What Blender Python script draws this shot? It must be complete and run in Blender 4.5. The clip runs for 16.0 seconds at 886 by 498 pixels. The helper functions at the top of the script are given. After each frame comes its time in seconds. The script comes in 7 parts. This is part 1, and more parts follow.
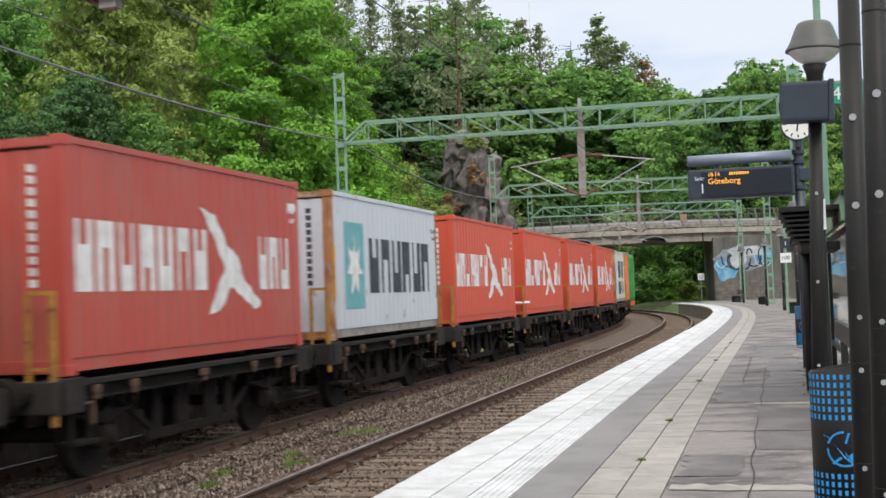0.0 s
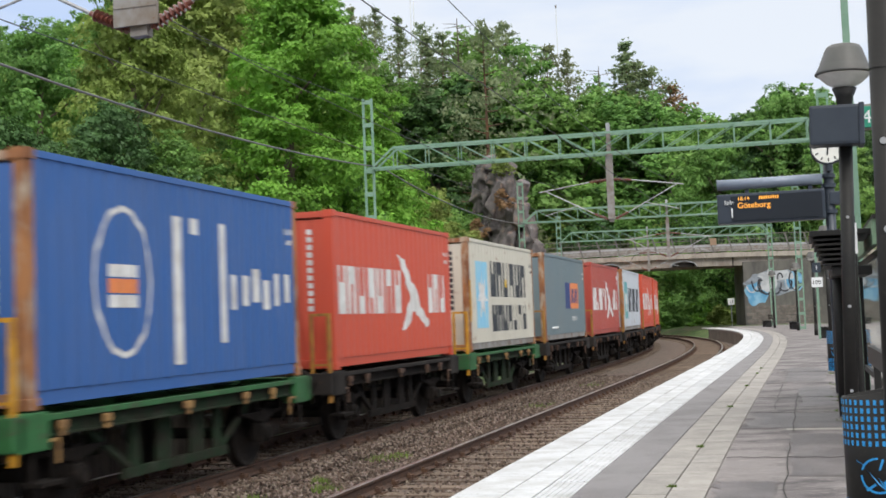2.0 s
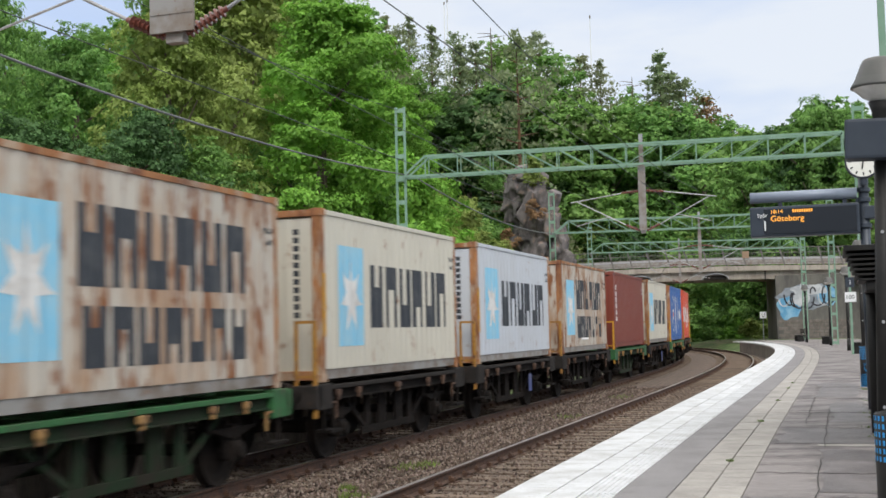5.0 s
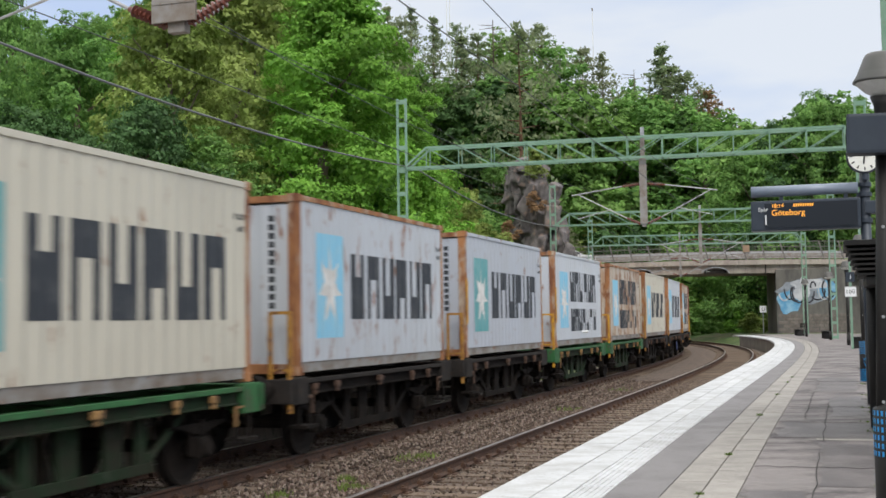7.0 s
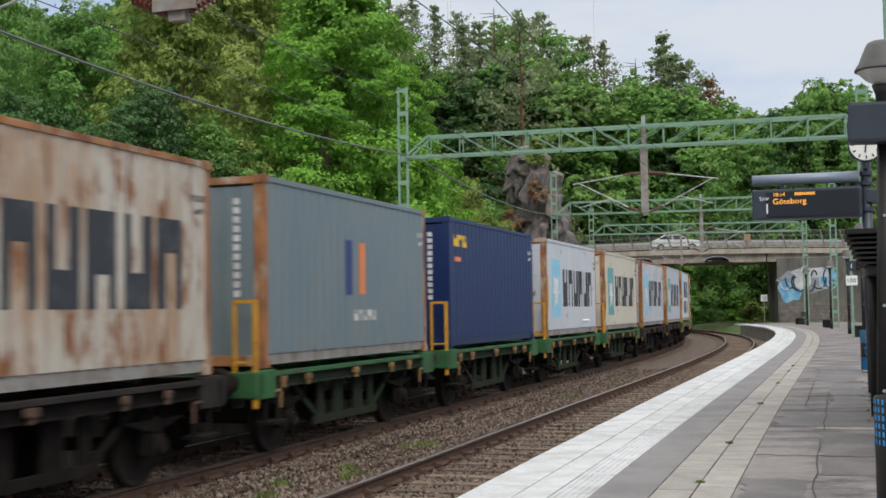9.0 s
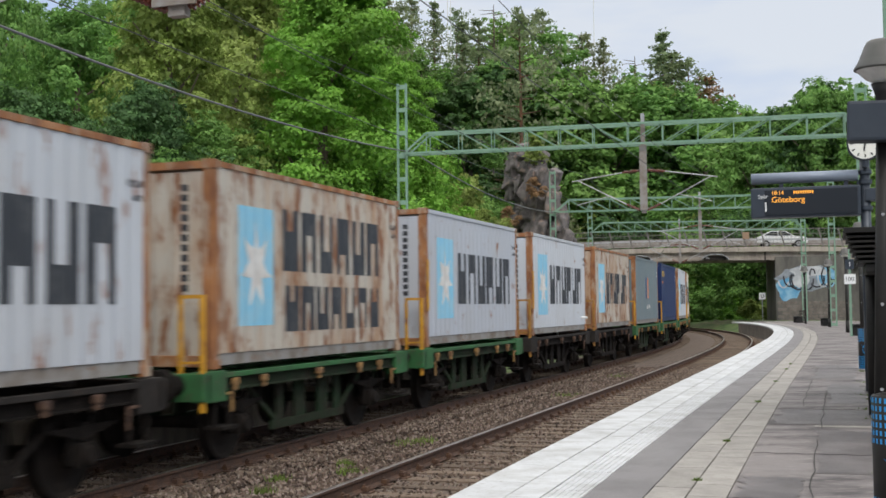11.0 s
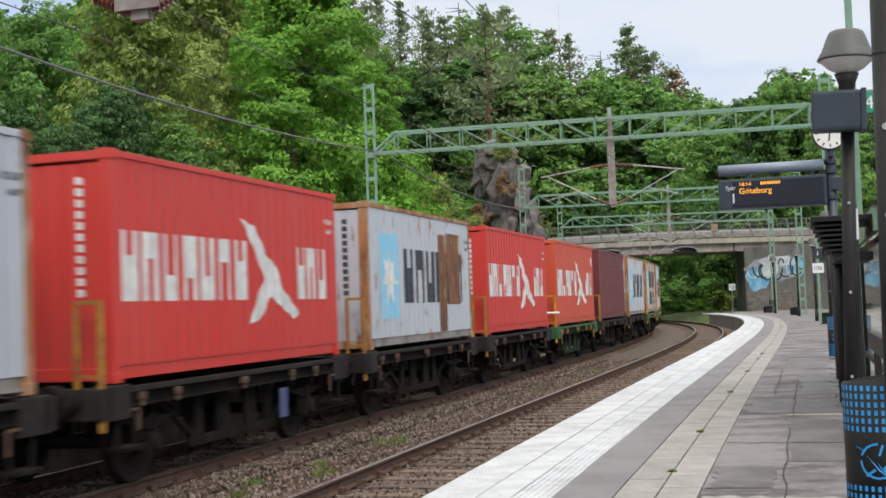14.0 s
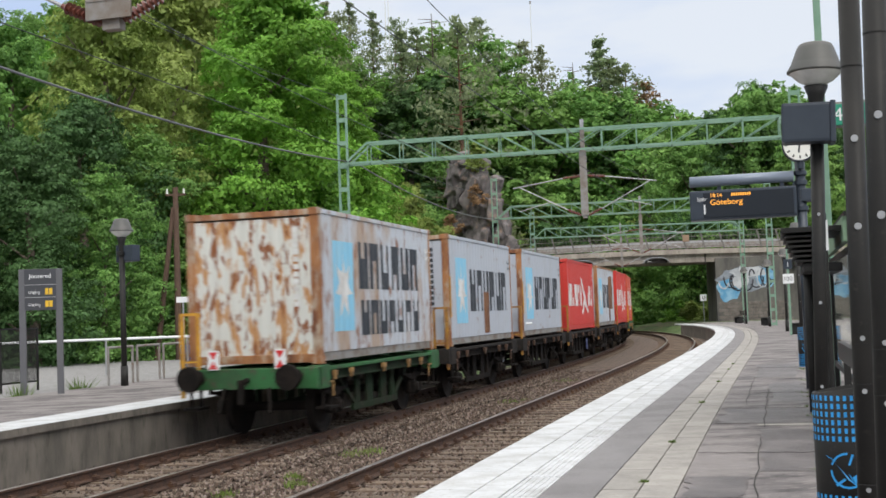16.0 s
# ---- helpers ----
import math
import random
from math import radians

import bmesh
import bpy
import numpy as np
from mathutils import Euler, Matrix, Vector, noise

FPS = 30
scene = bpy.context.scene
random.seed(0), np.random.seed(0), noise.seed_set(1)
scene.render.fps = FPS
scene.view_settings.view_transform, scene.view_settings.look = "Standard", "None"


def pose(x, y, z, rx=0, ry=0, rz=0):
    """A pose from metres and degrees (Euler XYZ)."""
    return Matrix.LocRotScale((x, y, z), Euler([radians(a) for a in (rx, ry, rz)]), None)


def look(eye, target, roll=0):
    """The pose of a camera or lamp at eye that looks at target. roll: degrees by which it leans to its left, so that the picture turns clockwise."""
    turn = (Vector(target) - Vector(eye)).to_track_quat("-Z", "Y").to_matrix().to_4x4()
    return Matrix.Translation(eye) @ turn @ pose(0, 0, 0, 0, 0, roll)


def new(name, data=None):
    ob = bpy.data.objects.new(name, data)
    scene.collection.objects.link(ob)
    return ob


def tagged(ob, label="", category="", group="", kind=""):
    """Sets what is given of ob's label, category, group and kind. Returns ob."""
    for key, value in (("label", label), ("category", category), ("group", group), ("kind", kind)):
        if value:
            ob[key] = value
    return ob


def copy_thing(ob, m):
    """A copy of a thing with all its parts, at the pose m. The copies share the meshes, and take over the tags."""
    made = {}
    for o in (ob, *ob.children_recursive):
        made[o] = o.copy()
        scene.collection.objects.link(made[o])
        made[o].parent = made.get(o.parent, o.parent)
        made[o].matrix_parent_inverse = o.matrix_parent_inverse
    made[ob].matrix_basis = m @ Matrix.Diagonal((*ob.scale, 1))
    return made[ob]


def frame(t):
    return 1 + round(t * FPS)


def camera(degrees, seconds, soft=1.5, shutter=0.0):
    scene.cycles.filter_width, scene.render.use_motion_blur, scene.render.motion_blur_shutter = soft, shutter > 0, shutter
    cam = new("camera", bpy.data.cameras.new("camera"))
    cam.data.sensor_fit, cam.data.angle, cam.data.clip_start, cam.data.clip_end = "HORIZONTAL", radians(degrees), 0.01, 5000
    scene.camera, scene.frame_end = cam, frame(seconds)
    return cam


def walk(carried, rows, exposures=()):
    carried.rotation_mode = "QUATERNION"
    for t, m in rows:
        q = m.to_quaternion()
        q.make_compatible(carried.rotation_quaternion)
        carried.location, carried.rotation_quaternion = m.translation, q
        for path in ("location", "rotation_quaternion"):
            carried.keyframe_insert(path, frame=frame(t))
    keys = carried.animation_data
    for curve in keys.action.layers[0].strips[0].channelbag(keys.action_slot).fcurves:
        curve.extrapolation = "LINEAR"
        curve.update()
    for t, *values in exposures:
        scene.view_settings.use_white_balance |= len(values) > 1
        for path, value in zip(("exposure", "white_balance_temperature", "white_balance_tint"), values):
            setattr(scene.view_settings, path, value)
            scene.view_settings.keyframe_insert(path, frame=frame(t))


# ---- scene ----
EYE = (0.0, 0.0, 1.33)
cam = camera(41.0, 16.0, soft=1.6, shutter=0.3)
# seconds, yaw, pitch, roll: a hand-held camera that only turns
TURNS = [
    (0.0, 1.03, 2.20, -2.13),
    (0.5, 1.07, 2.50, -2.32),
    (1.0, 1.15, 2.81, -2.30),
    (1.5, 1.27, 3.06, -2.35),
    (2.0, 2.36, 3.47, -2.22),
    (2.5, 3.25, 4.42, -2.12),
    (3.0, 3.49, 4.76, -2.05),
    (3.5, 3.76, 4.76, -1.75),
    (4.0, 3.86, 4.49, -1.54),
    (6.5, 3.78, 3.61, -1.03),
    (7, 3.86, 3.55, -0.90),
    (7.5, 3.98, 3.51, -0.88),
    (8, 4.01, 3.39, -1.02),
    (8.5, 3.96, 3.26, -1.00),
    (9, 3.92, 3.01, -0.90),
    (11.5, 3.85, 2.77, -0.63),
    (12.0, 3.74, 2.66, -1.22),
    (12.5, 3.45, 2.62, -1.48),
    (13.0, 3.18, 2.62, -1.65),
    (13.5, 2.81, 2.67, -1.91),
    (14.0, 2.44, 2.74, -2.07),
    (14.5, 1.93, 2.87, -2.25),
    (15.0, 1.69, 3.04, -2.20),
    (15.5, 1.41, 3.21, -2.22),
    (16.0, 1.10, 3.21, -2.12),
]
walk(cam, [(t, Matrix.Translation(EYE) @ pose(0, 0, 0, 0, 0, a) @ pose(0, 0, 0, 90 + b, 0, 0) @ pose(0, 0, 0, 0, 0, c)) for t, a, b, c in TURNS],
     exposures=[(0.0, -0.03), (4.0, -0.05), (6.5, -0.12), (8.0, -0.25), (8.5, -0.32), (9.0, -0.3), (11.5, -0.22), (13.0, -0.1), (16.0, -0.12)])

# ---- world and light: bright overcast evening sky ----
world = bpy.data.worlds.new("overcast_sky")
scene.world = world
world.use_nodes = True
wn, wl = world.node_tree.nodes, world.node_tree.links
wn.clear()
w_out = wn.new("ShaderNodeOutputWorld")
w_sky = wn.new("ShaderNodeTexSky")
w_sky.sky_type, w_sky.sun_disc = "NISHITA", False
w_sky.sun_elevation, w_sky.sun_rotation = radians(42), radians(150)
w_bg = wn.new("ShaderNodeBackground")
w_bg.inputs["Strength"].default_value = 0.1
w_cloud = wn.new("ShaderNodeBackground")
w_cloud.inputs["Strength"].default_value = 1.0
w_noise = wn.new("ShaderNodeTexNoise")
w_noise.inputs["Scale"].default_value = 2.2
w_noise.inputs["Detail"].default_value = 6
w_map = wn.new("ShaderNodeMapping")
w_map.inputs["Scale"].default_value = (1, 1, 3.5)
w_tc = wn.new("ShaderNodeTexCoord")
w_ramp = wn.new("ShaderNodeValToRGB")
w_ramp.color_ramp.elements[0].position, w_ramp.color_ramp.elements[0].color = 0.42, (0.56, 0.69, 0.95, 1)
w_ramp.color_ramp.elements[1].position, w_ramp.color_ramp.elements[1].color = 0.58, (0.84, 0.89, 0.97, 1)
# an overcast sky is brighter towards the zenith
w_sep = wn.new("ShaderNodeSeparateXYZ")
w_rise = wn.new("ShaderNodeMapRange")
w_rise.inputs["From Min"].default_value, w_rise.inputs["From Max"].default_value = 0.28, 0.95
w_rise.inputs["To Min"].default_value, w_rise.inputs["To Max"].default_value = 1.1, 2.8
wl.new(w_tc.outputs["Generated"], w_sep.inputs[0])
wl.new(w_sep.outputs["Z"], w_rise.inputs["Value"])
wl.new(w_rise.outputs[0], w_cloud.inputs["Strength"])
w_mix = wn.new("ShaderNodeMixShader")
w_mix.inputs[0].default_value = 0.88
wl.new(w_tc.outputs["Generated"], w_map.inputs["Vector"])
wl.new(w_map.outputs["Vector"], w_noise.inputs["Vector"])
wl.new(w_noise.outputs["Fac"], w_ramp.inputs["Fac"])
# the cover is thin and bluish low down, thick and neutral overhead
w_high = wn.new("ShaderNodeMapRange")
w_high.inputs["From Min"].default_value, w_high.inputs["From Max"].default_value = 0.25, 0.6
w_tone = wn.new("ShaderNodeMix")
w_tone.data_type = "RGBA"
w_tone.inputs["B"].default_value = (0.91, 0.905, 0.875, 1)
wl.new(w_sep.outputs["Z"], w_high.inputs["Value"])
wl.new(w_high.outputs[0], w_tone.inputs["Factor"])
wl.new(w_ramp.outputs["Color"], w_tone.inputs["A"])
wl.new(w_tone.outputs["Result"], w_cloud.inputs["Color"])
wl.new(w_sky.outputs["Color"], w_bg.inputs["Color"])
wl.new(w_bg.outputs[0], w_mix.inputs[1])
wl.new(w_cloud.outputs[0], w_mix.inputs[2])
wl.new(w_mix.outputs[0], w_out.inputs["Surface"])
sun = new("sun", bpy.data.lights.new("sun", "SUN"))
sun.data.energy, sun.data.angle, sun.data.color = 1.6, radians(24), (1.0, 0.955, 0.89)
sun.matrix_world = look((20, -35, 50), (0, 20, 0))


# ---- materials ----
def mat(name, base, rough=0.7, metal=0.0, second=None, scale=3.0, low=0.4, high=0.65, third=None, scale3=40.0, low3=0.5, high3=0.7,
        bump=0.0, bump_scale=60.0, vary=0.0, stretch=(1, 1, 1), coat=0.0, spec=0.5, coords="Object"):
    """A surface: base colour, a second colour in large patches, a third in fine ones, relief, and a shift from piece to piece."""
    m = bpy.data.materials.new(name)
    m.use_nodes = True
    n, l = m.node_tree.nodes, m.node_tree.links
    b = n["Principled BSDF"]
    b.inputs["Roughness"].default_value, b.inputs["Metallic"].default_value = rough, metal
    b.inputs["Specular IOR Level"].default_value = spec
    b.inputs["Coat Weight"].default_value = coat
    tc = n.new("ShaderNodeTexCoord")
    mp = n.new("ShaderNodeMapping")
    mp.inputs["Scale"].default_value = stretch
    info = n.new("ShaderNodeObjectInfo")
    if coords == "Object":
        shift = n.new("ShaderNodeVectorMath")
        shift.operation = "SCALE"
        shift.inputs[0].default_value = (37, 23, 11)
        l.new(info.outputs["Random"], shift.inputs["Scale"])
        add = n.new("ShaderNodeVectorMath")
        l.new(tc.outputs["Object"], add.inputs[0])
        l.new(shift.outputs[0], add.inputs[1])
        l.new(add.outputs[0], mp.inputs["Vector"])
    else:
        geo = n.new("ShaderNodeNewGeometry")
        l.new(geo.outputs["Position"], mp.inputs["Vector"])
    colour = None

    def noise_mask(sc, lo, hi, detail=5):
        t = n.new("ShaderNodeTexNoise")
        t.inputs["Scale"].default_value, t.inputs["Detail"].default_value = sc, detail
        t.inputs["Roughness"].default_value = 0.62
        l.new(mp.outputs[0], t.inputs["Vector"])
        r = n.new("ShaderNodeMapRange")
        r.inputs["From Min"].default_value, r.inputs["From Max"].default_value = lo, hi
        l.new(t.outputs["Fac"], r.inputs["Value"])
        return r.outputs[0]

    def mixed(fac, a, c):
        mx = n.new("ShaderNodeMix")
        mx.data_type = "RGBA"
        l.new(fac, mx.inputs["Factor"])
        if isinstance(a, tuple):
            mx.inputs["A"].default_value = (*a, 1)
        else:
            l.new(a, mx.inputs["A"])
        mx.inputs["B"].default_value = (*c, 1)
        return mx.outputs["Result"]

    colour = base
    if second:
        colour = mixed(noise_mask(scale, low, high), colour, second)
    if third:
        colour = mixed(noise_mask(scale3, low3, high3), colour, third)
    if vary:
        hs = n.new("ShaderNodeHueSaturation")
        if isinstance(colour, tuple):
            hs.inputs["Color"].default_value = (*colour, 1)
        else:
            l.new(colour, hs.inputs["Color"])
        mr = n.new("ShaderNodeMapRange")
        mr.inputs["To Min"].default_value, mr.inputs["To Max"].default_value = 1 - vary, 1 + vary
        l.new(info.outputs["Random"], mr.inputs["Value"])
        l.new(mr.outputs[0], hs.inputs["Value"])
        colour = hs.outputs[0]
    if isinstance(colour, tuple):
        b.inputs["Base Color"].default_value = (*colour, 1)
    else:
        l.new(colour, b.inputs["Base Color"])
    if bump:
        t = n.new("ShaderNodeTexNoise")
        t.inputs["Scale"].default_value, t.inputs["Detail"].default_value = bump_scale, 4
        l.new(mp.outputs[0], t.inputs["Vector"])
        bp = n.new("ShaderNodeBump")
        bp.inputs["Strength"].default_value, bp.inputs["Distance"].default_value = bump, 0.02
        l.new(t.outputs["Fac"], bp.inputs["Height"])
        l.new(bp.outputs[0], b.inputs["Normal"])
    return m


def leaf_mat(name, dark, light, yellow=(0.2, 0.24, 0.05), through_light=0.15):
    """Leaves: a colour from leaf to leaf and from tree to tree, part of the light passes through."""
    m = bpy.data.materials.new(name)
    m.use_nodes = True
    n, l = m.node_tree.nodes, m.node_tree.links
    n.clear()
    out = n.new("ShaderNodeOutputMaterial")
    geo, info = n.new("ShaderNodeNewGeometry"), n.new("ShaderNodeObjectInfo")
    mx = n.new("ShaderNodeMix")
    mx.data_type = "RGBA"
    mx.inputs["A"].default_value, mx.inputs["B"].default_value = (*dark, 1), (*light, 1)
    l.new(geo.outputs["Random Per Island"], mx.inputs["Factor"])
    mx2 = n.new("ShaderNodeMix")
    mx2.data_type = "RGBA"
    mx2.inputs["B"].default_value = (*yellow, 1)
    mr = n.new("ShaderNodeMapRange")
    mr.inputs["To Max"].default_value = 0.4
    l.new(info.outputs["Random"], mr.inputs["Value"])
    l.new(mr.outputs[0], mx2.inputs["Factor"])
    l.new(mx.outputs["Result"], mx2.inputs["A"])
    tc, spray, tone, hs = n.new("ShaderNodeTexCoord"), n.new("ShaderNodeTexNoise"), n.new("ShaderNodeMapRange"), n.new("ShaderNodeHueSaturation")
    spray.inputs["Scale"].default_value, spray.inputs["Detail"].default_value = 0.7, 3
    tone.inputs["From Min"].default_value, tone.inputs["From Max"].default_value = 0.32, 0.68
    tone.inputs["To Min"].default_value, tone.inputs["To Max"].default_value = 0.74, 1.38
    l.new(tc.outputs["Object"], spray.inputs["Vector"])
    l.new(spray.outputs["Fac"], tone.inputs["Value"])
    l.new(tone.outputs[0], hs.inputs["Value"])
    l.new(mx2.outputs["Result"], hs.inputs["Color"])
    d, tr = n.new("ShaderNodeBsdfDiffuse"), n.new("ShaderNodeBsdfTranslucent")
    l.new(hs.outputs[0], d.inputs["Color"])
    l.new(hs.outputs[0], tr.inputs["Color"])
    gl = n.new("ShaderNodeBsdfGlossy")
    gl.inputs["Roughness"].default_value = 0.45
    gl.inputs["Color"].default_value = (0.9, 0.95, 0.9, 1)
    ms, ms2 = n.new("ShaderNodeMixShader"), n.new("ShaderNodeMixShader")
    ms.inputs[0].default_value, ms2.inputs[0].default_value = through_light, 0.015
    l.new(d.outputs[0], ms.inputs[1])
    l.new(tr.outputs[0], ms.inputs[2])
    l.new(ms.outputs[0], ms2.inputs[1])
    l.new(gl.outputs[0], ms2.inputs[2])
    l.new(ms2.outputs[0], out.inputs["Surface"])
    return m


def stone_mat(name, dark, middle, light):
    """Crushed stone: a tone of its own for each piece, with a fine grain."""
    m = bpy.data.materials.new(name)
    m.use_nodes = True
    n, l = m.node_tree.nodes, m.node_tree.links
    b = n["Principled BSDF"]
    b.inputs["Roughness"].default_value, b.inputs["Specular IOR Level"].default_value = 0.92, 0.3
    geo, ramp, grain, mx = n.new("ShaderNodeNewGeometry"), n.new("ShaderNodeValToRGB"), n.new("ShaderNodeTexNoise"), n.new("ShaderNodeMix")
    ramp.color_ramp.elements[0].color, ramp.color_ramp.elements[1].color = (*dark, 1), (*light, 1)
    ramp.color_ramp.elements.new(0.6).color = (*middle, 1)
    grain.inputs["Scale"].default_value = 60
    mx.data_type, mx.blend_type = "RGBA", "MULTIPLY"
    mx.inputs["Factor"].default_value = 0.5
    l.new(geo.outputs["Random Per Island"], ramp.inputs["Fac"])
    l.new(geo.outputs["Position"], grain.inputs["Vector"])
    l.new(ramp.outputs["Color"], mx.inputs["A"])
    l.new(grain.outputs["Color"], mx.inputs["B"])
    l.new(mx.outputs["Result"], b.inputs["Base Color"])
    return m


def glow_mat(name, colour, strength):
    m = bpy.data.materials.new(name)
    m.use_nodes = True
    b = m.node_tree.nodes["Principled BSDF"]
    b.inputs["Base Color"].default_value = (*colour, 1)
    b.inputs["Emission Color"].default_value, b.inputs["Emission Strength"].default_value = (*colour, 1), strength
    return m


def glass_mat(name, tint):
    m = bpy.data.materials.new(name)
    m.use_nodes = True
    b = m.node_tree.nodes["Principled BSDF"]
    b.inputs["Base Color"].default_value = (*tint, 1)
    b.inputs["Transmission Weight"].default_value, b.inputs["Roughness"].default_value = 1.0, 0.03
    b.inputs["IOR"].default_value = 1.1
    return m


RUST, RUST_DARK = (0.22, 0.085, 0.03), (0.09, 0.04, 0.025)


def paint(name, base, rust=0.62, dirt=(0.3, 0.27, 0.22), rough=0.5, grime=0.24, low=0.42, high=0.8, run=0.75):
    """Container paint: chalky, streaked downwards, with rust that breaks through above the given threshold."""
    return mat(name, base, rough, 0.0, tuple((1 - grime) * a + grime * d for a, d in zip(base, dirt)), 0.9, low, high, RUST, 3.4, rust, rust + 0.11,
               bump=0.05, bump_scale=25, stretch=(1.5, 1.5, run), vary=0.05)


BALLAST = mat("ballast", (0.12, 0.083, 0.062), 0.95, 0, (0.20, 0.15, 0.12), 14, 0.42, 0.6, (0.03, 0.022, 0.018), 24, 0.47, 0.60, bump=1.0, bump_scale=30, coords="World")
STONE = stone_mat("ballast_stone", (0.055, 0.04, 0.033), (0.17, 0.12, 0.092), (0.36, 0.29, 0.245))
RAIL_SIDE = mat("rail_rust", (0.085, 0.045, 0.03), 0.8, 0.2, (0.045, 0.03, 0.025), 8, third=(0.14, 0.075, 0.045), bump=0.2)
RAIL_TOP = mat("rail_steel", (0.42, 0.38, 0.36), 0.32, 0.9, (0.25, 0.2, 0.18), 4)
SLEEPER = mat("sleeper_wood", (0.125, 0.088, 0.062), 0.95, 0, (0.18, 0.135, 0.10), 4, third=(0.07, 0.05, 0.04), scale3=18, bump=0.5, bump_scale=30, vary=0.25, stretch=(0.3, 3, 1))
CLIP = mat("rail_clip_iron", (0.07, 0.04, 0.03), 0.8, 0.3, (0.13, 0.07, 0.04), 9)
SLAB_WHITE = mat("white_painted_concrete", (0.53, 0.54, 0.56), 0.8, 0, (0.38, 0.38, 0.38), 2.6, 0.44, 0.72, (0.34, 0.33, 0.31), 22, 0.57, 0.72, bump=0.25, vary=0.07)
PAVER = mat("concrete_paver", (0.315, 0.295, 0.275), 0.85, 0, (0.235, 0.22, 0.205), 4, 0.42, 0.7, (0.22, 0.2, 0.18), 30, 0.55, 0.7, bump=0.4, bump_scale=45, vary=0.10)
ASPHALT = mat("asphalt", (0.205, 0.195, 0.20), 0.8, 0, (0.15, 0.14, 0.145), 1.3, 0.42, 0.66, (0.28, 0.265, 0.265), 90, 0.52, 0.7, bump=0.5, bump_scale=120, coords="World")
ASPHALT_OLD = mat("worn_asphalt", (0.21, 0.188, 0.186), 0.7, 0, (0.075, 0.065, 0.068), 0.95, 0.44, 0.60, (0.30, 0.265, 0.25), 9, 0.54, 0.72, bump=0.5, bump_scale=100, coords="World", stretch=(0.8, 1.5, 1))
CONCRETE = mat("concrete", (0.30, 0.28, 0.25), 0.9, 0, (0.19, 0.18, 0.16), 1.6, 0.42, 0.7, (0.12, 0.115, 0.10), 9, 0.55, 0.75, bump=0.4, bump_scale=25, coords="World", stretch=(1, 1, 0.4))
CONCRETE_WALL = mat("platform_wall_concrete", (0.20, 0.175, 0.15), 0.9, 0, (0.11, 0.10, 0.085), 1.8, 0.4, 0.66, (0.07, 0.07, 0.05), 6, 0.52, 0.75, bump=0.5, bump_scale=25, coords="World", stretch=(1, 1, 0.35))
BRIDGE_CONC = mat("bridge_concrete", (0.42, 0.37, 0.32), 0.9, 0, (0.27, 0.23, 0.2), 1.2, 0.4, 0.7, (0.16, 0.15, 0.13), 5, 0.55, 0.75, bump=0.3, coords="World", stretch=(1, 1, 0.4))
GRAVEL = mat("gravel_yard", (0.24, 0.235, 0.235), 0.95, 0, (0.16, 0.155, 0.15), 3, third=(0.36, 0.35, 0.35), scale3=14, bump=0.6, bump_scale=40, coords="World")
SOIL = mat("forest_floor", (0.08, 0.125, 0.035), 0.95, 0, (0.085, 0.065, 0.04), 0.25, 0.45, 0.62, (0.03, 0.06, 0.015), 1.2, 0.45, 0.6, bump=0.8, bump_scale=3, coords="World")
GRASS = leaf_mat("grass_blade", (0.05, 0.10, 0.02), (0.11, 0.18, 0.04))
ROCK = mat("granite_rock", (0.20, 0.178, 0.175), 0.9, 0, (0.09, 0.08, 0.08), 1.3, 0.42, 0.6, (0.33, 0.23, 0.18), 1.4, 0.56, 0.7, bump=1.0, bump_scale=3, coords="World")
GREEN_STEEL = mat("green_painted_steel", (0.165, 0.295, 0.21), 0.6, 0, (0.215, 0.335, 0.255), 2, third=(0.16, 0.12, 0.08), scale3=14, low3=0.64, high3=0.72, coords="World")
GALV = mat("galvanised_steel", (0.42, 0.43, 0.44), 0.5, 0.5, (0.3, 0.3, 0.31), 5, coords="World")
GALV_OLD = mat("weathered_steel_plate", (0.30, 0.29, 0.28), 0.7, 0.3, (0.22, 0.18, 0.15), 3, third=(0.2, 0.1, 0.06), scale3=12, low3=0.62, high3=0.7, coords="World")
BLACK_STEEL = mat("charcoal_painted_steel", (0.019, 0.0185, 0.018), 0.5, 0, (0.026, 0.0245, 0.023), 3, third=(0.04, 0.037, 0.034), scale3=22, low3=0.6, high3=0.75, bump=0.03, spec=0.22)
DARK_BLUE = mat("blue_black_plastic", (0.022, 0.03, 0.045), 0.42, 0, (0.03, 0.04, 0.055), 3)
DISPLAY_CASE = mat("display_housing", (0.035, 0.045, 0.062), 0.4, 0.2, (0.045, 0.055, 0.072), 2)
DISPLAY_HOOD = mat("display_hood", (0.20, 0.235, 0.30), 0.4, 0.1, (0.23, 0.265, 0.33), 2)
SCREEN = mat("display_screen", (0.012, 0.014, 0.018), 0.25)
LED = glow_mat("amber_led", (1.0, 0.42, 0.05), 0.75)
WHITE_PRINT = mat("white_print", (0.75, 0.76, 0.77), 0.6)
BLACK_PRINT = mat("black_print", (0.02, 0.02, 0.022), 0.6)
LAMP_GREY = mat("lamp_grey", (0.085, 0.085, 0.08), 0.5, 0, (0.105, 0.10, 0.095), 4)
OPAL = mat("opal_glass", (0.8, 0.79, 0.76), 0.2, 0, (0.66, 0.65, 0.62), 6)
BIN_BLUE = mat("bin_blue", (0.03, 0.32, 0.72), 0.5)
CLOCK_FACE = mat("clock_face", (0.82, 0.81, 0.75), 0.35)
SIGN_GREEN = mat("sign_green", (0.02, 0.26, 0.16), 0.45)
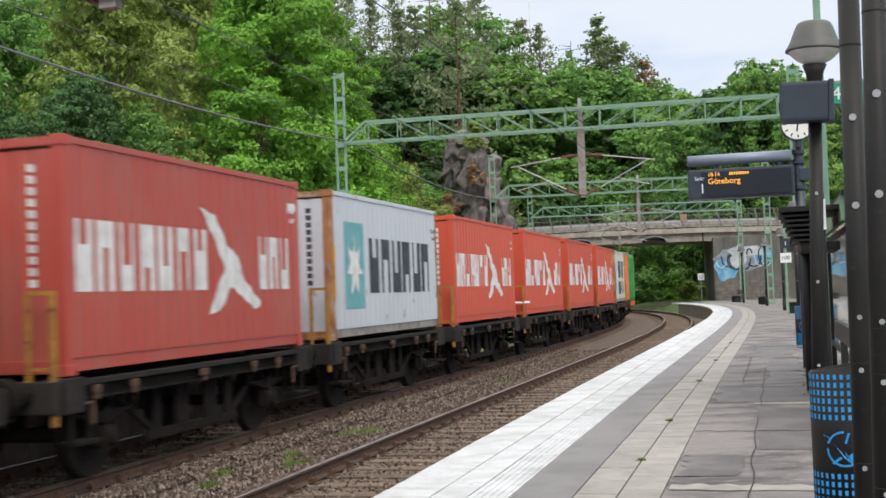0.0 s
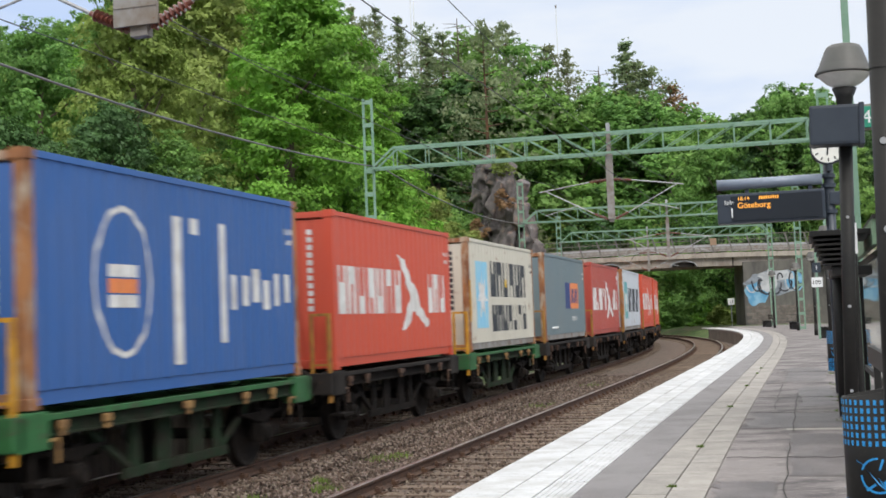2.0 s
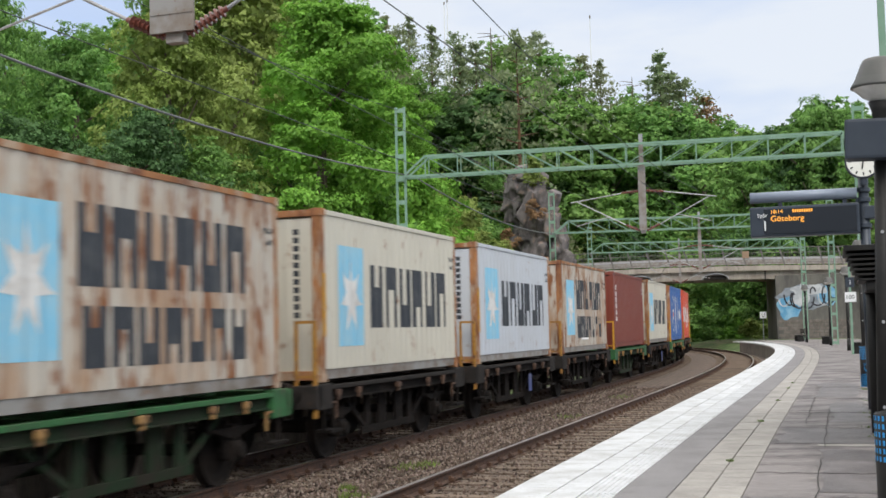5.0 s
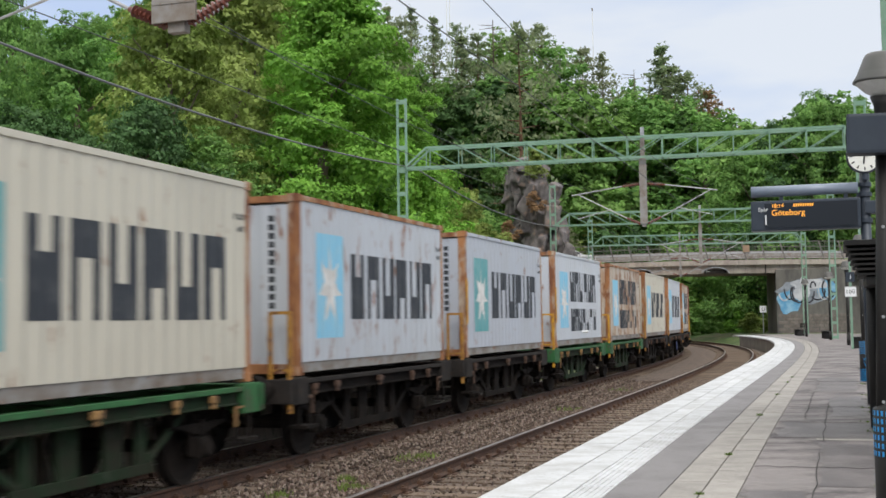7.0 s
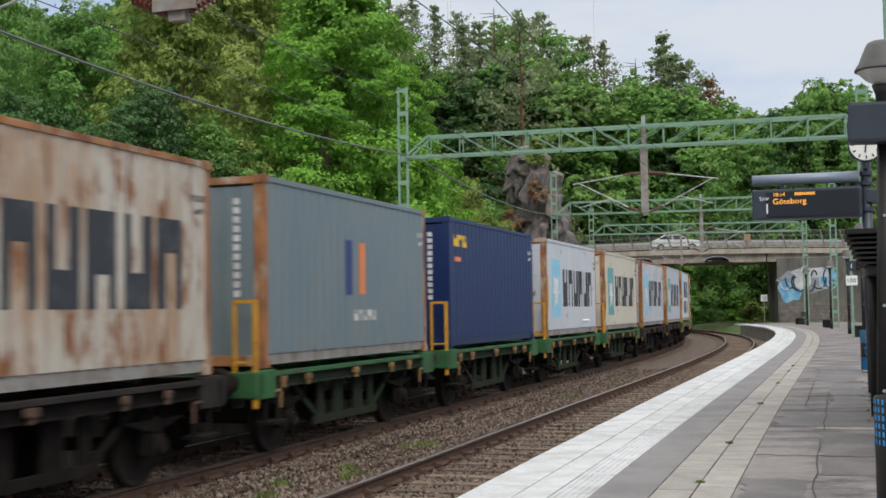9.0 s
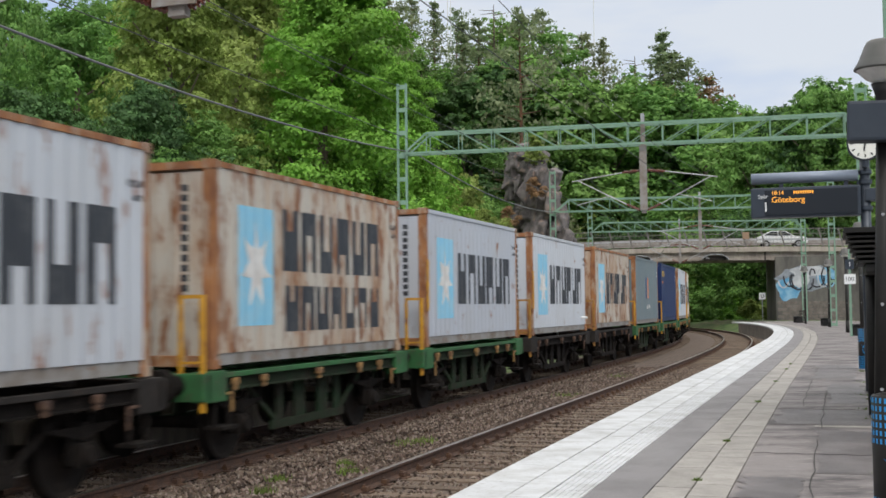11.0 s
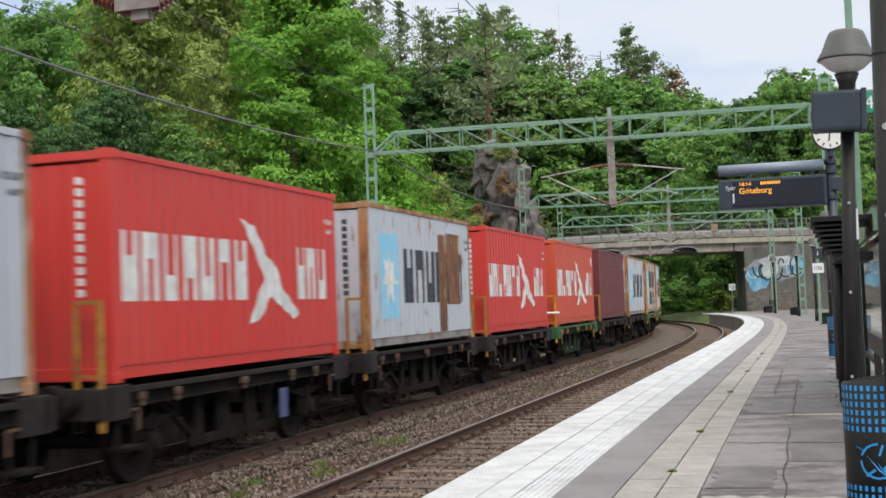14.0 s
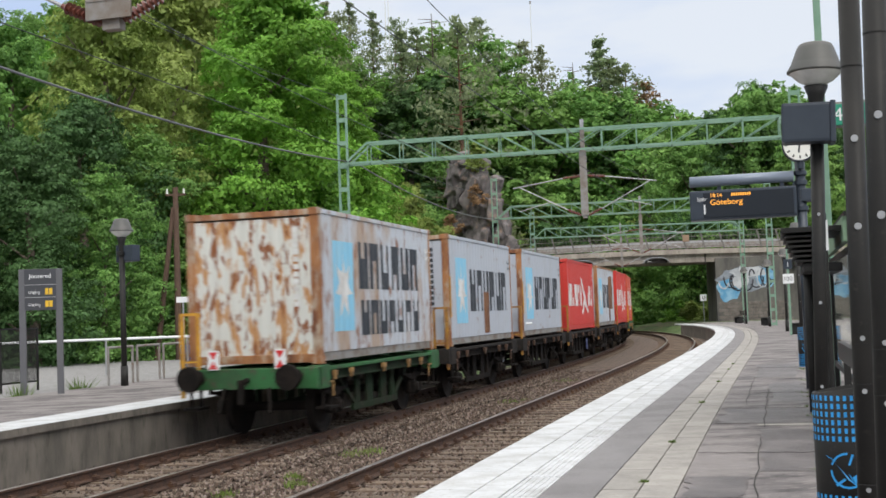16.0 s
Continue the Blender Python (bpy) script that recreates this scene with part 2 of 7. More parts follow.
FASCIA_GREEN = mat("fascia_green", (0.17, 0.27, 0.17), 0.5, 0, (0.2, 0.3, 0.2), 2)
GLASS = glass_mat("shelter_glass", (0.85, 0.93, 0.9))
INSULATOR = mat("brown_porcelain", (0.16, 0.055, 0.04), 0.25)
WIRE = mat("wire", (0.05, 0.055, 0.06), 0.6, 0.4)
WOOD_POLE = mat("tarred_wood_pole", (0.085, 0.05, 0.035), 0.85, 0, (0.13, 0.08, 0.055), 4, bump=0.3, stretch=(4, 4, 0.5))
YELLOW = mat("yellow_paint", (0.62, 0.32, 0.02), 0.55, 0, (0.42, 0.2, 0.02), 5, third=RUST, scale3=12, low3=0.6, high3=0.68)
HANDRAIL = mat("worn_orange_yellow_paint", (0.40, 0.20, 0.03), 0.65, 0, (0.26, 0.12, 0.03), 6, third=RUST_DARK, scale3=12, low3=0.58, high3=0.68)
OCHRE = mat("rusty_yellow_paint", (0.34, 0.20, 0.07), 0.8, 0, (0.15, 0.08, 0.04), 9, 0.4, 0.62)
WAGON_BLACK = mat("grimy_black_steel", (0.020, 0.018, 0.017), 0.85, 0, (0.034, 0.029, 0.026), 2.5, third=(0.05, 0.033, 0.024), scale3=9, low3=0.58, high3=0.7, bump=0.2, spec=0.2)
WAGON_GREEN = mat("grimy_green_steel", (0.024, 0.125, 0.036), 0.7, 0, (0.022, 0.075, 0.025), 2.0, third=(0.07, 0.05, 0.035), scale3=7, low3=0.55, high3=0.7, bump=0.2)
UNDER = mat("brake_dust_steel", (0.010, 0.0088, 0.008), 0.95, 0, (0.019, 0.015, 0.013), 4, third=(0.048, 0.034, 0.028), scale3=15, low3=0.6, high3=0.72, bump=0.3, spec=0.12)
WHEEL = mat("wheel_steel", (0.014, 0.012, 0.011), 0.9, 0.0, (0.024, 0.019, 0.016), 5, spec=0.15)
SEALED = mat("grey_plate", (0.1, 0.1, 0.11), 0.7)
BARK = mat("bark", (0.10, 0.075, 0.055), 0.95, 0, (0.16, 0.13, 0.1), 3, bump=0.6, bump_scale=12, stretch=(3, 3, 0.6))
BARK_PINE = mat("pine_bark", (0.17, 0.085, 0.045), 0.95, 0, (0.1, 0.07, 0.055), 2, bump=0.6, bump_scale=12, stretch=(3, 3, 0.6))
LEAF_BRIGHT = leaf_mat("leaf_bright", (0.11, 0.255, 0.034), (0.225, 0.43, 0.066), (0.21, 0.41, 0.065), 0.32)
LEAF_MID = leaf_mat("leaf_mid", (0.085, 0.20, 0.05), (0.20, 0.37, 0.092), (0.26, 0.38, 0.10), 0.32)
LEAF_DARK = leaf_mat("leaf_dark", (0.032, 0.085, 0.03), (0.082, 0.17, 0.058), (0.11, 0.18, 0.06), 0.22)
LEAF_OLIVE = leaf_mat("leaf_olive", (0.13, 0.19, 0.04), (0.27, 0.36, 0.09), (0.34, 0.38, 0.12), 0.3)
NEEDLE = leaf_mat("pine_needles", (0.12, 0.18, 0.095), (0.25, 0.31, 0.16), (0.30, 0.27, 0.155), 0.35)
DRY_LEAF = leaf_mat("dry_leaf", (0.2, 0.11, 0.06), (0.36, 0.22, 0.12), (0.3, 0.2, 0.1))


# ---- helpers of this scene ----
def part(name, bm, material, parent=None, label="", smooth=False):
    """Links a bmesh as one mesh object, under a thing or part if one is given."""
    me = bpy.data.meshes.new(name)
    bm.to_mesh(me)
    bm.free()
    me.materials.append(material)
    if smooth:
        me.polygons.foreach_set("use_smooth", [True] * len(me.polygons))
    ob = new(name, me)
    ob.parent = parent
    if label:
        ob["label"] = label
    return ob


def again(name, like, parent, m, label=""):
    """One more object on the mesh of another."""
    ob = new(name, like.data)
    ob.parent = parent
    ob.matrix_basis = m
    if label:
        ob["label"] = label
    return ob


def thing(name, label, category, m=None, group="", kind=""):
    ob = new(name)
    ob.empty_display_size = 0.2
    if m is not None:
        ob.matrix_basis = m
    return tagged(ob, label, category, group, kind)


def box(bm, cx, cy, cz, sx, sy, sz, bevel=0.0, m=None):
    r = bmesh.ops.create_cube(bm, size=1.0, matrix=Matrix.Translation((cx, cy, cz)) @ Matrix.Diagonal((sx, sy, sz, 1)))
    if bevel:
        es = list({e for v in r["verts"] for e in v.link_edges})
        r = bmesh.ops.bevel(bm, geom=es, offset=bevel, segments=2, profile=0.7, affect="EDGES", clamp_overlap=True)
    if m is not None:
        bmesh.ops.transform(bm, matrix=m, verts=r["verts"])
    return bm


def cyl(bm, p0, p1, r0, r1=None, seg=12, caps=True):
    p0, p1 = Vector(p0), Vector(p1)
    d = p1 - p0
    m = Matrix.Translation((p0 + p1) / 2) @ d.to_track_quat("Z", "Y").to_matrix().to_4x4()
    bmesh.ops.create_cone(bm, cap_ends=caps, segments=seg, radius1=r0, radius2=r0 if r1 is None else r1, depth=d.length, matrix=m)
    return bm


def bar(bm, p0, p1, w, h, up=(0, 0, 1)):
    """A straight bar of w by h from p0 to p1."""
    p0, p1 = Vector(p0), Vector(p1)
    d = p1 - p0
    y = d.normalized()
    u = Vector(up)
    if abs(y.dot(u)) > 0.98:
        u = Vector((0, 1, 0)) if abs(y.y) < 0.9 else Vector((1, 0, 0))
    x = y.cross(u).normalized()
    z = x.cross(y)
    m = Matrix((x, y, z)).transposed().to_4x4()
    m.translation = (p0 + p1) / 2
    bmesh.ops.create_cube(bm, size=1.0, matrix=m @ Matrix.Diagonal((w, d.length, h, 1)))
    return bm


def lathe(bm, profile, seg=20, m=None):
    """Turns (radius, z) pairs round the z axis."""
    rings = []
    for r, z in profile:
        rings.append([bm.verts.new((r * math.cos(2 * math.pi * i / seg), r * math.sin(2 * math.pi * i / seg), z)) for i in range(seg)])
    for a, b in zip(rings, rings[1:]):
        for i in range(seg):
            bm.faces.new((a[i], a[(i + 1) % seg], b[(i + 1) % seg], b[i]))
    if m is not None:
        bmesh.ops.transform(bm, matrix=m, verts=[v for ring in rings for v in ring])
    return bm


def bm_new():
    return bmesh.new()


def words(name, text, size, material, parent, m, align="LEFT", label=""):
    """Lettering in the built-in font as a thin mesh, in the x-z plane of m, facing -y."""
    cu = bpy.data.curves.new(name, "FONT")
    cu.body, cu.size, cu.extrude, cu.align_x = text, size, 0.002, align
    tmp = bpy.data.objects.new(name, cu)
    scene.collection.objects.link(tmp)
    me = bpy.data.meshes.new_from_object(tmp.evaluated_get(bpy.context.evaluated_depsgraph_get()))
    bpy.data.objects.remove(tmp)
    me.materials.clear()
    me.materials.append(material)
    ob = new(name, me)
    ob.parent = parent
    ob.matrix_basis = m @ pose(0, 0, 0, 90, 0, 0)
    if label:
        ob["label"] = label
    return ob


# ---- the line of the track: arc length s ahead, offset o to the right ----
RAIL_Z = -0.60
S_STEP = 0.25
_ss = np.arange(-330.0, 330.0, S_STEP)
_sc = np.clip(_ss, -16, 92)
_head = 0.2507 + 0.001 * _sc - 0.0026 * _sc**2 / 100 - 0.0031 * _sc**3 / 1e4
_head += np.where(_ss > 92, -0.011 * (_ss - 92), 0.0) + np.where(_ss < -16, 0.0003 * (_ss + 16), 0.0)
_x, _y = np.cumsum(np.sin(_head)) * S_STEP, np.cumsum(np.cos(_head)) * S_STEP
_i0 = int(np.argmin(abs(_ss)))
_x, _y = _x - _x[_i0] - 5.1212, _y - _y[_i0] + 14.0


def heading(s):
    return float(np.interp(s, _ss, _head))


def on(s, o, z=0.0):
    a = heading(s)
    return Vector((float(np.interp(s, _ss, _x)) + o * math.cos(a), float(np.interp(s, _ss, _y)) - o * math.sin(a), z))


def place(s, o, z=0.0, turn=0.0):
    """A pose whose y axis runs along the track."""
    return Matrix.Translation(on(s, o, z)) @ pose(0, 0, 0, 0, 0, turn - math.degrees(heading(s)))


def sweep(bm, profile, s0, s1, ds=1.0, closed=False, caps=True):
    """Carries a profile of (offset, z) along the track."""
    count = max(2, int(round((s1 - s0) / ds)) + 1)
    rings = [[bm.verts.new(on(s, o, z)) for o, z in profile] for s in np.linspace(s0, s1, count)]
    n = len(profile)
    for a, b in zip(rings, rings[1:]):
        for i in range(n if closed else n - 1):
            bm.faces.new((a[i], a[(i + 1) % n], b[(i + 1) % n], b[i]))
    if closed and caps:
        bm.faces.new(rings[0])
        bm.faces.new(rings[-1][::-1])
    bmesh.ops.recalc_face_normals(bm, faces=bm.faces)
    return bm


# ---- ground, hill and ballast ----
_line = np.c_[_x, _y][(_ss < 112)][::4]
_line = _line[(_line[:, 1] > -70) & (abs(_line[:, 0]) < 140)]


def track_gap(px, py):
    """Distance from the far track's centre line, and whether the point is on its left."""
    d = np.hypot(_line[:, 0] - px, _line[:, 1] - py)
    i = int(np.argmin(d))
    j = min(i + 1, len(_line) - 1)
    if i == j:
        i -= 1
    t = _line[j] - _line[i]
    side = t[0] * (py - _line[i, 1]) - t[1] * (px - _line[i, 0])
    return float(d.min()), side > 0


def ease(v):
    v = min(1.0, max(0.0, v))
    return v * v * (3 - 2 * v)


def ground_z(px, py):
    gap, left = track_gap(px, py)
    far = math.hypot(px, py)
    az = math.degrees(math.atan2(px, max(py, 1.0)))
    ridge = float(np.interp(az, [-60, -25, -8, -1, 4, 9, 14, 40], [16, 26, 33, 33, 25, 15, 9, 6]))
    start = 17.0 if left else 19.0
    if left and py < 60:
        start += (60 - py) * 0.35
    run = (85.0 if left else 95.0) - 32.0 * ease((py - 85) / 30)
    rise = ridge * ease((gap - start) / run)
    if not left and py < 96:
        rise *= 0.25
    far_fade = 1.0 - 0.6 * ease((far - 330) / 500)
    rough = noise.noise((px * 0.045, py * 0.045, 0)) * 1.6 + noise.noise((px * 0.16, py * 0.16, 3)) * 0.5
    return -1.25 + (rise + rough * ease((gap - start) / 20)) * far_fade


def build_ground():
    xs = np.unique(np.concatenate([np.arange(-120, 121, 4.0), np.linspace(-2400, -120, 18), np.linspace(120, 2400, 18)]))
    ys = np.unique(np.concatenate([np.arange(-40, 241, 4.0), np.linspace(-1500, -40, 10), np.linspace(240, 2600, 18)]))
    verts = [(float(a), float(b), ground_z(float(a), float(b))) for b in ys for a in xs]
    w = len(xs)
    faces = [(r * w + c, r * w + c + 1, (r + 1) * w + c + 1, (r + 1) * w + c) for r in range(len(ys) - 1) for c in range(w - 1)]
    me = bpy.data.meshes.new("ground")
    me.from_pydata(verts, [], faces)
    me.polygons.foreach_set("use_smooth", [True] * len(faces))
    me.materials.append(SOIL)
    tagged(new("ground", me), "wooded hillside ground of soil and moss", "ground", kind="structure")


build_ground()

NEAR_O = 3.966
bm = bm_new()
sweep(bm, [(-3.2, -1.35), (-2.2, -0.86), (-0.95, -0.79), (0.95, -0.79), (1.7, -0.84), (2.3, -0.86), (3.0, -0.79), (4.95, -0.79), (5.75, -0.84), (6.6, -1.3)], -60, 120, 0.5)
tagged(part("ballast_bed", bm, BALLAST, smooth=True), "brown crushed stone ballast under both tracks", "ballast", kind="structure")


def build_stones():
    rng = np.random.default_rng(3)
    base = np.array([(1, 0, 0), (-1, 0, 0), (0, 1, 0), (0, -1, 0), (0, 0, 1), (0, 0, -1)], float)
    tri = np.array([(0, 2, 4), (2, 1, 4), (1, 3, 4), (3, 0, 4), (2, 0, 5), (1, 2, 5), (3, 1, 5), (0, 3, 5)])
    count = 34000
    s = -3.5 + 33 * rng.random(count) ** 1.35
    o = np.where(rng.random(count) < 0.62, rng.uniform(0.85, 3.15, count), np.where(rng.random(count) < 0.55, rng.uniform(3.25, 5.75, count), rng.uniform(-1.6, 0.8, count)))
    verts, faces = [], []
    for i in range(count):
        on_tie = abs(o[i]) < 0.7 or abs(o[i] - NEAR_O) < 0.7
        size = rng.uniform(0.018, 0.046) * (0.8 if on_tie else 1.0)
        mid = 0.022 if on_tie else 0.012
        p = on(float(s[i]), float(o[i]), -0.80 - (0.05 if 1.6 < o[i] < 2.5 else 0.0) + mid)
        q = Euler(rng.uniform(0, 6.28, 3)).to_matrix()
        shape = base * rng.uniform(0.7, 1.3, (6, 1)) * size * np.array([1.2, 0.9, 0.75])
        verts.append(shape @ np.array(q).T + np.array(p))
        faces.append(tri + 6 * i)
    me = bpy.data.meshes.new("ballast_stones")
    me.from_pydata(np.concatenate(verts).tolist(), [], np.concatenate(faces).tolist())
    me.materials.append(STONE)
    tagged(new("ballast_stones", me), "loose rusty brown ballast stones between the rails", "ballast", kind="stuff")


build_stones()


def rail_profile(c):
    z = RAIL_Z
    return [(c - 0.075, z - 0.16), (c + 0.075, z - 0.16), (c + 0.07, z - 0.145), (c + 0.015, z - 0.125), (c + 0.011, z - 0.045), (c + 0.036, z - 0.032),
            (c + 0.036, z - 0.006), (c - 0.036, z - 0.006), (c - 0.036, z - 0.032), (c - 0.011, z - 0.045), (c - 0.015, z - 0.125), (c - 0.07, z - 0.145)]


def build_track(o, label, s_first):
    track = thing("railway_track", label, "railway track", kind="structure")
    for c in (o - 0.7535, o + 0.7535):
        bm = sweep(bm_new(), rail_profile(c), -60, 125, 0.5, closed=True)
        rail = part("rail", bm, RAIL_SIDE, track, "rusty rail")
        bm = sweep(bm_new(), [(c - 0.034, RAIL_Z - 0.004), (c - 0.027, RAIL_Z), (c + 0.027, RAIL_Z), (c + 0.034, RAIL_Z - 0.004)], -60, 125, 0.5)
        part("rail_head", bm, RAIL_TOP, rail, "worn shiny rail head")
    ties = [s_first + 0.62 * i for i in range(170)]
    bm = bm_new()
    for s in ties[:110]:
        for c in (o - 0.7535, o + 0.7535):
            m = place(s, c, RAIL_Z - 0.135)
            for dx in (-0.085, 0.085):
                box(bm, dx, 0, 0.012, 0.07, 0.11, 0.05, m=m)
                box(bm, dx * 0.8, 0, 0.04, 0.035, 0.05, 0.03, m=m)
            box(bm, 0, 0, -0.03, 0.34, 0.17, 0.02, m=m)
    part("rail_fastenings", bm, CLIP, track, "rusty iron rail clips")["kind"] = "stuff"
    first = None
    for s in ties:
        m = place(s, o, RAIL_Z - 0.27)
        if first is None:
            first = part("sleeper", box(bm_new(), 0, 0, 0, 2.5, 0.24, 0.2, 0.012), SLEEPER, track)
            first.matrix_basis = m
        else:
            again("sleeper", first, track, m)


build_track(0.0, "rusty rails on weathered sleepers, freight line", -12.0)
build_track(NEAR_O, "rusty rails on weathered sleepers beside the platform", -12.0)

# ---- platforms ----
O_EDGE, O_WHITE, O_GREY, O_JOINT, O_PAVE, O_BACK = 5.80, 6.72, 7.13, 7.41, 7.69, 8.85
PLAT_END = 79.0
bm = sweep(bm_new(), [(O_EDGE + 0.06, -1.6), (O_EDGE + 0.06, -0.17), (O_EDGE + 0.06, -0.06), (O_WHITE, -0.06), (O_WHITE, -0.012), (O_GREY, -0.012), (O_GREY, -0.06), (O_PAVE, -0.06),
                      (O_PAVE, -0.5), (O_PAVE, -1.6)], -30, PLAT_END, 1.0, closed=True)
tagged(part("platform_base", bm, CONCRETE_WALL), "concrete platform body with a vertical edge wall", "platform", kind="structure")
bm = sweep(bm_new(), [(O_WHITE + 0.004, -0.08), (O_WHITE + 0.004, 0.0), (O_GREY - 0.004, 0.0), (O_GREY - 0.004, -0.08)], -30, PLAT_END + 1, 1.0, closed=True)
tagged(part("platform_asphalt_strip", bm, ASPHALT), "grey asphalt strip between white edge and pavers", "pavement", kind="structure")
bm = sweep(bm_new(), [(O_PAVE + 0.004, -1.6), (O_PAVE + 0.004, 0.0), (O_BACK - 0.02, 0.004), (O_BACK, -0.01), (15.0, -0.02), (15.0, -1.6)], -30, PLAT_END + 4, 1.0, closed=True)
tagged(part("platform_surface", bm, ASPHALT_OLD), "patched worn asphalt platform surface with damp stains", "pavement", kind="structure")


bm = sweep(bm_new(), [(5.6, -1.6), (5.9, -1.0), (7.6, -0.35), (10.5, -0.06), (16.0, -0.03), (16.0, -1.6)], PLAT_END + 1.2, 112, 1.0, closed=True)
tagged(part("grass_verge", bm, SOIL, smooth=False), "grassy verge past the platform end", "verge", kind="structure")


def build_edge_slabs():
    edge = thing("platform_edge", "white painted concrete platform edge slabs", "platform edge", kind="structure")
    rows = ((O_EDGE, 6.19, 1.0), (6.19, 6.44, 1.0), (6.44, O_WHITE, 1.0))
    for n, (a, b, length) in enumerate(rows):
        mesh = None
        for i in range(100):
            s = -11.0 + i * length + 0.33 * n
            if s > PLAT_END + 2:
                break
            m = place(s, (a + b) / 2, -0.045)
            if mesh is None:
                bm = box(bm_new(), 0, 0, 0, b - a - 0.012, length - 0.008, 0.09, 0.006)
                if n == 2:
                    for k in range(5):
                        box(bm, -0.1 + 0.05 * k, 0, 0.046, 0.022, length - 0.03, 0.008)
                mesh = part("edge_slab", bm, SLAB_WHITE, edge)
                mesh.matrix_basis = m
            else:
                again("edge_slab", mesh, edge, m @ pose(0, 0, random.uniform(-0.002, 0.002), 0, 0, random.uniform(-0.15, 0.15)))
    guide = thing("paved_path", "two rows of ribbed concrete pavers", "paving", kind="structure")
    mesh = None
    for n, (a, b) in enumerate(((O_GREY, O_JOINT), (O_JOINT, O_PAVE))):
        for i in range(148):
            s = -6.0 + i * 0.56 + 0.2 * n
            m = place(s, (a + b) / 2, -0.04)
            if mesh is None:
                bm = box(bm_new(), 0, 0, 0, b - a - 0.012, 0.55, 0.08, 0.006)
                mesh = part("paver", bm, PAVER, guide)
                mesh.matrix_basis = m
            else:
                again("paver", mesh, guide, m @ pose(0, 0, random.uniform(-0.003, 0.002), 0, 0, random.uniform(-0.2, 0.2)))


# ---- the far side: platform, yard ----
O_LEFT = -1.55
bm = sweep(bm_new(), [(O_LEFT - 0.06, -1.6), (O_LEFT - 0.06, -0.1), (O_LEFT, -0.1), (O_LEFT, 0.0), (O_LEFT - 0.95, 0.004), (O_LEFT - 0.95, -1.6)], -40, 24, 1.0, closed=True)
tagged(part("far_platform_wall", bm, CONCRETE_WALL), "stained concrete platform wall across the tracks", "platform", kind="structure")
bm = sweep(bm_new(), [(O_LEFT - 0.02, 0.008), (O_LEFT - 0.9, 0.010)], -40, 24, 1.0)
tagged(part("far_platform_edge", bm, SLAB_WHITE), "white painted edge of the platform across the tracks", "platform edge", kind="structure")
bm = sweep(bm_new(), [(O_LEFT - 0.92, 0.0), (-6.6, 0.0), (-6.6, -1.6), (O_LEFT - 0.92, -1.6)], -40, 24, 1.0, closed=True)
tagged(part("far_platform_surface", bm, ASPHALT_OLD), "asphalt surface of the platform across the tracks", "pavement", kind="structure")
bm = sweep(bm_new(), [(-6.6, -0.03), (-22, -0.02), (-22, -1.5), (-6.6, -1.5)], -40, 30, 2.0, closed=True)
tagged(part("gravel_yard", bm, GRAVEL), "pale gravel yard behind the far platform", "gravel", kind="structure")


# ---- overhead line gantries ----
def lattice_mast(parent, base, top, width=0.32, across=(1, 0, 0), name="mast"):
    """Two channel legs tied by battens."""
    b, t, a = Vector(base), Vector(top), Vector(across) * (width / 2)
    mast = part(name, bar(bar(bm_new(), b - a, t - a, 0.07, 0.12), b + a, t + a, 0.07, 0.12), GREEN_STEEL, parent)
    n = max(3, int((t - b).length / 0.85))
    for i in range(n + 1):
        p = b.lerp(t, (i + 0.15) / (n + 0.3))
        part("batten", bar(bm_new(), p - a, p + a, 0.1, 0.16), GREEN_STEEL, mast)
    return mast


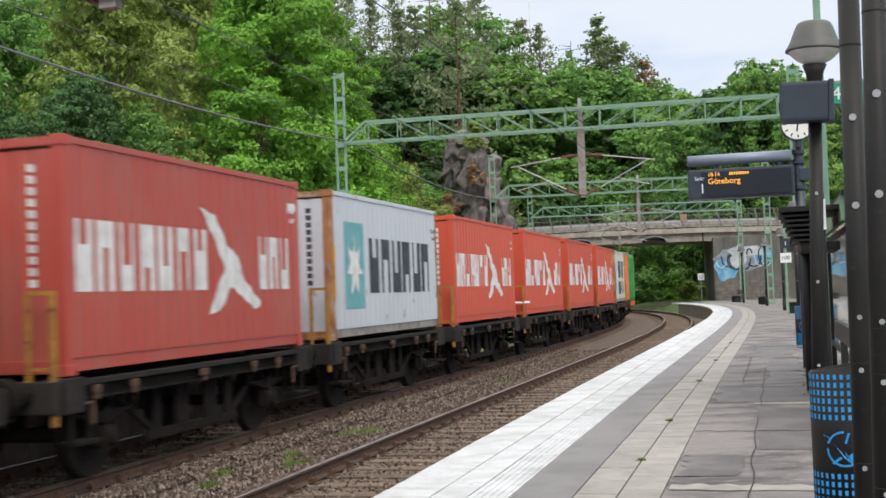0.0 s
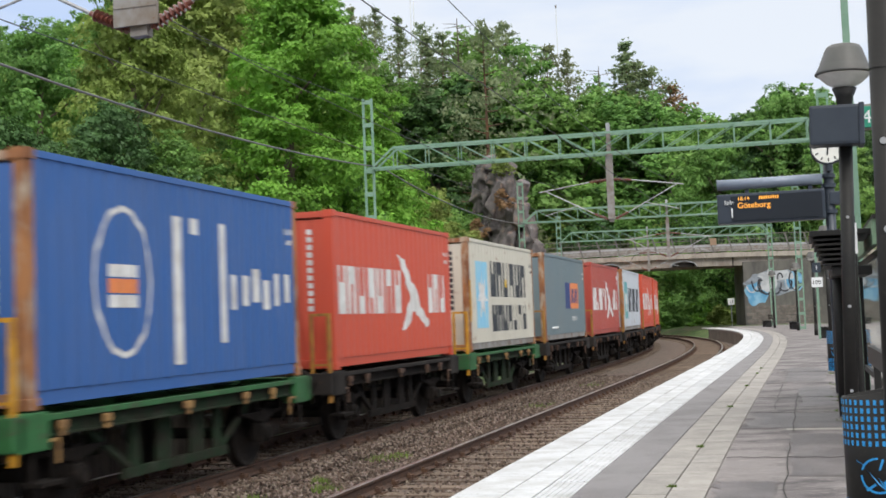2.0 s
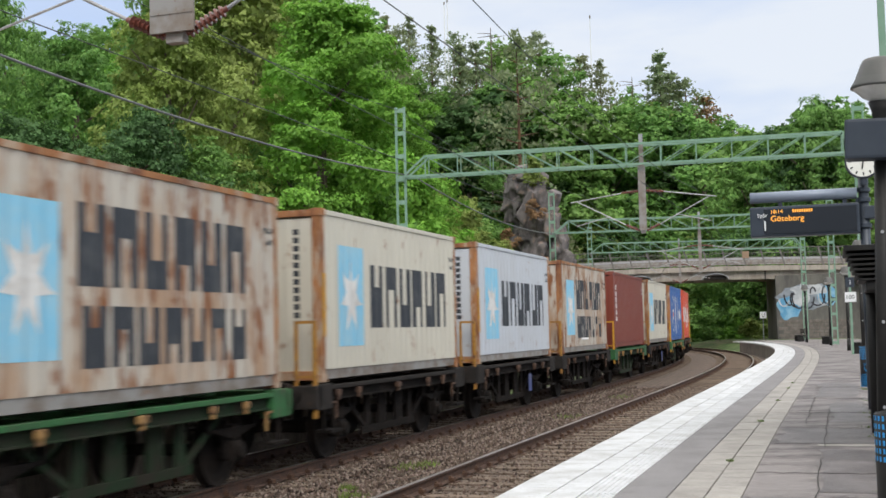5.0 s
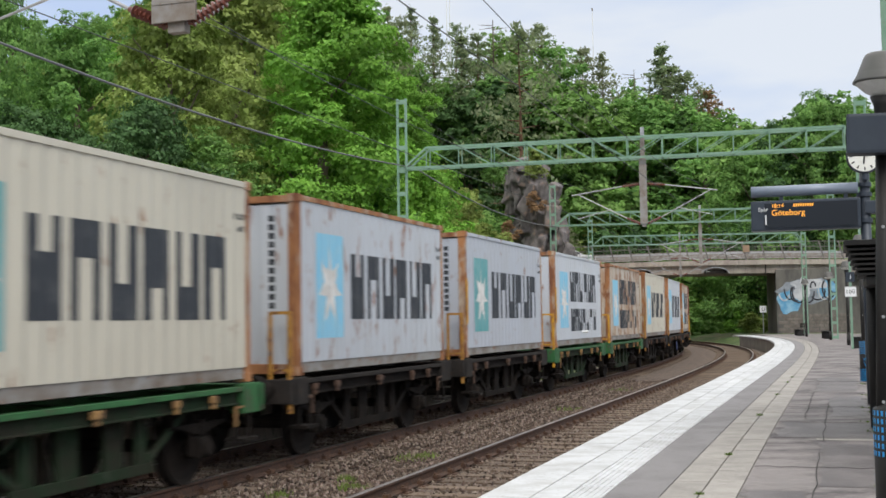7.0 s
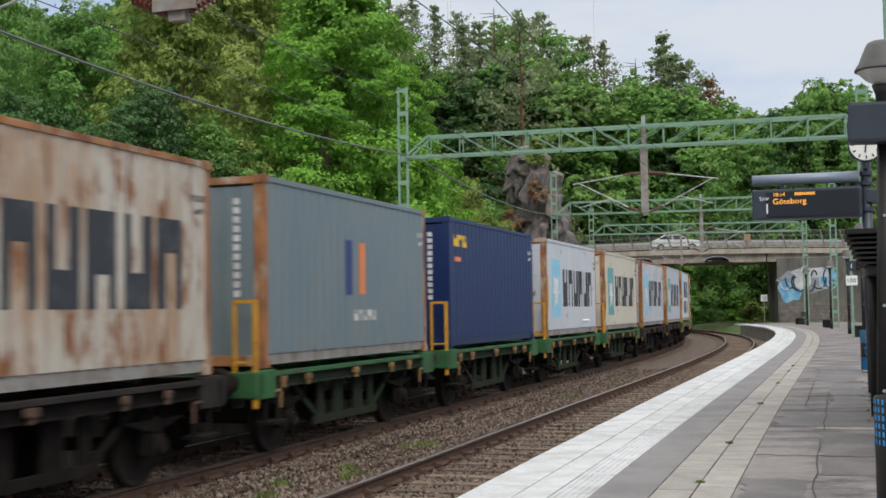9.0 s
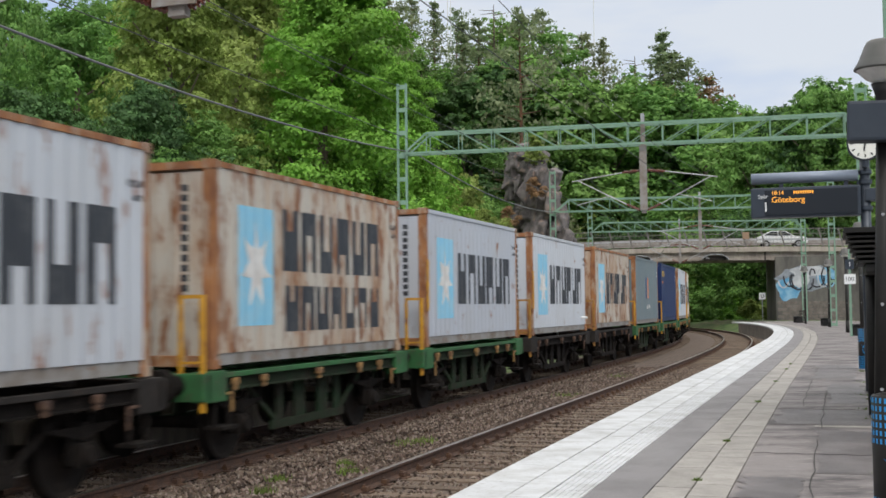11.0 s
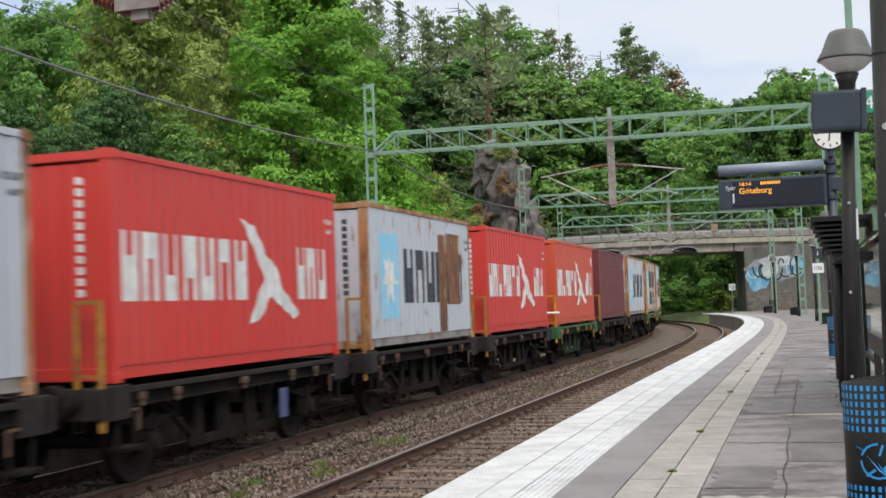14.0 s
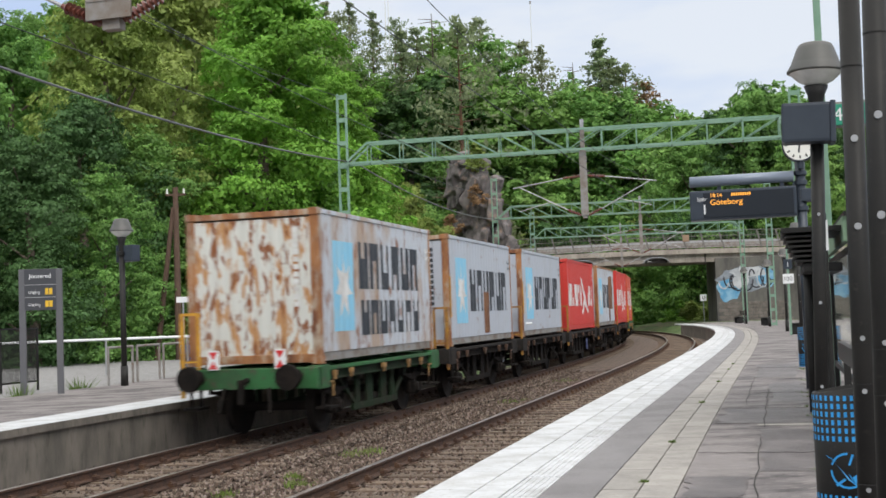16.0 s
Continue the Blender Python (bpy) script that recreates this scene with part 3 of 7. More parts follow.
def gantry(s, o_left, o_right, z_low=7.05, depth=0.72, mast_top=9.7, drop=True, right_top=8.7, low=0.0, plate=0.26, turn=0.0):
    g = thing("overhead_line_gantry", "green lattice steel portal carrying the overhead line", "gantry", place(s, 0, 0.0, turn), "gantries over the tracks")
    lattice_mast(g, (o_left, 0, -0.05), (o_left, 0, mast_top))
    lattice_mast(g, (o_right, 0, -0.02), (o_right, 0, right_top))
    zt = z_low + depth
    for name, z, a, b in (("top_chord", zt, o_left + 1.0, o_right - 0.55), ("bottom_chord", z_low, o_left, o_right)):
        for y in (-0.28, 0.28):
            part(name, bar(bm_new(), (a, y, z), (b, y, z), 0.06, 0.075), GREEN_STEEL, g)
    for y in (-0.28, 0.28):
        part("end_brace", bar(bm_new(), (o_left + 0.15, y, z_low), (o_left + 1.0, y, zt), 0.06, 0.07), GREEN_STEEL, g)
        part("end_brace", bar(bm_new(), (o_right - 0.1, y, z_low), (o_right - 0.55, y, zt), 0.06, 0.07), GREEN_STEEL, g)
    n = 12
    for i in range(n + 1):
        u = o_left + 1.0 + (o_right - 0.55 - o_left - 1.0) * i / n
        u2 = o_left + 1.0 + (o_right - 0.55 - o_left - 1.0) * (i + 1) / n
        up = i >= n // 2
        for y in (-0.28, 0.28):
            part("upright", bar(bm_new(), (u, y, z_low), (u, y, zt), 0.034, 0.034), GREEN_STEEL, g)
            if i < n:
                part("diagonal", bar(bm_new(), (u, y, z_low if up else zt), (u2, y, zt if up else z_low), 0.03, 0.03), GREEN_STEEL, g)
        for z in (zt, z_low):
            part("cross_tie", bar(bm_new(), (u, -0.28, z), (u, 0.28, z), 0.035, 0.035), GREEN_STEEL, g)
        if i < n:
            part("top_lacing", bar(bm_new(), (u, -0.28, zt), (u2, 0.28, zt), 0.03, 0.03), GREEN_STEEL, g)
    if drop:
        bm = box(bm_new(), 2.0, 0, 6.2 - low, min(0.2, plate * 0.6), 0.12, 3.2, 0.01)
        post = part("drop_post", bm, GALV_OLD, g, "weathered grey drop post")
        bm = box(bm_new(), 2.0, -0.1, 5.85 - low, plate, 0.03, 2.3, 0.005)
        for k in range(9):
            box(bm, 2.0, -0.118, 4.9 - low + 0.24 * k, plate - 0.02, 0.012, 0.02)
        part("drop_plate", bm, GALV_OLD, post)
        bm = bm_new()
        box(bm, 2.0, 0, 7.95, 0.13, 0.13, 0.4, 0.01)
        part("drop_cap", bm, GALV, post)
        for side in (-1, 1):
            arm = bm_new()
            tip = 2.0 + side * 2.05
            cyl(arm, (2.0 + side * 0.75, 0, 6.06 - low), (tip + side * 0.5, 0.0, 5.80 - low), 0.022, seg=8)
            cyl(arm, (2.0 + side * 0.6, 0, 4.92 - low), (tip + side * 0.3, 0, 5.84 - low), 0.02, seg=8)
            cyl(arm, (tip - side * 0.9, 0, 5.25 - low), (tip + side * 0.3, 0, 4.95 - low), 0.015, seg=8)
            part("cantilever", arm, GALV, g, "galvanised cantilever arm")
            for p0, p1 in (((2.0 + side * 0.12, 0, 6.12 - low), (2.0 + side * 0.75, 0, 6.06 - low)), ((2.0 + side * 0.12, 0, 4.70 - low), (2.0 + side * 0.6, 0, 4.92 - low))):
                p0, p1, ins = Vector(p0), Vector(p1), bm_new()
                ln, prof = (p1 - p0).length, [(0.0, 0.0), (0.03, 0.0)]
                for k in range(8):
                    z = ln * (k + 0.8) / 9
                    prof += [(0.03, z - 0.02 * ln), (0.07, z - 0.014 * ln), (0.058, z + 0.02 * ln), (0.03, z + 0.024 * ln)]
                prof += [(0.03, ln), (0.0, ln)]
                lathe(ins, prof, 12, Matrix.Translation(p0) @ (p1 - p0).to_track_quat("Z", "Y").to_matrix().to_4x4())
                part("insulator", ins, INSULATOR, g, "ribbed brown insulator")
    return g


GANTRIES = (-1.5, 29.0, 60.0, 82.0)
gantry(GANTRIES[0], -6.85, 10.9, low=0.2, plate=0.52)
gantry(GANTRIES[1] + 0.45, -6.85, 9.35, turn=4.5)
gantry(GANTRIES[2], -6.85, 9.6, z_low=7.15, plate=0.2, turn=3.0)
gantry(GANTRIES[3], -5.0, 11.6, z_low=7.2, mast_top=9.3, right_top=8.0, plate=0.17)


def wire(name, pts, r, label, category="cable", material=WIRE):
    cu = bpy.data.curves.new(name, "CURVE")
    cu.dimensions, cu.bevel_depth, cu.bevel_resolution = "3D", r, 1
    sp = cu.splines.new("POLY")
    sp.points.add(len(pts) - 1)
    for q, p in zip(sp.points, pts):
        q.co = (*p, 1)
    cu.materials.append(material)
    tmp = bpy.data.objects.new(name, cu)
    scene.collection.objects.link(tmp)
    me = bpy.data.meshes.new_from_object(tmp.evaluated_get(bpy.context.evaluated_depsgraph_get()))
    bpy.data.objects.remove(tmp)
    return tagged(new(name, me), label, category)


def span(a, b, sag, n=16):
    a, b = Vector(a), Vector(b)
    return [a.lerp(b, i / n) - Vector((0, 0, 4 * sag * (i / n) * (1 - i / n))) for i in range(n + 1)]


def build_wires():
    marks = (-32.5,) + GANTRIES + (105.0,)
    for o in (0.0, NEAR_O):
        contact, carrier = [], []
        for a, b in zip(marks, marks[1:]):
            contact += span(on(a, o, 4.9), on(b, o, 4.9), 0.03, 8)
            carrier += span(on(a, o, 6.0), on(b, o, 6.0), 0.5, 10)
        wire("contact_wire", contact, 0.007, "thin dark contact wire over the track", "overhead wire")
        wire("carrier_wire", carrier, 0.007, "thin dark carrier wire sagging over the track", "overhead wire")
    feed = []
    for a, b in zip(marks, marks[1:]):
        feed += span(on(a, -6.6, 7.25), on(b, -6.6, 7.15), 0.55, 14)
    wire("feeder_cable", feed, 0.028, "thick grey feeder cable hung between the masts", "cable", mat("cable_grey", (0.12, 0.125, 0.13), 0.6))
    top = []
    for a, b in zip(marks, marks[1:]):
        top += span(on(a, -6.9, 9.6), on(b, -6.9, 9.6), 0.4, 12)
    wire("return_wire", top, 0.01, "thin return wire on the mast tops", "overhead wire")


build_wires()


# ---- road bridge over the line ----
RAILING = mat("dark_weathered_railing", (0.12, 0.115, 0.105), 0.7, 0.1, (0.2, 0.19, 0.17), 4, coords="World")


def build_bridge():
    b = thing("road_bridge", "old concrete road bridge with steel railings over the line", "bridge", Matrix.Translation((21.1, 103.0, 0)) @ pose(0, 0, 0, 0, 0, -5.0), kind="structure")

    def deck_z(u):
        return 6.28 - 0.0011 * (u + 6) ** 2 + 0.02
    us = np.linspace(-46, 40, 44)
    bm = bm_new()
    rings = []
    for u in us:
        z = deck_z(u)
        rings.append([bm.verts.new((u, y, z + dz)) for y, dz in ((-0.35, -0.42), (-0.35, 0.0), (7.0, 0.0), (7.0, -0.42))])
    for r, q in zip(rings, rings[1:]):
        for i in range(4):
            bm.faces.new((r[i], r[(i + 1) % 4], q[(i + 1) % 4], q[i]))
    part("deck", bm, BRIDGE_CONC, b, "weathered concrete deck")
    bm = bm_new()
    for u0, u1 in zip(us[:-1], us[1:]):
        z = deck_z((u0 + u1) / 2)
        box(bm, (u0 + u1) / 2, 0.2, z - 0.78, u1 - u0 + 0.01, 0.3, 0.72)
        box(bm, (u0 + u1) / 2, 6.4, z - 0.78, u1 - u0 + 0.01, 0.3, 0.72)
    part("girder", bm, BRIDGE_CONC, b, "concrete edge girder")
    bm = bm_new()
    for u in (-0.4, 5.0, 9.6):
        box(bm, u, 0.04, deck_z(u) - 0.8, 0.1, 0.06, 0.75)
    part("expansion_joint", bm, WAGON_BLACK, b)
    # two arched drainage hoods under the deck
    for u in (-11.0, -4.6):
        bm = bm_new()
        for k in range(9):
            a = math.pi * k / 9
            a2 = math.pi * (k + 1) / 9
            bar(bm, (u + 1.15 * math.cos(a), -0.1, deck_z(u) - 1.15 + 0.55 * math.sin(a)), (u + 1.15 * math.cos(a2), -0.1, deck_z(u) - 1.15 + 0.55 * math.sin(a2)), 0.5, 0.07)
        part("arch_hood", bm, GALV, b, "pale arched wire guard plate")
    # black slabs stand for the shade inside the arches; no hollow is modelled
    bm = box(bm_new(), -11.0, -0.02, deck_z(-11) - 0.95, 1.9, 0.1, 0.36)
    box(bm, -4.6, -0.02, deck_z(-4.6) - 0.95, 1.9, 0.1, 0.36)
    part("dark_recess", bm, WAGON_BLACK, b)
    # railing
    post = None
    for i, u in enumerate(np.arange(-44, 38, 1.6)):
        z = deck_z(u)
        if post is None:
            bm = bar(bm_new(), (0.42, 0, 0), (0, 0, 1.58), 0.10, 0.12)
            post = part("railing_post", bm, RAILING, b)
            post.matrix_basis = Matrix.Translation((u, -0.28, z))
        else:
            again("railing_post", post, b, Matrix.Translation((u, -0.28, z)))
    for h, w, hh in ((1.55, 0.07, 0.07), (1.1, 0.05, 0.05), (0.62, 0.05, 0.14), (0.25, 0.05, 0.05)):
        bm = bm_new()
        for u0, u1 in zip(us[:-1], us[1:]):
            bar(bm, (u0, -0.28, deck_z(u0) + h), (u1, -0.28, deck_z(u1) + h), w, hh)
        part("railing_bar", bm, GALV if hh > 0.1 else RAILING, b)
    bm = bm_new()
    for u in np.arange(-42, 6, 0.3):
        bar(bm, (u, -0.22, deck_z(u) + 0.3), (u, -0.22, deck_z(u) + 1.5), 0.014, 0.014)
    for h in np.arange(0.35, 1.5, 0.15):
        bar(bm, (-42, -0.22, deck_z(-42) + h), (-20, -0.22, deck_z(-20) + h), 0.012, 0.012)
        bar(bm, (-20, -0.22, deck_z(-20) + h), (6, -0.22, deck_z(6) + h), 0.012, 0.012)
    part("safety_mesh", bm, RAILING, b, "wire safety mesh")
    bm = bm_new()
    for u0, u1 in zip(us[:-1], us[1:]):
        bar(bm, (u0, 6.7, deck_z(u0) + 0.72), (u1, 6.7, deck_z(u1) + 0.72), 0.05, 0.55)
        bar(bm, (u0, 6.7, deck_z(u0) + 1.1), (u1, 6.7, deck_z(u1) + 1.1), 0.05, 0.06)
    part("far_railing", bm, GALV_OLD, b)
    bm = box(bm_new(), -2.0, -0.36, deck_z(-2) + 0.95, 0.55, 0.03, 0.6)
    part("notice_plate", bm, mat("faded_brown_plate", (0.3, 0.2, 0.13), 0.7), b)
    # abutment with spray paint
    ab = part("abutment", box(box(bm_new(), 3.4, 3.2, 2.1, 6.0, 7.0, 6.6, 0.03), 14.0, 4.2, 2.0, 15.4, 6.0, 6.4), mat("sooty_concrete", (0.15, 0.14, 0.125), 0.9, 0, (0.085, 0.08, 0.075), 1.2, 0.4, 0.66, bump=0.4, bump_scale=20, coords="World", stretch=(1, 1, 0.4)), b, "stone and concrete abutment covered in spray paint")
    tones = [mat("spray_" + n, c, 0.8, 0, d, 1.6, 0.4, 0.62) for n, c, d in (("blue", (0.10, 0.30, 0.50), (0.25, 0.45, 0.6)), ("pale", (0.30, 0.33, 0.37), (0.17, 0.19, 0.22)), ("black", (0.02, 0.02, 0.025), (0.05, 0.05, 0.06)), ("white", (0.55, 0.56, 0.58), (0.38, 0.39, 0.42)))]

    def blot(u, z, w, h, lift, tone, seed):
        rng = random.Random(seed)
        bm = bm_new()
        vs = [bm.verts.new((u + w * math.cos(a) * rng.uniform(0.75, 1.1), 0.0 - lift - 0.30, z + h * math.sin(a) * rng.uniform(0.75, 1.1))) for a in np.linspace(0, 2 * math.pi, 18, endpoint=False)]
        bm.faces.new(vs)
        part("spray_patch", bm, tones[tone], ab)
    blot(2.9, 3.5, 2.5, 1.25, 0.004, 1, 1)
    blot(1.4, 2.6, 1.0, 1.1, 0.008, 0, 2)
    blot(4.6, 3.6, 0.9, 0.9, 0.012, 0, 3)
    blot(3.2, 4.1, 1.6, 0.5, 0.016, 3, 4)
    blot(2.4, 3.3, 0.8, 0.6, 0.020, 3, 5)
    rng = random.Random(7)
    # tangled round strokes of a tag
    for k in range(11):
        u0, z0, ru, rz, turn, a0 = 0.9 + 0.4 * k, 3.55 + rng.uniform(-0.35, 0.35), rng.uniform(0.25, 0.55), rng.uniform(0.4, 0.85), rng.uniform(2.4, 4.8), rng.uniform(0, 6.28)
        pts = [Vector((u0 + ru * math.cos(a0 + turn * i / 9) + 0.03 * i, -0.325, z0 + rz * math.sin(a0 + turn * i / 9))) for i in range(10)]
        bm = bm_new()
        for p, q in zip(pts, pts[1:]):
            bar(bm, p, q + (q - p) * 0.15, 0.12, 0.012, up=(0, 1, 0))
        part("spray_line", bm, tones[2 if k % 4 else 3], ab)
    bm = bm_new()
    for r in range(7):
        for c in range(7):
            box(bm, 0.9 + 0.84 * c + 0.4 * (r % 2), -0.31, 0.1 + 0.29 * r - 0.4, 0.78, 0.05, 0.25, 0.02)
    part("masonry_course", bm, mat("dark_masonry", (0.14, 0.12, 0.105), 0.95, 0, (0.22, 0.19, 0.17), 2, bump=0.6), ab)["kind"] = "stuff"


build_bridge()


def build_car():
    car = thing("car", "white hatchback driving across the bridge", "car")
    white = mat("white_car_paint", (0.72, 0.73, 0.74), 0.25, 0, coat=0.6)
    dark = mat("car_window", (0.02, 0.025, 0.03), 0.08)
    side = [(-2.15, 0.35), (-2.18, 0.72), (-1.85, 0.92), (-1.0, 1.0), (-0.35, 1.42), (0.95, 1.46), (1.75, 1.05), (2.1, 0.95), (2.14, 0.4)]
    bm = bm_new()
    rings = [[bm.verts.new((u, y, z)) for u, z in side] for y in (-0.85, 0.85)]
    for i in range(len(side) - 1):
        bm.faces.new((rings[0][i], rings[0][i + 1], rings[1][i + 1], rings[1][i]))
    bm.faces.new(rings[0])
    bm.faces.new(rings[1][::-1])
    bm.faces.new((rings[0][0], rings[1][0], rings[1][-1], rings[0][-1]))
    bmesh.ops.recalc_face_normals(bm, faces=bm.faces)
    bmesh.ops.bevel(bm, geom=list(bm.edges), offset=0.06, segments=2, affect="EDGES")
    part("body", bm, white, car, "white bodywork")
    for y in (-0.86, 0.86):
        bm = bm_new()
        bm.faces.new([bm.verts.new((u, y, z)) for u, z in ((-0.85, 1.02), (-0.28, 1.36), (0.3, 1.38), (0.3, 1.02))])
        part("side_window", bm, dark, car)
        bm = bm_new()
        bm.faces.new([bm.verts.new((u, y, z)) for u, z in ((0.38, 1.02), (0.38, 1.38), (0.95, 1.38), (1.5, 1.06))])
        part("side_window", bm, dark, car)
    tyre = mat("tyre", (0.02, 0.02, 0.02), 0.9)
    for u in (-1.35, 1.35):
        for y in (-0.8, 0.8):
            w = part("wheel", cyl(bm_new(), (u, y - 0.1, 0.32), (u, y + 0.1, 0.32), 0.32, seg=20), tyre, car)
            part("rim", cyl(bm_new(), (u, y - 0.11, 0.32), (u, y + 0.11, 0.32), 0.2, seg=12), GALV, w)
    return car


CAR = build_car()


# ---- freight train ----
BOX_L, BOX_W, BOX_H = 6.5, 2.438, 2.591
BOX_Z = 1.207
PITCH = 7.9109


def corrugated(length, height, pitch=0.275, depth=0.017, lead=0.1):
    """A sheet in the x-z plane with trapezoid ribs, outer face at y = 0, ribs inward to +y."""
    xs = [(-length / 2, 0.0)]
    n = int((length - 2 * lead) / pitch)
    x0 = -n * pitch / 2
    for i in range(n):
        a = x0 + i * pitch
        xs += [(a + 0.055, 0.0), (a + 0.105, depth), (a + 0.19, depth), (a + 0.24, 0.0)]
    xs.append((length / 2, 0.0))
    bm = bm_new()
    lo = [bm.verts.new((x, y, 0)) for x, y in xs]
    hi = [bm.verts.new((x, y, height)) for x, y in xs]
    for i in range(len(xs) - 1):
        bm.faces.new((lo[i], lo[i + 1], hi[i + 1], hi[i]))
    return bm, xs


def relief(x, xs):
    return float(np.interp(x, [a for a, _ in xs], [b for _, b in xs]))


def on_ribs(name, polys, material, parent, xs, m, label=""):
    """Flat painted shapes (lists of x, z) cut to follow the ribs of a sheet, 3 mm proud of it."""
    bm = bm_new()
    for poly in polys:
        bm.faces.new([bm.verts.new((x, 0, z)) for x, z in poly])
    lo, hi = min(x for p in polys for x, _ in p), max(x for p in polys for x, _ in p)
    for x, _ in xs:
        if lo < x < hi:
            bmesh.ops.bisect_plane(bm, geom=bm.verts[:] + bm.edges[:] + bm.faces[:], plane_co=(x, 0, 0), plane_no=(1, 0, 0), dist=1e-5)
    for v in bm.verts:
        v.co.y = relief(v.co.x, xs) - 0.004
    ob = part(name, bm, material, parent, label)
    ob.matrix_basis = m
    return ob


def block(x, z, w, h):
    return [(x, z), (x + w, z), (x + w, z + h), (x, z + h)]


def letter_bars(x, z, w, h, count, gap=0.3):
    """One upright notched bar for each letter of lettering that is not spelt out."""
    step = w / count
    out = []
    for i in range(count):
        a, lw = x + i * step, step * (1 - gap)
        p, q, cut = a + lw * 0.29, a + lw * 0.71, h * (0.62 if i % 3 else 0.35)
        if i % 2:
            out.append([(a, z), (p, z), (p, z + cut), (q, z + cut), (q, z), (a + lw, z), (a + lw, z + h), (a, z + h)])
        else:
            out.append([(a, z), (a + lw, z), (a + lw, z + h), (q, z + h), (q, z + h - cut), (p, z + h - cut), (p, z + h), (a, z + h)])
    return out


def star(cx, cz, r):
    pts = []
    for i in range(14):
        a = math.pi / 2 + math.pi * i / 7
        q = r if i % 2 == 0 else r * 0.42
        pts.append((cx + q * math.cos(a) * 0.74, cz + q * math.sin(a)))
    return [[(cx, cz), pts[i], pts[(i + 1) % 14]] for i in range(14)]


SIDE_BM, SIDE_XS = corrugated(BOX_L - 0.24, BOX_H - 0.27)
END_BM, END_XS = corrugated(BOX_W - 0.24, BOX_H - 0.30, 0.25)
_mesh_store = {}


def shared(key, make, material):
    """A mesh made once for each material."""
    k = (key, material.name)
    if k not in _mesh_store:
        bm = make()
        me = bpy.data.meshes.new(key)
        bm.to_mesh(me)
        bm.free()
        me.materials.append(material)
        _mesh_store[k] = me
    return _mesh_store[k]


def piece(name, key, make, material, parent, m, label=""):
    ob = new(name, shared(key, make, material))
    ob.parent, ob.matrix_basis = parent, m
    if label:
        ob["label"] = label
    return ob


PAINTS = {
    "red": paint("red_container_paint", (0.53, 0.072, 0.034), 0.80, grime=0.1),
    "bright_red": paint("bright_red_container_paint", (0.55, 0.035, 0.025), 0.78, grime=0.1),
    "pale_red": paint("faded_red_container_paint", (0.42, 0.065, 0.045), 0.76),
    "maroon": paint("maroon_container_paint", (0.135, 0.026, 0.028), 0.85, grime=0.08),
    "brown": paint("oxide_brown_container_paint", (0.19, 0.036, 0.020), 0.85, grime=0.08),
    "steel_grey": paint("blue_grey_container_paint", (0.145, 0.195, 0.22), 0.74),
    "light": paint("light_grey_container_paint", (0.42, 0.45, 0.51), 0.61),
    "pale": paint("pale_grey_container_paint", (0.50, 0.53, 0.58), 0.625),
    "cream": paint("cream_white_container_paint", (0.56, 0.53, 0.45), 0.62),
    "worn_light": paint("rust_streaked_light_container_paint", (0.47, 0.50, 0.55), 0.575, run=0.5),
    "rusted_light": paint("heavily_rusted_light_container_paint", (0.47, 0.50, 0.55), 0.535, (0.36, 0.23, 0.13), grime=0.75, low=0.5, high=0.62, run=0.5),
    "worn_cream": paint("rust_streaked_cream_container_paint", (0.50, 0.46, 0.40), 0.51, (0.36, 0.20, 0.10), grime=0.75, low=0.45, high=0.60, run=0.5),
    "navy": paint("navy_container_paint", (0.003, 0.019, 0.092), 0.90, grime=0.02, rough=0.42),
    "blue": paint("blue_container_paint", (0.03, 0.11, 0.34), 0.78, grime=0.1),
    "orange": paint("orange_container_paint", (0.62, 0.16, 0.03), 0.8),
}
RUSTY_END = mat("rust_eaten_pale_paint", (0.60, 0.60, 0.56), 0.7, 0, (0.45, 0.235, 0.10), 1.7, 0.515, 0.58, (0.23, 0.08, 0.028), 2.2, 0.535, 0.585, bump=0.1, stretch=(3.4, 3.4, 1.1))
GRIMY_RAIL = mat("grimy_pale_rail", (0.27, 0.265, 0.255), 0.8, 0, (0.16, 0.125, 0.10), 2.5, 0.42, 0.65, RUST, 7, 0.6, 0.7)
POST_RUST = mat("rusty_corner_post", (0.37, 0.165, 0.065), 0.85, 0, (0.14, 0.05, 0.025), 3, third=(0.42, 0.34, 0.26), scale3=5, low3=0.5, high3=0.66, stretch=(1, 1, 0.4))
INK = mat("charcoal_lettering", (0.028, 0.033, 0.042), 0.6, 0, (0.075, 0.08, 0.085), 3, 0.5, 0.75)
SKY_BLUE = mat("light_blue_square", (0.22, 0.52, 0.72), 0.55, 0, (0.30, 0.54, 0.68), 3)
TEAL = mat("teal_square", (0.10, 0.32, 0.34), 0.55, 0, (0.16, 0.36, 0.38), 3)
CHALK = mat("chalk_white_lettering", (0.69, 0.69, 0.68), 0.6, 0, (0.54, 0.52, 0.50), 4)
NAVY_INK = mat("navy_square", (0.03, 0.05, 0.17), 0.5)
ORANGE_INK = mat("orange_square", (0.70, 0.22, 0.07), 0.5)
YELLOW_INK = mat("yellow_mark", (0.72, 0.45, 0.03), 0.5)
RUST_PATCH = mat("brown_repair_patch", (0.20, 0.085, 0.035), 0.8, 0, (0.10, 0.045, 0.028), 2.2, 0.4, 0.6, (0.36, 0.24, 0.15), 3.5, 0.55, 0.68, stretch=(2.5, 2.5, 0.5))


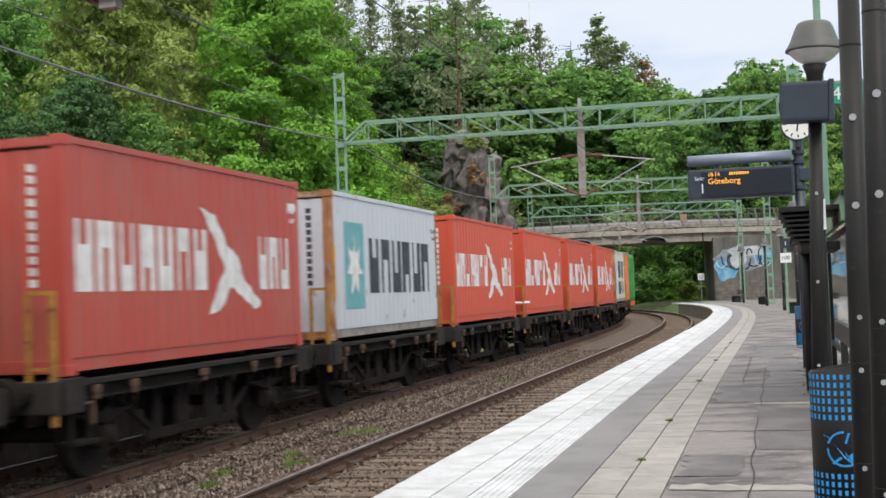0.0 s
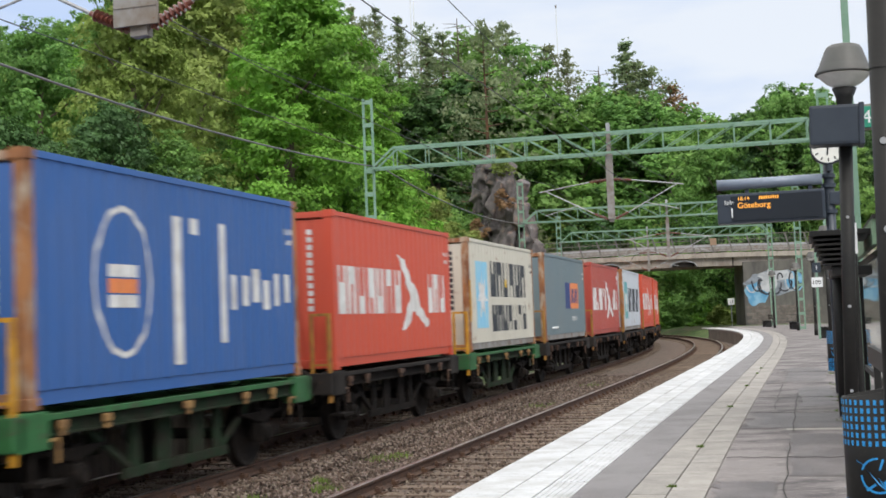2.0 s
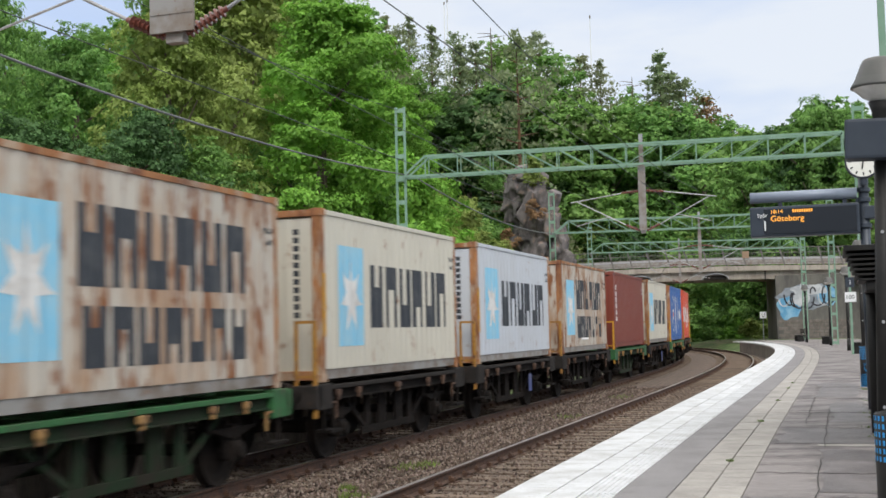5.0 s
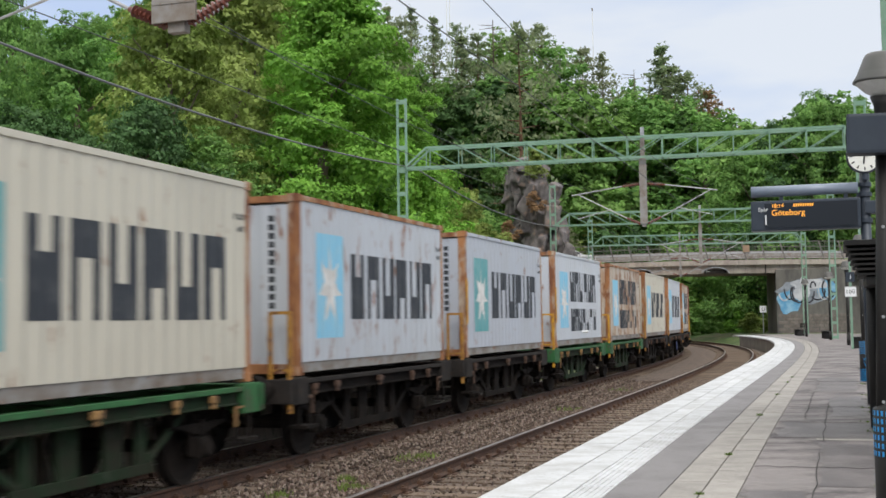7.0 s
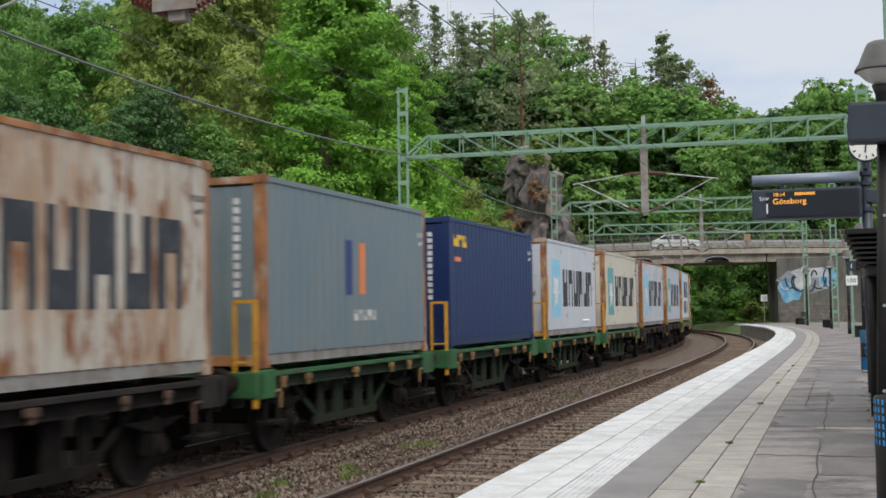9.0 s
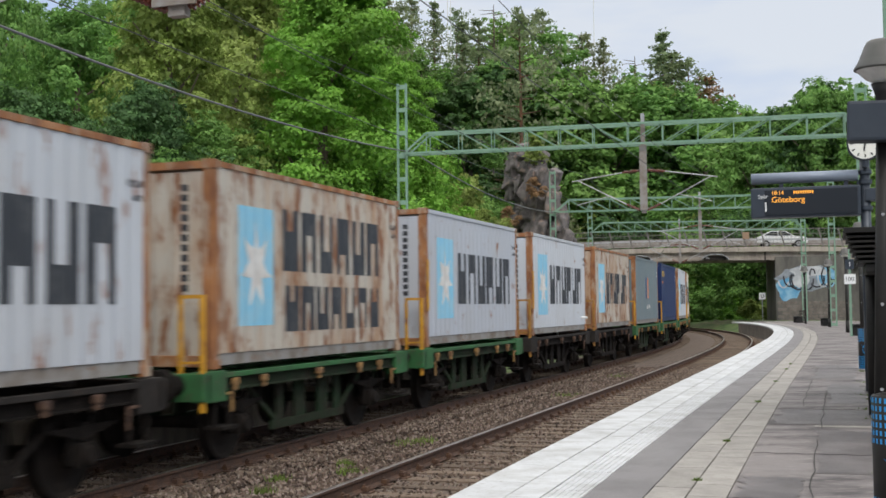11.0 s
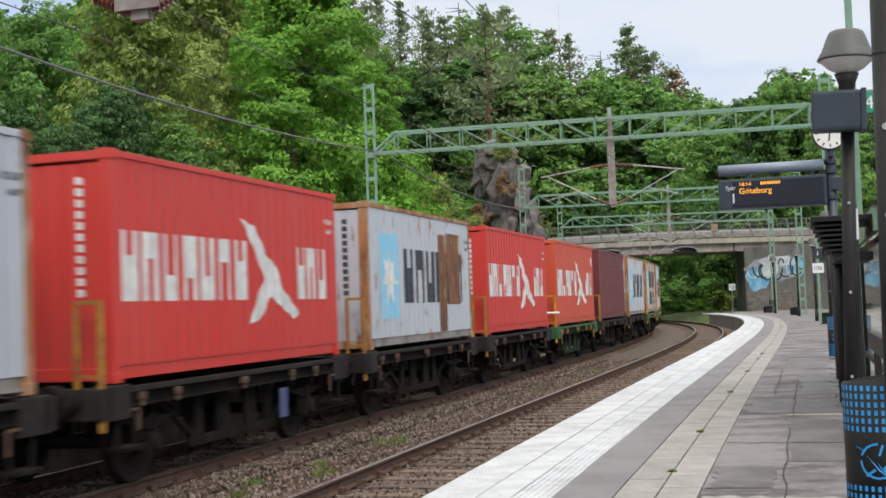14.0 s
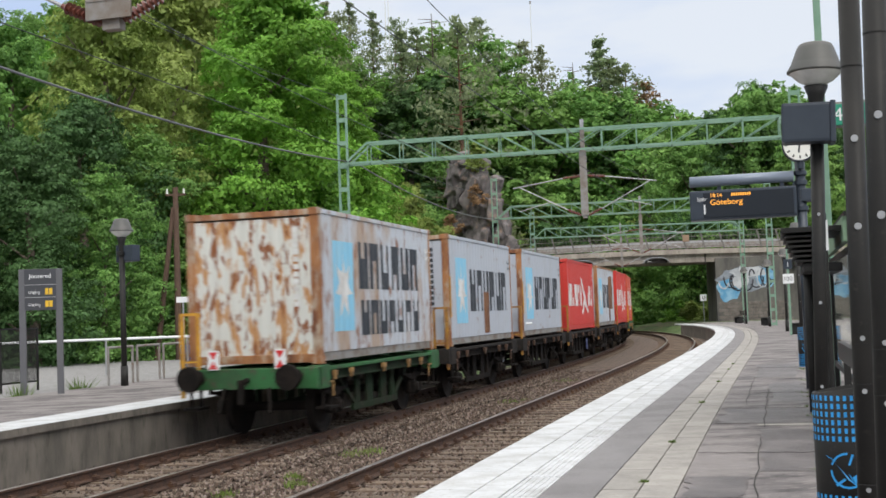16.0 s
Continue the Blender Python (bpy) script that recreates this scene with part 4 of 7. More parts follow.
def container(colour, style, label, extra=()):
    c = thing("shipping_container", label, "container", None, "containers on the freight train")
    skin = PAINTS[colour]
    h = BOX_H
    rails = skin
    posts = POST_RUST if colour in ("cream", "worn_light", "rusted_light", "worn_cream", "light", "pale", "steel_grey", "blue") else skin
    # right and left sides, ends, roof
    side_m = pose(BOX_W / 2 - 0.012, 0, 0.19, 0, 0, 90)
    piece("side_panel", "side_sheet", lambda: SIDE_BM.copy(), skin, c, side_m)
    piece("side_panel", "side_sheet", lambda: SIDE_BM.copy(), skin, c, pose(-BOX_W / 2 + 0.012, 0, 0.19, 0, 0, -90))
    piece("end_panel", "end_sheet", lambda: END_BM.copy(), RUSTY_END if colour == "rusted_light" else skin, c, pose(0, -BOX_L / 2 + 0.03, 0.16))
    piece("end_panel", "end_sheet", lambda: END_BM.copy(), skin, c, pose(0, BOX_L / 2 - 0.03, 0.16, 0, 0, 180))
    piece("roof_panel", "roof_sheet", lambda: box(bm_new(), 0, 0, h - 0.045, BOX_W - 0.1, BOX_L - 0.1, 0.03), skin, c, Matrix())
    for sx in (-1, 1):
        piece("top_rail", "top_rail", lambda: box(bm_new(), 0, 0, 0, 0.07, BOX_L - 0.3, 0.075, 0.008), posts if colour.startswith("worn") else rails, c, pose(sx * (BOX_W / 2 - 0.035), 0, h - 0.045))
        piece("bottom_rail", "bottom_rail", lambda: box(bm_new(), 0, 0, 0, 0.06, BOX_L - 0.3, 0.15, 0.008), GRIMY_RAIL if posts is POST_RUST and colour != "blue" else rails, c, pose(sx * (BOX_W / 2 - 0.065), 0, 0.115))
        for sy in (-1, 1):
            piece("corner_post", "corner_post", lambda: box(box(box(bm_new(), 0, 0, h / 2, 0.15, 0.13, h - 0.1, 0.012), 0, 0, 0.06, 0.178, 0.162, 0.118, 0.012), 0, 0, h - 0.05, 0.178, 0.162, 0.118, 0.012),
                  posts, c, pose(sx * (BOX_W / 2 - 0.085), sy * (BOX_L / 2 - 0.077), 0))
    for sy in (-1, 1):
        piece("end_sill", "end_sill", lambda: box(bm_new(), 0, 0, 0, BOX_W - 0.3, 0.08, 0.14, 0.01), posts, c, pose(0, sy * (BOX_L / 2 - 0.045), 0.10))
        piece("end_header", "end_header", lambda: box(bm_new(), 0, 0, 0, BOX_W - 0.3, 0.08, 0.1, 0.01), posts, c, pose(0, sy * (BOX_L / 2 - 0.045), h - 0.06))
    z0 = -0.19
    L = BOX_L

    def marks(name, polys, material, text=""):
        if name == "word_mark" and polys[0][2][1] - polys[0][0][1] > 0.3:
            for poly in polys:
                on_ribs("letter_bar", [poly], material, c, SIDE_XS, side_m)
        else:
            on_ribs(name, polys, material, c, SIDE_XS, side_m, text)

    def u(f):
        return (f - 0.5) * L
    if style in ("star", "star_two", "star_teal", "star_high"):
        blue = TEAL if style == "star_teal" else SKY_BLUE
        marks("square_mark", [block(u(0.105), z0 + 0.52, 0.96, 1.56)], blue, "blue square")
        on_ribs("star_mark", star(u(0.105) + 0.47, z0 + 1.30, 0.60), CHALK, c, SIDE_XS, side_m @ pose(0, -0.004, 0), "white seven-pointed star")
        if style == "star_two":
            marks("word_mark", letter_bars(u(0.30), z0 + 1.26, 3.72, 0.86, 6, 0.22), INK, "row of dark letter bars")
            marks("word_mark", letter_bars(u(0.315), z0 + 0.42, 3.62, 0.64, 7, 0.22), INK, "row of dark letter bars")
        else:
            marks("word_mark", letter_bars(u(0.305), z0 + 0.80, 4.0, 1.03, 6, 0.2), INK, "row of dark letter bars")
    elif style == "figure":
        marks("word_mark", letter_bars(u(0.03), z0 + 0.90, 3.2, 0.80, 7, 0.24), CHALK, "row of white letter bars")
        marks("word_mark", letter_bars(u(0.765), z0 + 0.90, 1.15, 0.78, 3, 0.22), CHALK, "row of white letter bars")
        zig = [(0.60, 1.95), (0.645, 1.86), (0.68, 1.5), (0.715, 1.36), (0.725, 1.12), (0.79, 0.74), (0.77, 0.66), (0.69, 0.97), (0.655, 0.68), (0.62, 0.62), (0.64, 0.9), (0.67, 1.2), (0.655, 1.4), (0.625, 1.72)]
        marks("figure_mark", [[(u(0.485 + (a - 0.60) * 1.5), z0 + 1.3 + (b - 1.3) * 1.08) for a, b in zig][::-1]], CHALK, "white abstract zigzag emblem")
    elif style == "two_squares":
        marks("square_mark", [block(u(0.486), z0 + 0.96, 0.81, 0.82)], NAVY_INK, "navy square")
        marks("square_mark", [block(u(0.486) + 0.81, z0 + 0.96, 1.3, 0.82)], ORANGE_INK, "orange rectangle")
        on_ribs("word_mark", letter_bars(u(0.62), z0 + 1.14, 1.15, 0.46, 5), NAVY_INK, c, SIDE_XS, side_m @ pose(0, -0.003, 0))
        marks("word_mark", letter_bars(u(0.625), z0 + 0.58, 0.95, 0.13, 7), CHALK)
    elif style == "two_bars":
        marks("bar_mark", [block(u(0.425), z0 + 1.0, 0.28, 0.86)], NAVY_INK, "navy bar")
        marks("bar_mark", [block(u(0.508), z0 + 1.02, 0.26, 0.82)], ORANGE_INK, "orange bar")
        marks("word_mark", letter_bars(u(0.48), z0 + 0.60, 0.95, 0.17, 5), CHALK)
    elif style == "script":
        ring = []
        for i in range(16):
            a, b = 2 * math.pi * i / 16, 2 * math.pi * (i + 1) / 16
            ring.append([(u(0.27) + r * 0.6 * math.cos(t), z0 + 1.3 + r * 0.86 * math.sin(t)) for r, t in ((1, a), (1, b), (0.92, b), (0.92, a))])
        marks("ring_mark", ring, CHALK, "white ring emblem")
        marks("flag_mark", [block(u(0.27) - 0.3, z0 + 1.17, 0.6, 0.16)], ORANGE_INK)
        marks("flag_mark", [block(u(0.27) - 0.3, z0 + 1.35, 0.6, 0.14), block(u(0.27) - 0.3, z0 + 1.01, 0.6, 0.14)], CHALK)
        curl = [block(u(0.44), z0 + 0.32, 0.22, 1.8), block(u(0.50), z0 + 1.92, 0.22, 0.2), block(u(0.62), z0 + 0.55, 0.2, 1.55)]
        curl += [block(u(0.665 + 0.052 * k), z0 + 0.98 + 0.05 * (k % 3), 0.2, 0.46 - 0.05 * (k % 2)) for k in range(6)]
        marks("word_mark", curl, CHALK, "row of white letter bars")
    elif style == "corner":
        marks("word_mark", letter_bars(u(0.045), z0 + 2.02, 0.95, 0.24, 3, 0.15), YELLOW_INK, "short yellow letter bars")
        marks("small_mark", [block(u(0.06), z0 + 1.72, 0.34, 0.09)], ORANGE_INK)
    elif style == "upright":
        col = []
        for k in range(6):
            col.append(block(u(0.065), z0 + 0.92 + 0.215 * k, 0.22, 0.16))
        marks("number_mark", col, CHALK, "column of small white bars")
    # identification bars at the forward top corner and the rear end
    marks("number_mark", letter_bars(u(0.93), z0 + 2.08, 0.32, 0.08, 4) + letter_bars(u(0.95), z0 + 1.93, 0.18, 0.07, 2), INK if colour in ("light", "pale", "cream", "worn_light", "worn_cream") else CHALK)
    end_m = pose(0, -BOX_L / 2 + 0.03, 0.16)
    ink = INK if colour in ("light", "pale", "cream", "worn_light", "worn_cream") else CHALK
    on_ribs("number_mark", [block(0.74, 0.80 + 0.125 * k, 0.10, 0.085) for k in range(11)], ink, c, END_XS, end_m, "column of small bars")
    for kind, f, z, w, hh in extra:
        tone = {"patch": RUST_PATCH, "white": CHALK, "yellow": YELLOW_INK}[kind]
        on_ribs("repair_patch" if kind == "patch" else "plate", [block(u(f), z0 + z, w, hh)], tone, c, SIDE_XS, side_m @ pose(0, -0.003, 0))
    if colour in ("light", "pale", "cream"):
        piece("warning_strip", "warning_strip", lambda: box(bm_new(), 0, 0, 0, 0.012, 0.09, 0.95), YELLOW, c, pose(BOX_W / 2 + 0.006, -BOX_L / 2 + 0.08, 1.15))
    return c


def wheelset(parent, y):
    w = part("wheelset", cyl(bm_new(), (-0.95, y, 0.46), (0.95, y, 0.46), 0.08, seg=10), WHEEL, parent)
    for sx in (-1, 1):
        m = pose(sx * 0.75, y, 0.46, 0, sx * 90, 0)
        bm = lathe(bm_new(), [(0.0, 0.03), (0.10, 0.075), (0.16, 0.05), (0.3, 0.02), (0.40, 0.03), (0.46, 0.065), (0.46, -0.03), (0.49, -0.065), (0.3, -0.05), (0.0, -0.05)], 28, m)
        part("wheel", bm, WHEEL, w, smooth=False)
        bx = bm_new()
        box(bx, sx * 1.0, y, 0.46, 0.22, 0.26, 0.26, 0.04)
        cyl(bx, (sx * 1.08, y, 0.46), (sx * 1.17, y, 0.46), 0.11, 0.09, 14)
        part("axle_box", bx, UNDER, w)
        sp = bm_new()
        for k in range(6):
            half = 0.62 - 0.09 * k
            box(sp, sx * 1.0, y, 0.64 + 0.021 * (5 - k), 0.1, 2 * half, 0.018)
        box(sp, sx * 1.0, y, 0.7, 0.13, 0.1, 0.19)
        part("leaf_spring", sp, UNDER, w)
        for dy in (-0.17, 0.17):
            part("axle_guard", box(bm_new(), sx * 1.0, y + dy, 0.62, 0.05, 0.05, 0.5), UNDER, w)
        for dy in (-0.62, 0.62):
            part("spring_hanger", box(bm_new(), sx * 1.0, y + dy, 0.86, 0.07, 0.06, 0.3), UNDER, w)


# wagon green darkened: shade under the load is put into this colour, with grime
WAGON_UNDER = mat("shaded_green_steel", (0.02, 0.036, 0.02), 0.9, 0, (0.03, 0.027, 0.021), 3, third=(0.05, 0.062, 0.045), scale3=5, low3=0.58, high3=0.72, spec=0.1)


LOCK_RUST = mat("rusted_lock_iron", (0.11, 0.062, 0.04), 0.85, 0, (0.06, 0.035, 0.026), 7)


def wagon(colour, rail_paint, rails=(-1, 1)):
    skin = WAGON_GREEN if colour == "green" else WAGON_BLACK
    w = thing("container_wagon", "grimy %s two-axle container wagon with yellow handrail" % colour, "wagon", None, "wagons of the freight train")
    half = 3.38
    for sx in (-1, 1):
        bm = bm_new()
        # web and truss get a darker steel than the flange, painting in the shade
        shaded = UNDER if colour == "black" else WAGON_UNDER
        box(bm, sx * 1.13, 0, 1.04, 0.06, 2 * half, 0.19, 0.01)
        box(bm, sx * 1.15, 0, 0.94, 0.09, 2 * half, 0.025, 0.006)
        web = part("solebar", bm, shaded, w, "grimy web of the side beam, shade put into its colour")
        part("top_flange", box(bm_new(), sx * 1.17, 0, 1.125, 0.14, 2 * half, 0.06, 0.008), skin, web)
        part("truss_rail", box(bm_new(), sx * 0.98, 0, 0.34, 0.06, 2.5, 0.12, 0.01), shaded, w)
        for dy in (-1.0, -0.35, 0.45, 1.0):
            part("truss_plate", box(bm_new(), sx * 0.98, dy, 0.66, 0.05, 0.34 if abs(dy) < 0.9 else 0.2, 0.56), shaded, w)
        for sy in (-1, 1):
            part("truss_brace", bar(bm_new(), (sx * 0.98, sy * 1.05, 0.36), (sx * 0.98, sy * 2.0, 0.95), 0.05, 0.08), shaded, w)
        for k, dy in enumerate((-2.75, -1.95, -0.2, 1.35, 2.2)):
            bm = box(bm_new(), sx * 1.245, dy, 1.04, 0.07, 0.10 if k != 2 else 0.16, 0.09, 0.02)
            box(bm, sx * 1.245, dy, 0.97, 0.05, 0.06, 0.09, 0.015)
            part("twistlock", bm, OCHRE if colour == "green" else LOCK_RUST, w, "rusty container lock")
    for dy in (-2.6, -1.3, 0, 1.3, 2.6):
        part("cross_beam", box(bm_new(), 0, dy, 1.04, 2.24, 0.16, 0.16), skin, w)
    part("centre_sill", box(bm_new(), 0, 0, 1.0, 0.34, 2 * half - 0.1, 0.28), skin, w)
    for sy in (-1, 1):
        bm = box(bm_new(), 0, sy * (half + 0.06), 1.0, 2.5, 0.2, 0.34, 0.02)
        for sx in (-1, 1):
            box(bm, sx * 1.15, sy * (half - 0.16), 1.0, 0.2, 0.5, 0.38, 0.02)
        part("headstock", bm, skin, w)
        for sx in (-1, 1):
            bm = bm_new()
            cyl(bm, (sx * 0.875, sy * (half + 0.15), 1.03), (sx * 0.875, sy * (half + 0.5), 1.03), 0.12, 0.10, 16)
            cyl(bm, (sx * 0.875, sy * (half + 0.48), 1.03), (sx * 0.875, sy * (half + 0.56), 1.03), 0.215, 0.205, 20)
            part("buffer", bm, UNDER, w, "grimy black buffer")
        bm = bm_new()
        cyl(bm, (0, sy * (half + 0.15), 0.98), (0, sy * (half + 0.42), 0.94), 0.05, seg=8)
        box(bm, 0, sy * (half + 0.4), 0.8, 0.1, 0.1, 0.4, 0.02)
        part("coupling", bm, UNDER, w, "screw coupling")
        for hx in (-1, 1):
            part("brake_hose", cyl(bm_new(), (hx * 0.4, sy * (half + 0.16), 0.85), (hx * 0.46, sy * (half + 0.3), 0.45), 0.03, seg=8), UNDER, w)
        wheelset(w, sy * 2.25)
        for sx in (-1, 1):
            bm = bm_new()
            bar(bm, (sx * 1.2, sy * 3.2, 0.88), (sx * 1.2, sy * 3.2, 0.5), 0.04, 0.04)
            bar(bm, (sx * 1.2, sy * 2.85, 0.88), (sx * 1.2, sy * 2.85, 0.5), 0.04, 0.04)
            box(bm, sx * 1.2, sy * 3.02, 0.49, 0.26, 0.42, 0.04)
            step = part("shunter_step", bm, UNDER, w)
            part("step_grip", bar(bar(bm_new(), (sx * 1.225, sy * 3.3, 0.9), (sx * 1.225, sy * 2.8, 0.9), 0.03, 0.03), (sx * 1.225, sy * 2.8, 0.9), (sx * 1.225, sy * 2.8, 0.66), 0.03, 0.03), OCHRE if colour == "green" else LOCK_RUST, step, "worn grip bar")
    for sx in rails:
        bm = bm_new()
        x, y = sx * 1.2, -(half + 0.1)
        bar(bm, (x, y, 0.7), (x, y, 2.12), 0.055, 0.055)
        bar(bm, (x, y, 2.1), (x - sx * 0.32, y, 2.1), 0.045, 0.045)
        bar(bm, (x - sx * 0.3, y, 2.1), (x - sx * 0.3, y, 1.1), 0.045, 0.045)
        bar(bm, (x, y, 1.3), (x - sx * 0.3, y, 1.3), 0.03, 0.03)
        part("handrail", bm, rail_paint, w, "yellow tubular handrail")
    return w


def tail_markers(w):
    for sx in (-0.58, 0.62):
        bm = box(bm_new(), sx, -3.58, 1.32, 0.2, 0.03, 0.32, 0.008)
        plate = part("tail_marker", bm, WHITE_PRINT, w, "white and red tail marker plate")
        bm = bm_new()
        bm.faces.new([bm.verts.new(p) for p in ((sx - 0.08, -3.598, 1.46), (sx + 0.08, -3.598, 1.46), (sx, -3.598, 1.33))])
        bm.faces.new([bm.verts.new(p) for p in ((sx, -3.598, 1.31), (sx + 0.08, -3.598, 1.18), (sx - 0.08, -3.598, 1.18))])
        part("red_wedge", bm, mat("signal_red", (0.6, 0.03, 0.03), 0.5), plate)


def locomotive():
    l = thing("locomotive", "green and orange electric locomotive at the head of the train", "locomotive")
    green = mat("locomotive_green", (0.03, 0.26, 0.06), 0.4, 0, (0.03, 0.2, 0.05), 1.5)
    part("body", box(bm_new(), 0, 8.2, 2.55, 2.9, 14.6, 2.9, 0.25), green, l)
    part("lower_skirt", box(bm_new(), 0, 8.2, 1.05, 2.8, 14.4, 0.5, 0.06), mat("locomotive_orange", (0.6, 0.16, 0.03), 0.5), l)
    part("roof", box(bm_new(), 0, 8.2, 4.05, 2.4, 13.4, 0.3, 0.1), GALV_OLD, l)
    part("end_window", box(bm_new(), 0, 0.86, 3.1, 2.1, 0.06, 0.8, 0.02), SCREEN, l)
    for y in (2.6, 5.4, 11.0, 13.8):
        wheelset(l, y)
    for sx in (-1, 1):
        part("buffer", cyl(cyl(bm_new(), (sx * 0.875, 0.9, 1.03), (sx * 0.875, 0.45, 1.03), 0.11, seg=14), (sx * 0.875, 0.5, 1.03), (sx * 0.875, 0.42, 1.03), 0.24, seg=18), UNDER, l)
    return l


W_STAR = "container with blue star square and letter bars"
W_FIG = "container with white letter bars and emblem"
# from the tail forwards: paint, markings, wagon, label, extra plates
CARGO = [
    ("rusted_light", "star_two", "green", "pale grey rust-streaked " + W_STAR, ()),
    ("light", "star", "black", "light grey " + W_STAR + ", brown patch", (("patch", 0.50, 0.24, 0.55, 1.05),)),
    ("light", "star", "black", "light grey " + W_STAR, ()),
    ("bright_red", "figure", "black", "bright red " + W_FIG, ()),
    ("worn_light", "star", "black", "light grey " + W_STAR + ", brown panel", (("patch", 0.635, 0.2, 0.5, 2.0), ("patch", 0.725, 0.75, 0.95, 1.5))),
    ("bright_red", "figure", "black", "red " + W_FIG, ()),
    ("red", "figure", "green", "red " + W_FIG, (("white", 0.92, 2.0, 0.3, 0.2),)),
    ("maroon", "plain", "black", "plain maroon corrugated container", ()),
    ("worn_light", "star", "black", "pale grey rust-specked " + W_STAR, ()),
    ("worn_cream", "star_two", "green", "cream rusty " + W_STAR, ()),
    ("light", "star", "green", "blue-grey " + W_STAR, ()),
    ("pale", "star", "black", "pale grey " + W_STAR, ()),
    ("worn_cream", "star", "black", "cream rust-stained " + W_STAR, ()),
    ("steel_grey", "two_bars", "green", "grey-blue container with narrow navy and orange bars", ()),
    ("navy", "corner", "green", "navy container with short yellow letter bars", ()),
    ("pale", "star", "green", "pale grey " + W_STAR, ()),
    ("cream", "star_teal", "green", "creamy white container with a teal star square and letter bars", ()),
    ("worn_light", "star", "black", "blue-grey rust-spotted " + W_STAR, ()),
    ("light", "star_teal", "black", "light grey container with a teal star square and letter bars", ()),
    ("pale", "star_two", "green", "pale grey " + W_STAR, ()),
    ("worn_cream", "star_two", "green", "cream rust-streaked " + W_STAR, ()),
    ("cream", "star", "black", "cream " + W_STAR, ()),
    ("pale", "star", "black", "pale grey " + W_STAR, ()),
    ("worn_cream", "star_two", "black", "heavily rusted cream " + W_STAR, ()),
    ("brown", "upright", "green", "oxide brown container with a column of white bars", ()),
    ("cream", "star", "black", "cream " + W_STAR, ()),
    ("blue", "script", "green", "blue container with a white ring and letter bars", ()),
    ("red", "figure", "black", "orange-red " + W_FIG, ()),
    ("cream", "star_two", "green", "cream " + W_STAR, (("yellow", 0.52, 1.5, 0.1, 0.2),)),
    ("steel_grey", "two_squares", "black", "grey-blue container with navy and orange squares", ()),
    ("pale_red", "figure", "black", "faded red " + W_FIG, (("white", 0.935, 2.12, 0.3, 0.12),)),
    ("pale", "star_teal", "black", "pale grey container with a teal star square and letter bars", ()),
    ("red", "figure", "black", "red " + W_FIG, ()),
    ("red", "figure", "black", "red " + W_FIG, ()),
    ("red", "figure", "black", "red " + W_FIG, ()),
    ("red", "figure", "black", "red " + W_FIG, ()),
    ("cream", "star_two", "black", "cream " + W_STAR, ()),
    ("orange", "upright", "black", "plain orange corrugated freight container", ()),
]
PLATE_BLUE = mat("faded_blue_plate", (0.035, 0.055, 0.19), 0.6, 0, (0.09, 0.10, 0.18), 6)
WAGON_KIND = {"black": wagon("black", HANDRAIL), "green": wagon("green", YELLOW)}
TRAIN = []
_used = set()
for n, (colour, style, base, label, extra) in enumerate(CARGO):
    if n == 0:
        w = wagon("green", YELLOW, (-1,))
        tail_markers(w)
    elif base not in _used:
        w = WAGON_KIND[base]
        _used.add(base)
    else:
        w = copy_thing(WAGON_KIND[base], Matrix())
    if n in (3, 22, 25):
        part("data_plate", box(bm_new(), 1.16, 1.2, 0.62, 0.02, 0.26, 0.42, 0.005), PLATE_BLUE, w, "faded blue data plate")
    TRAIN.append((w, container(colour, style, label, extra)))
LOCO = locomotive()


build_edge_slabs()


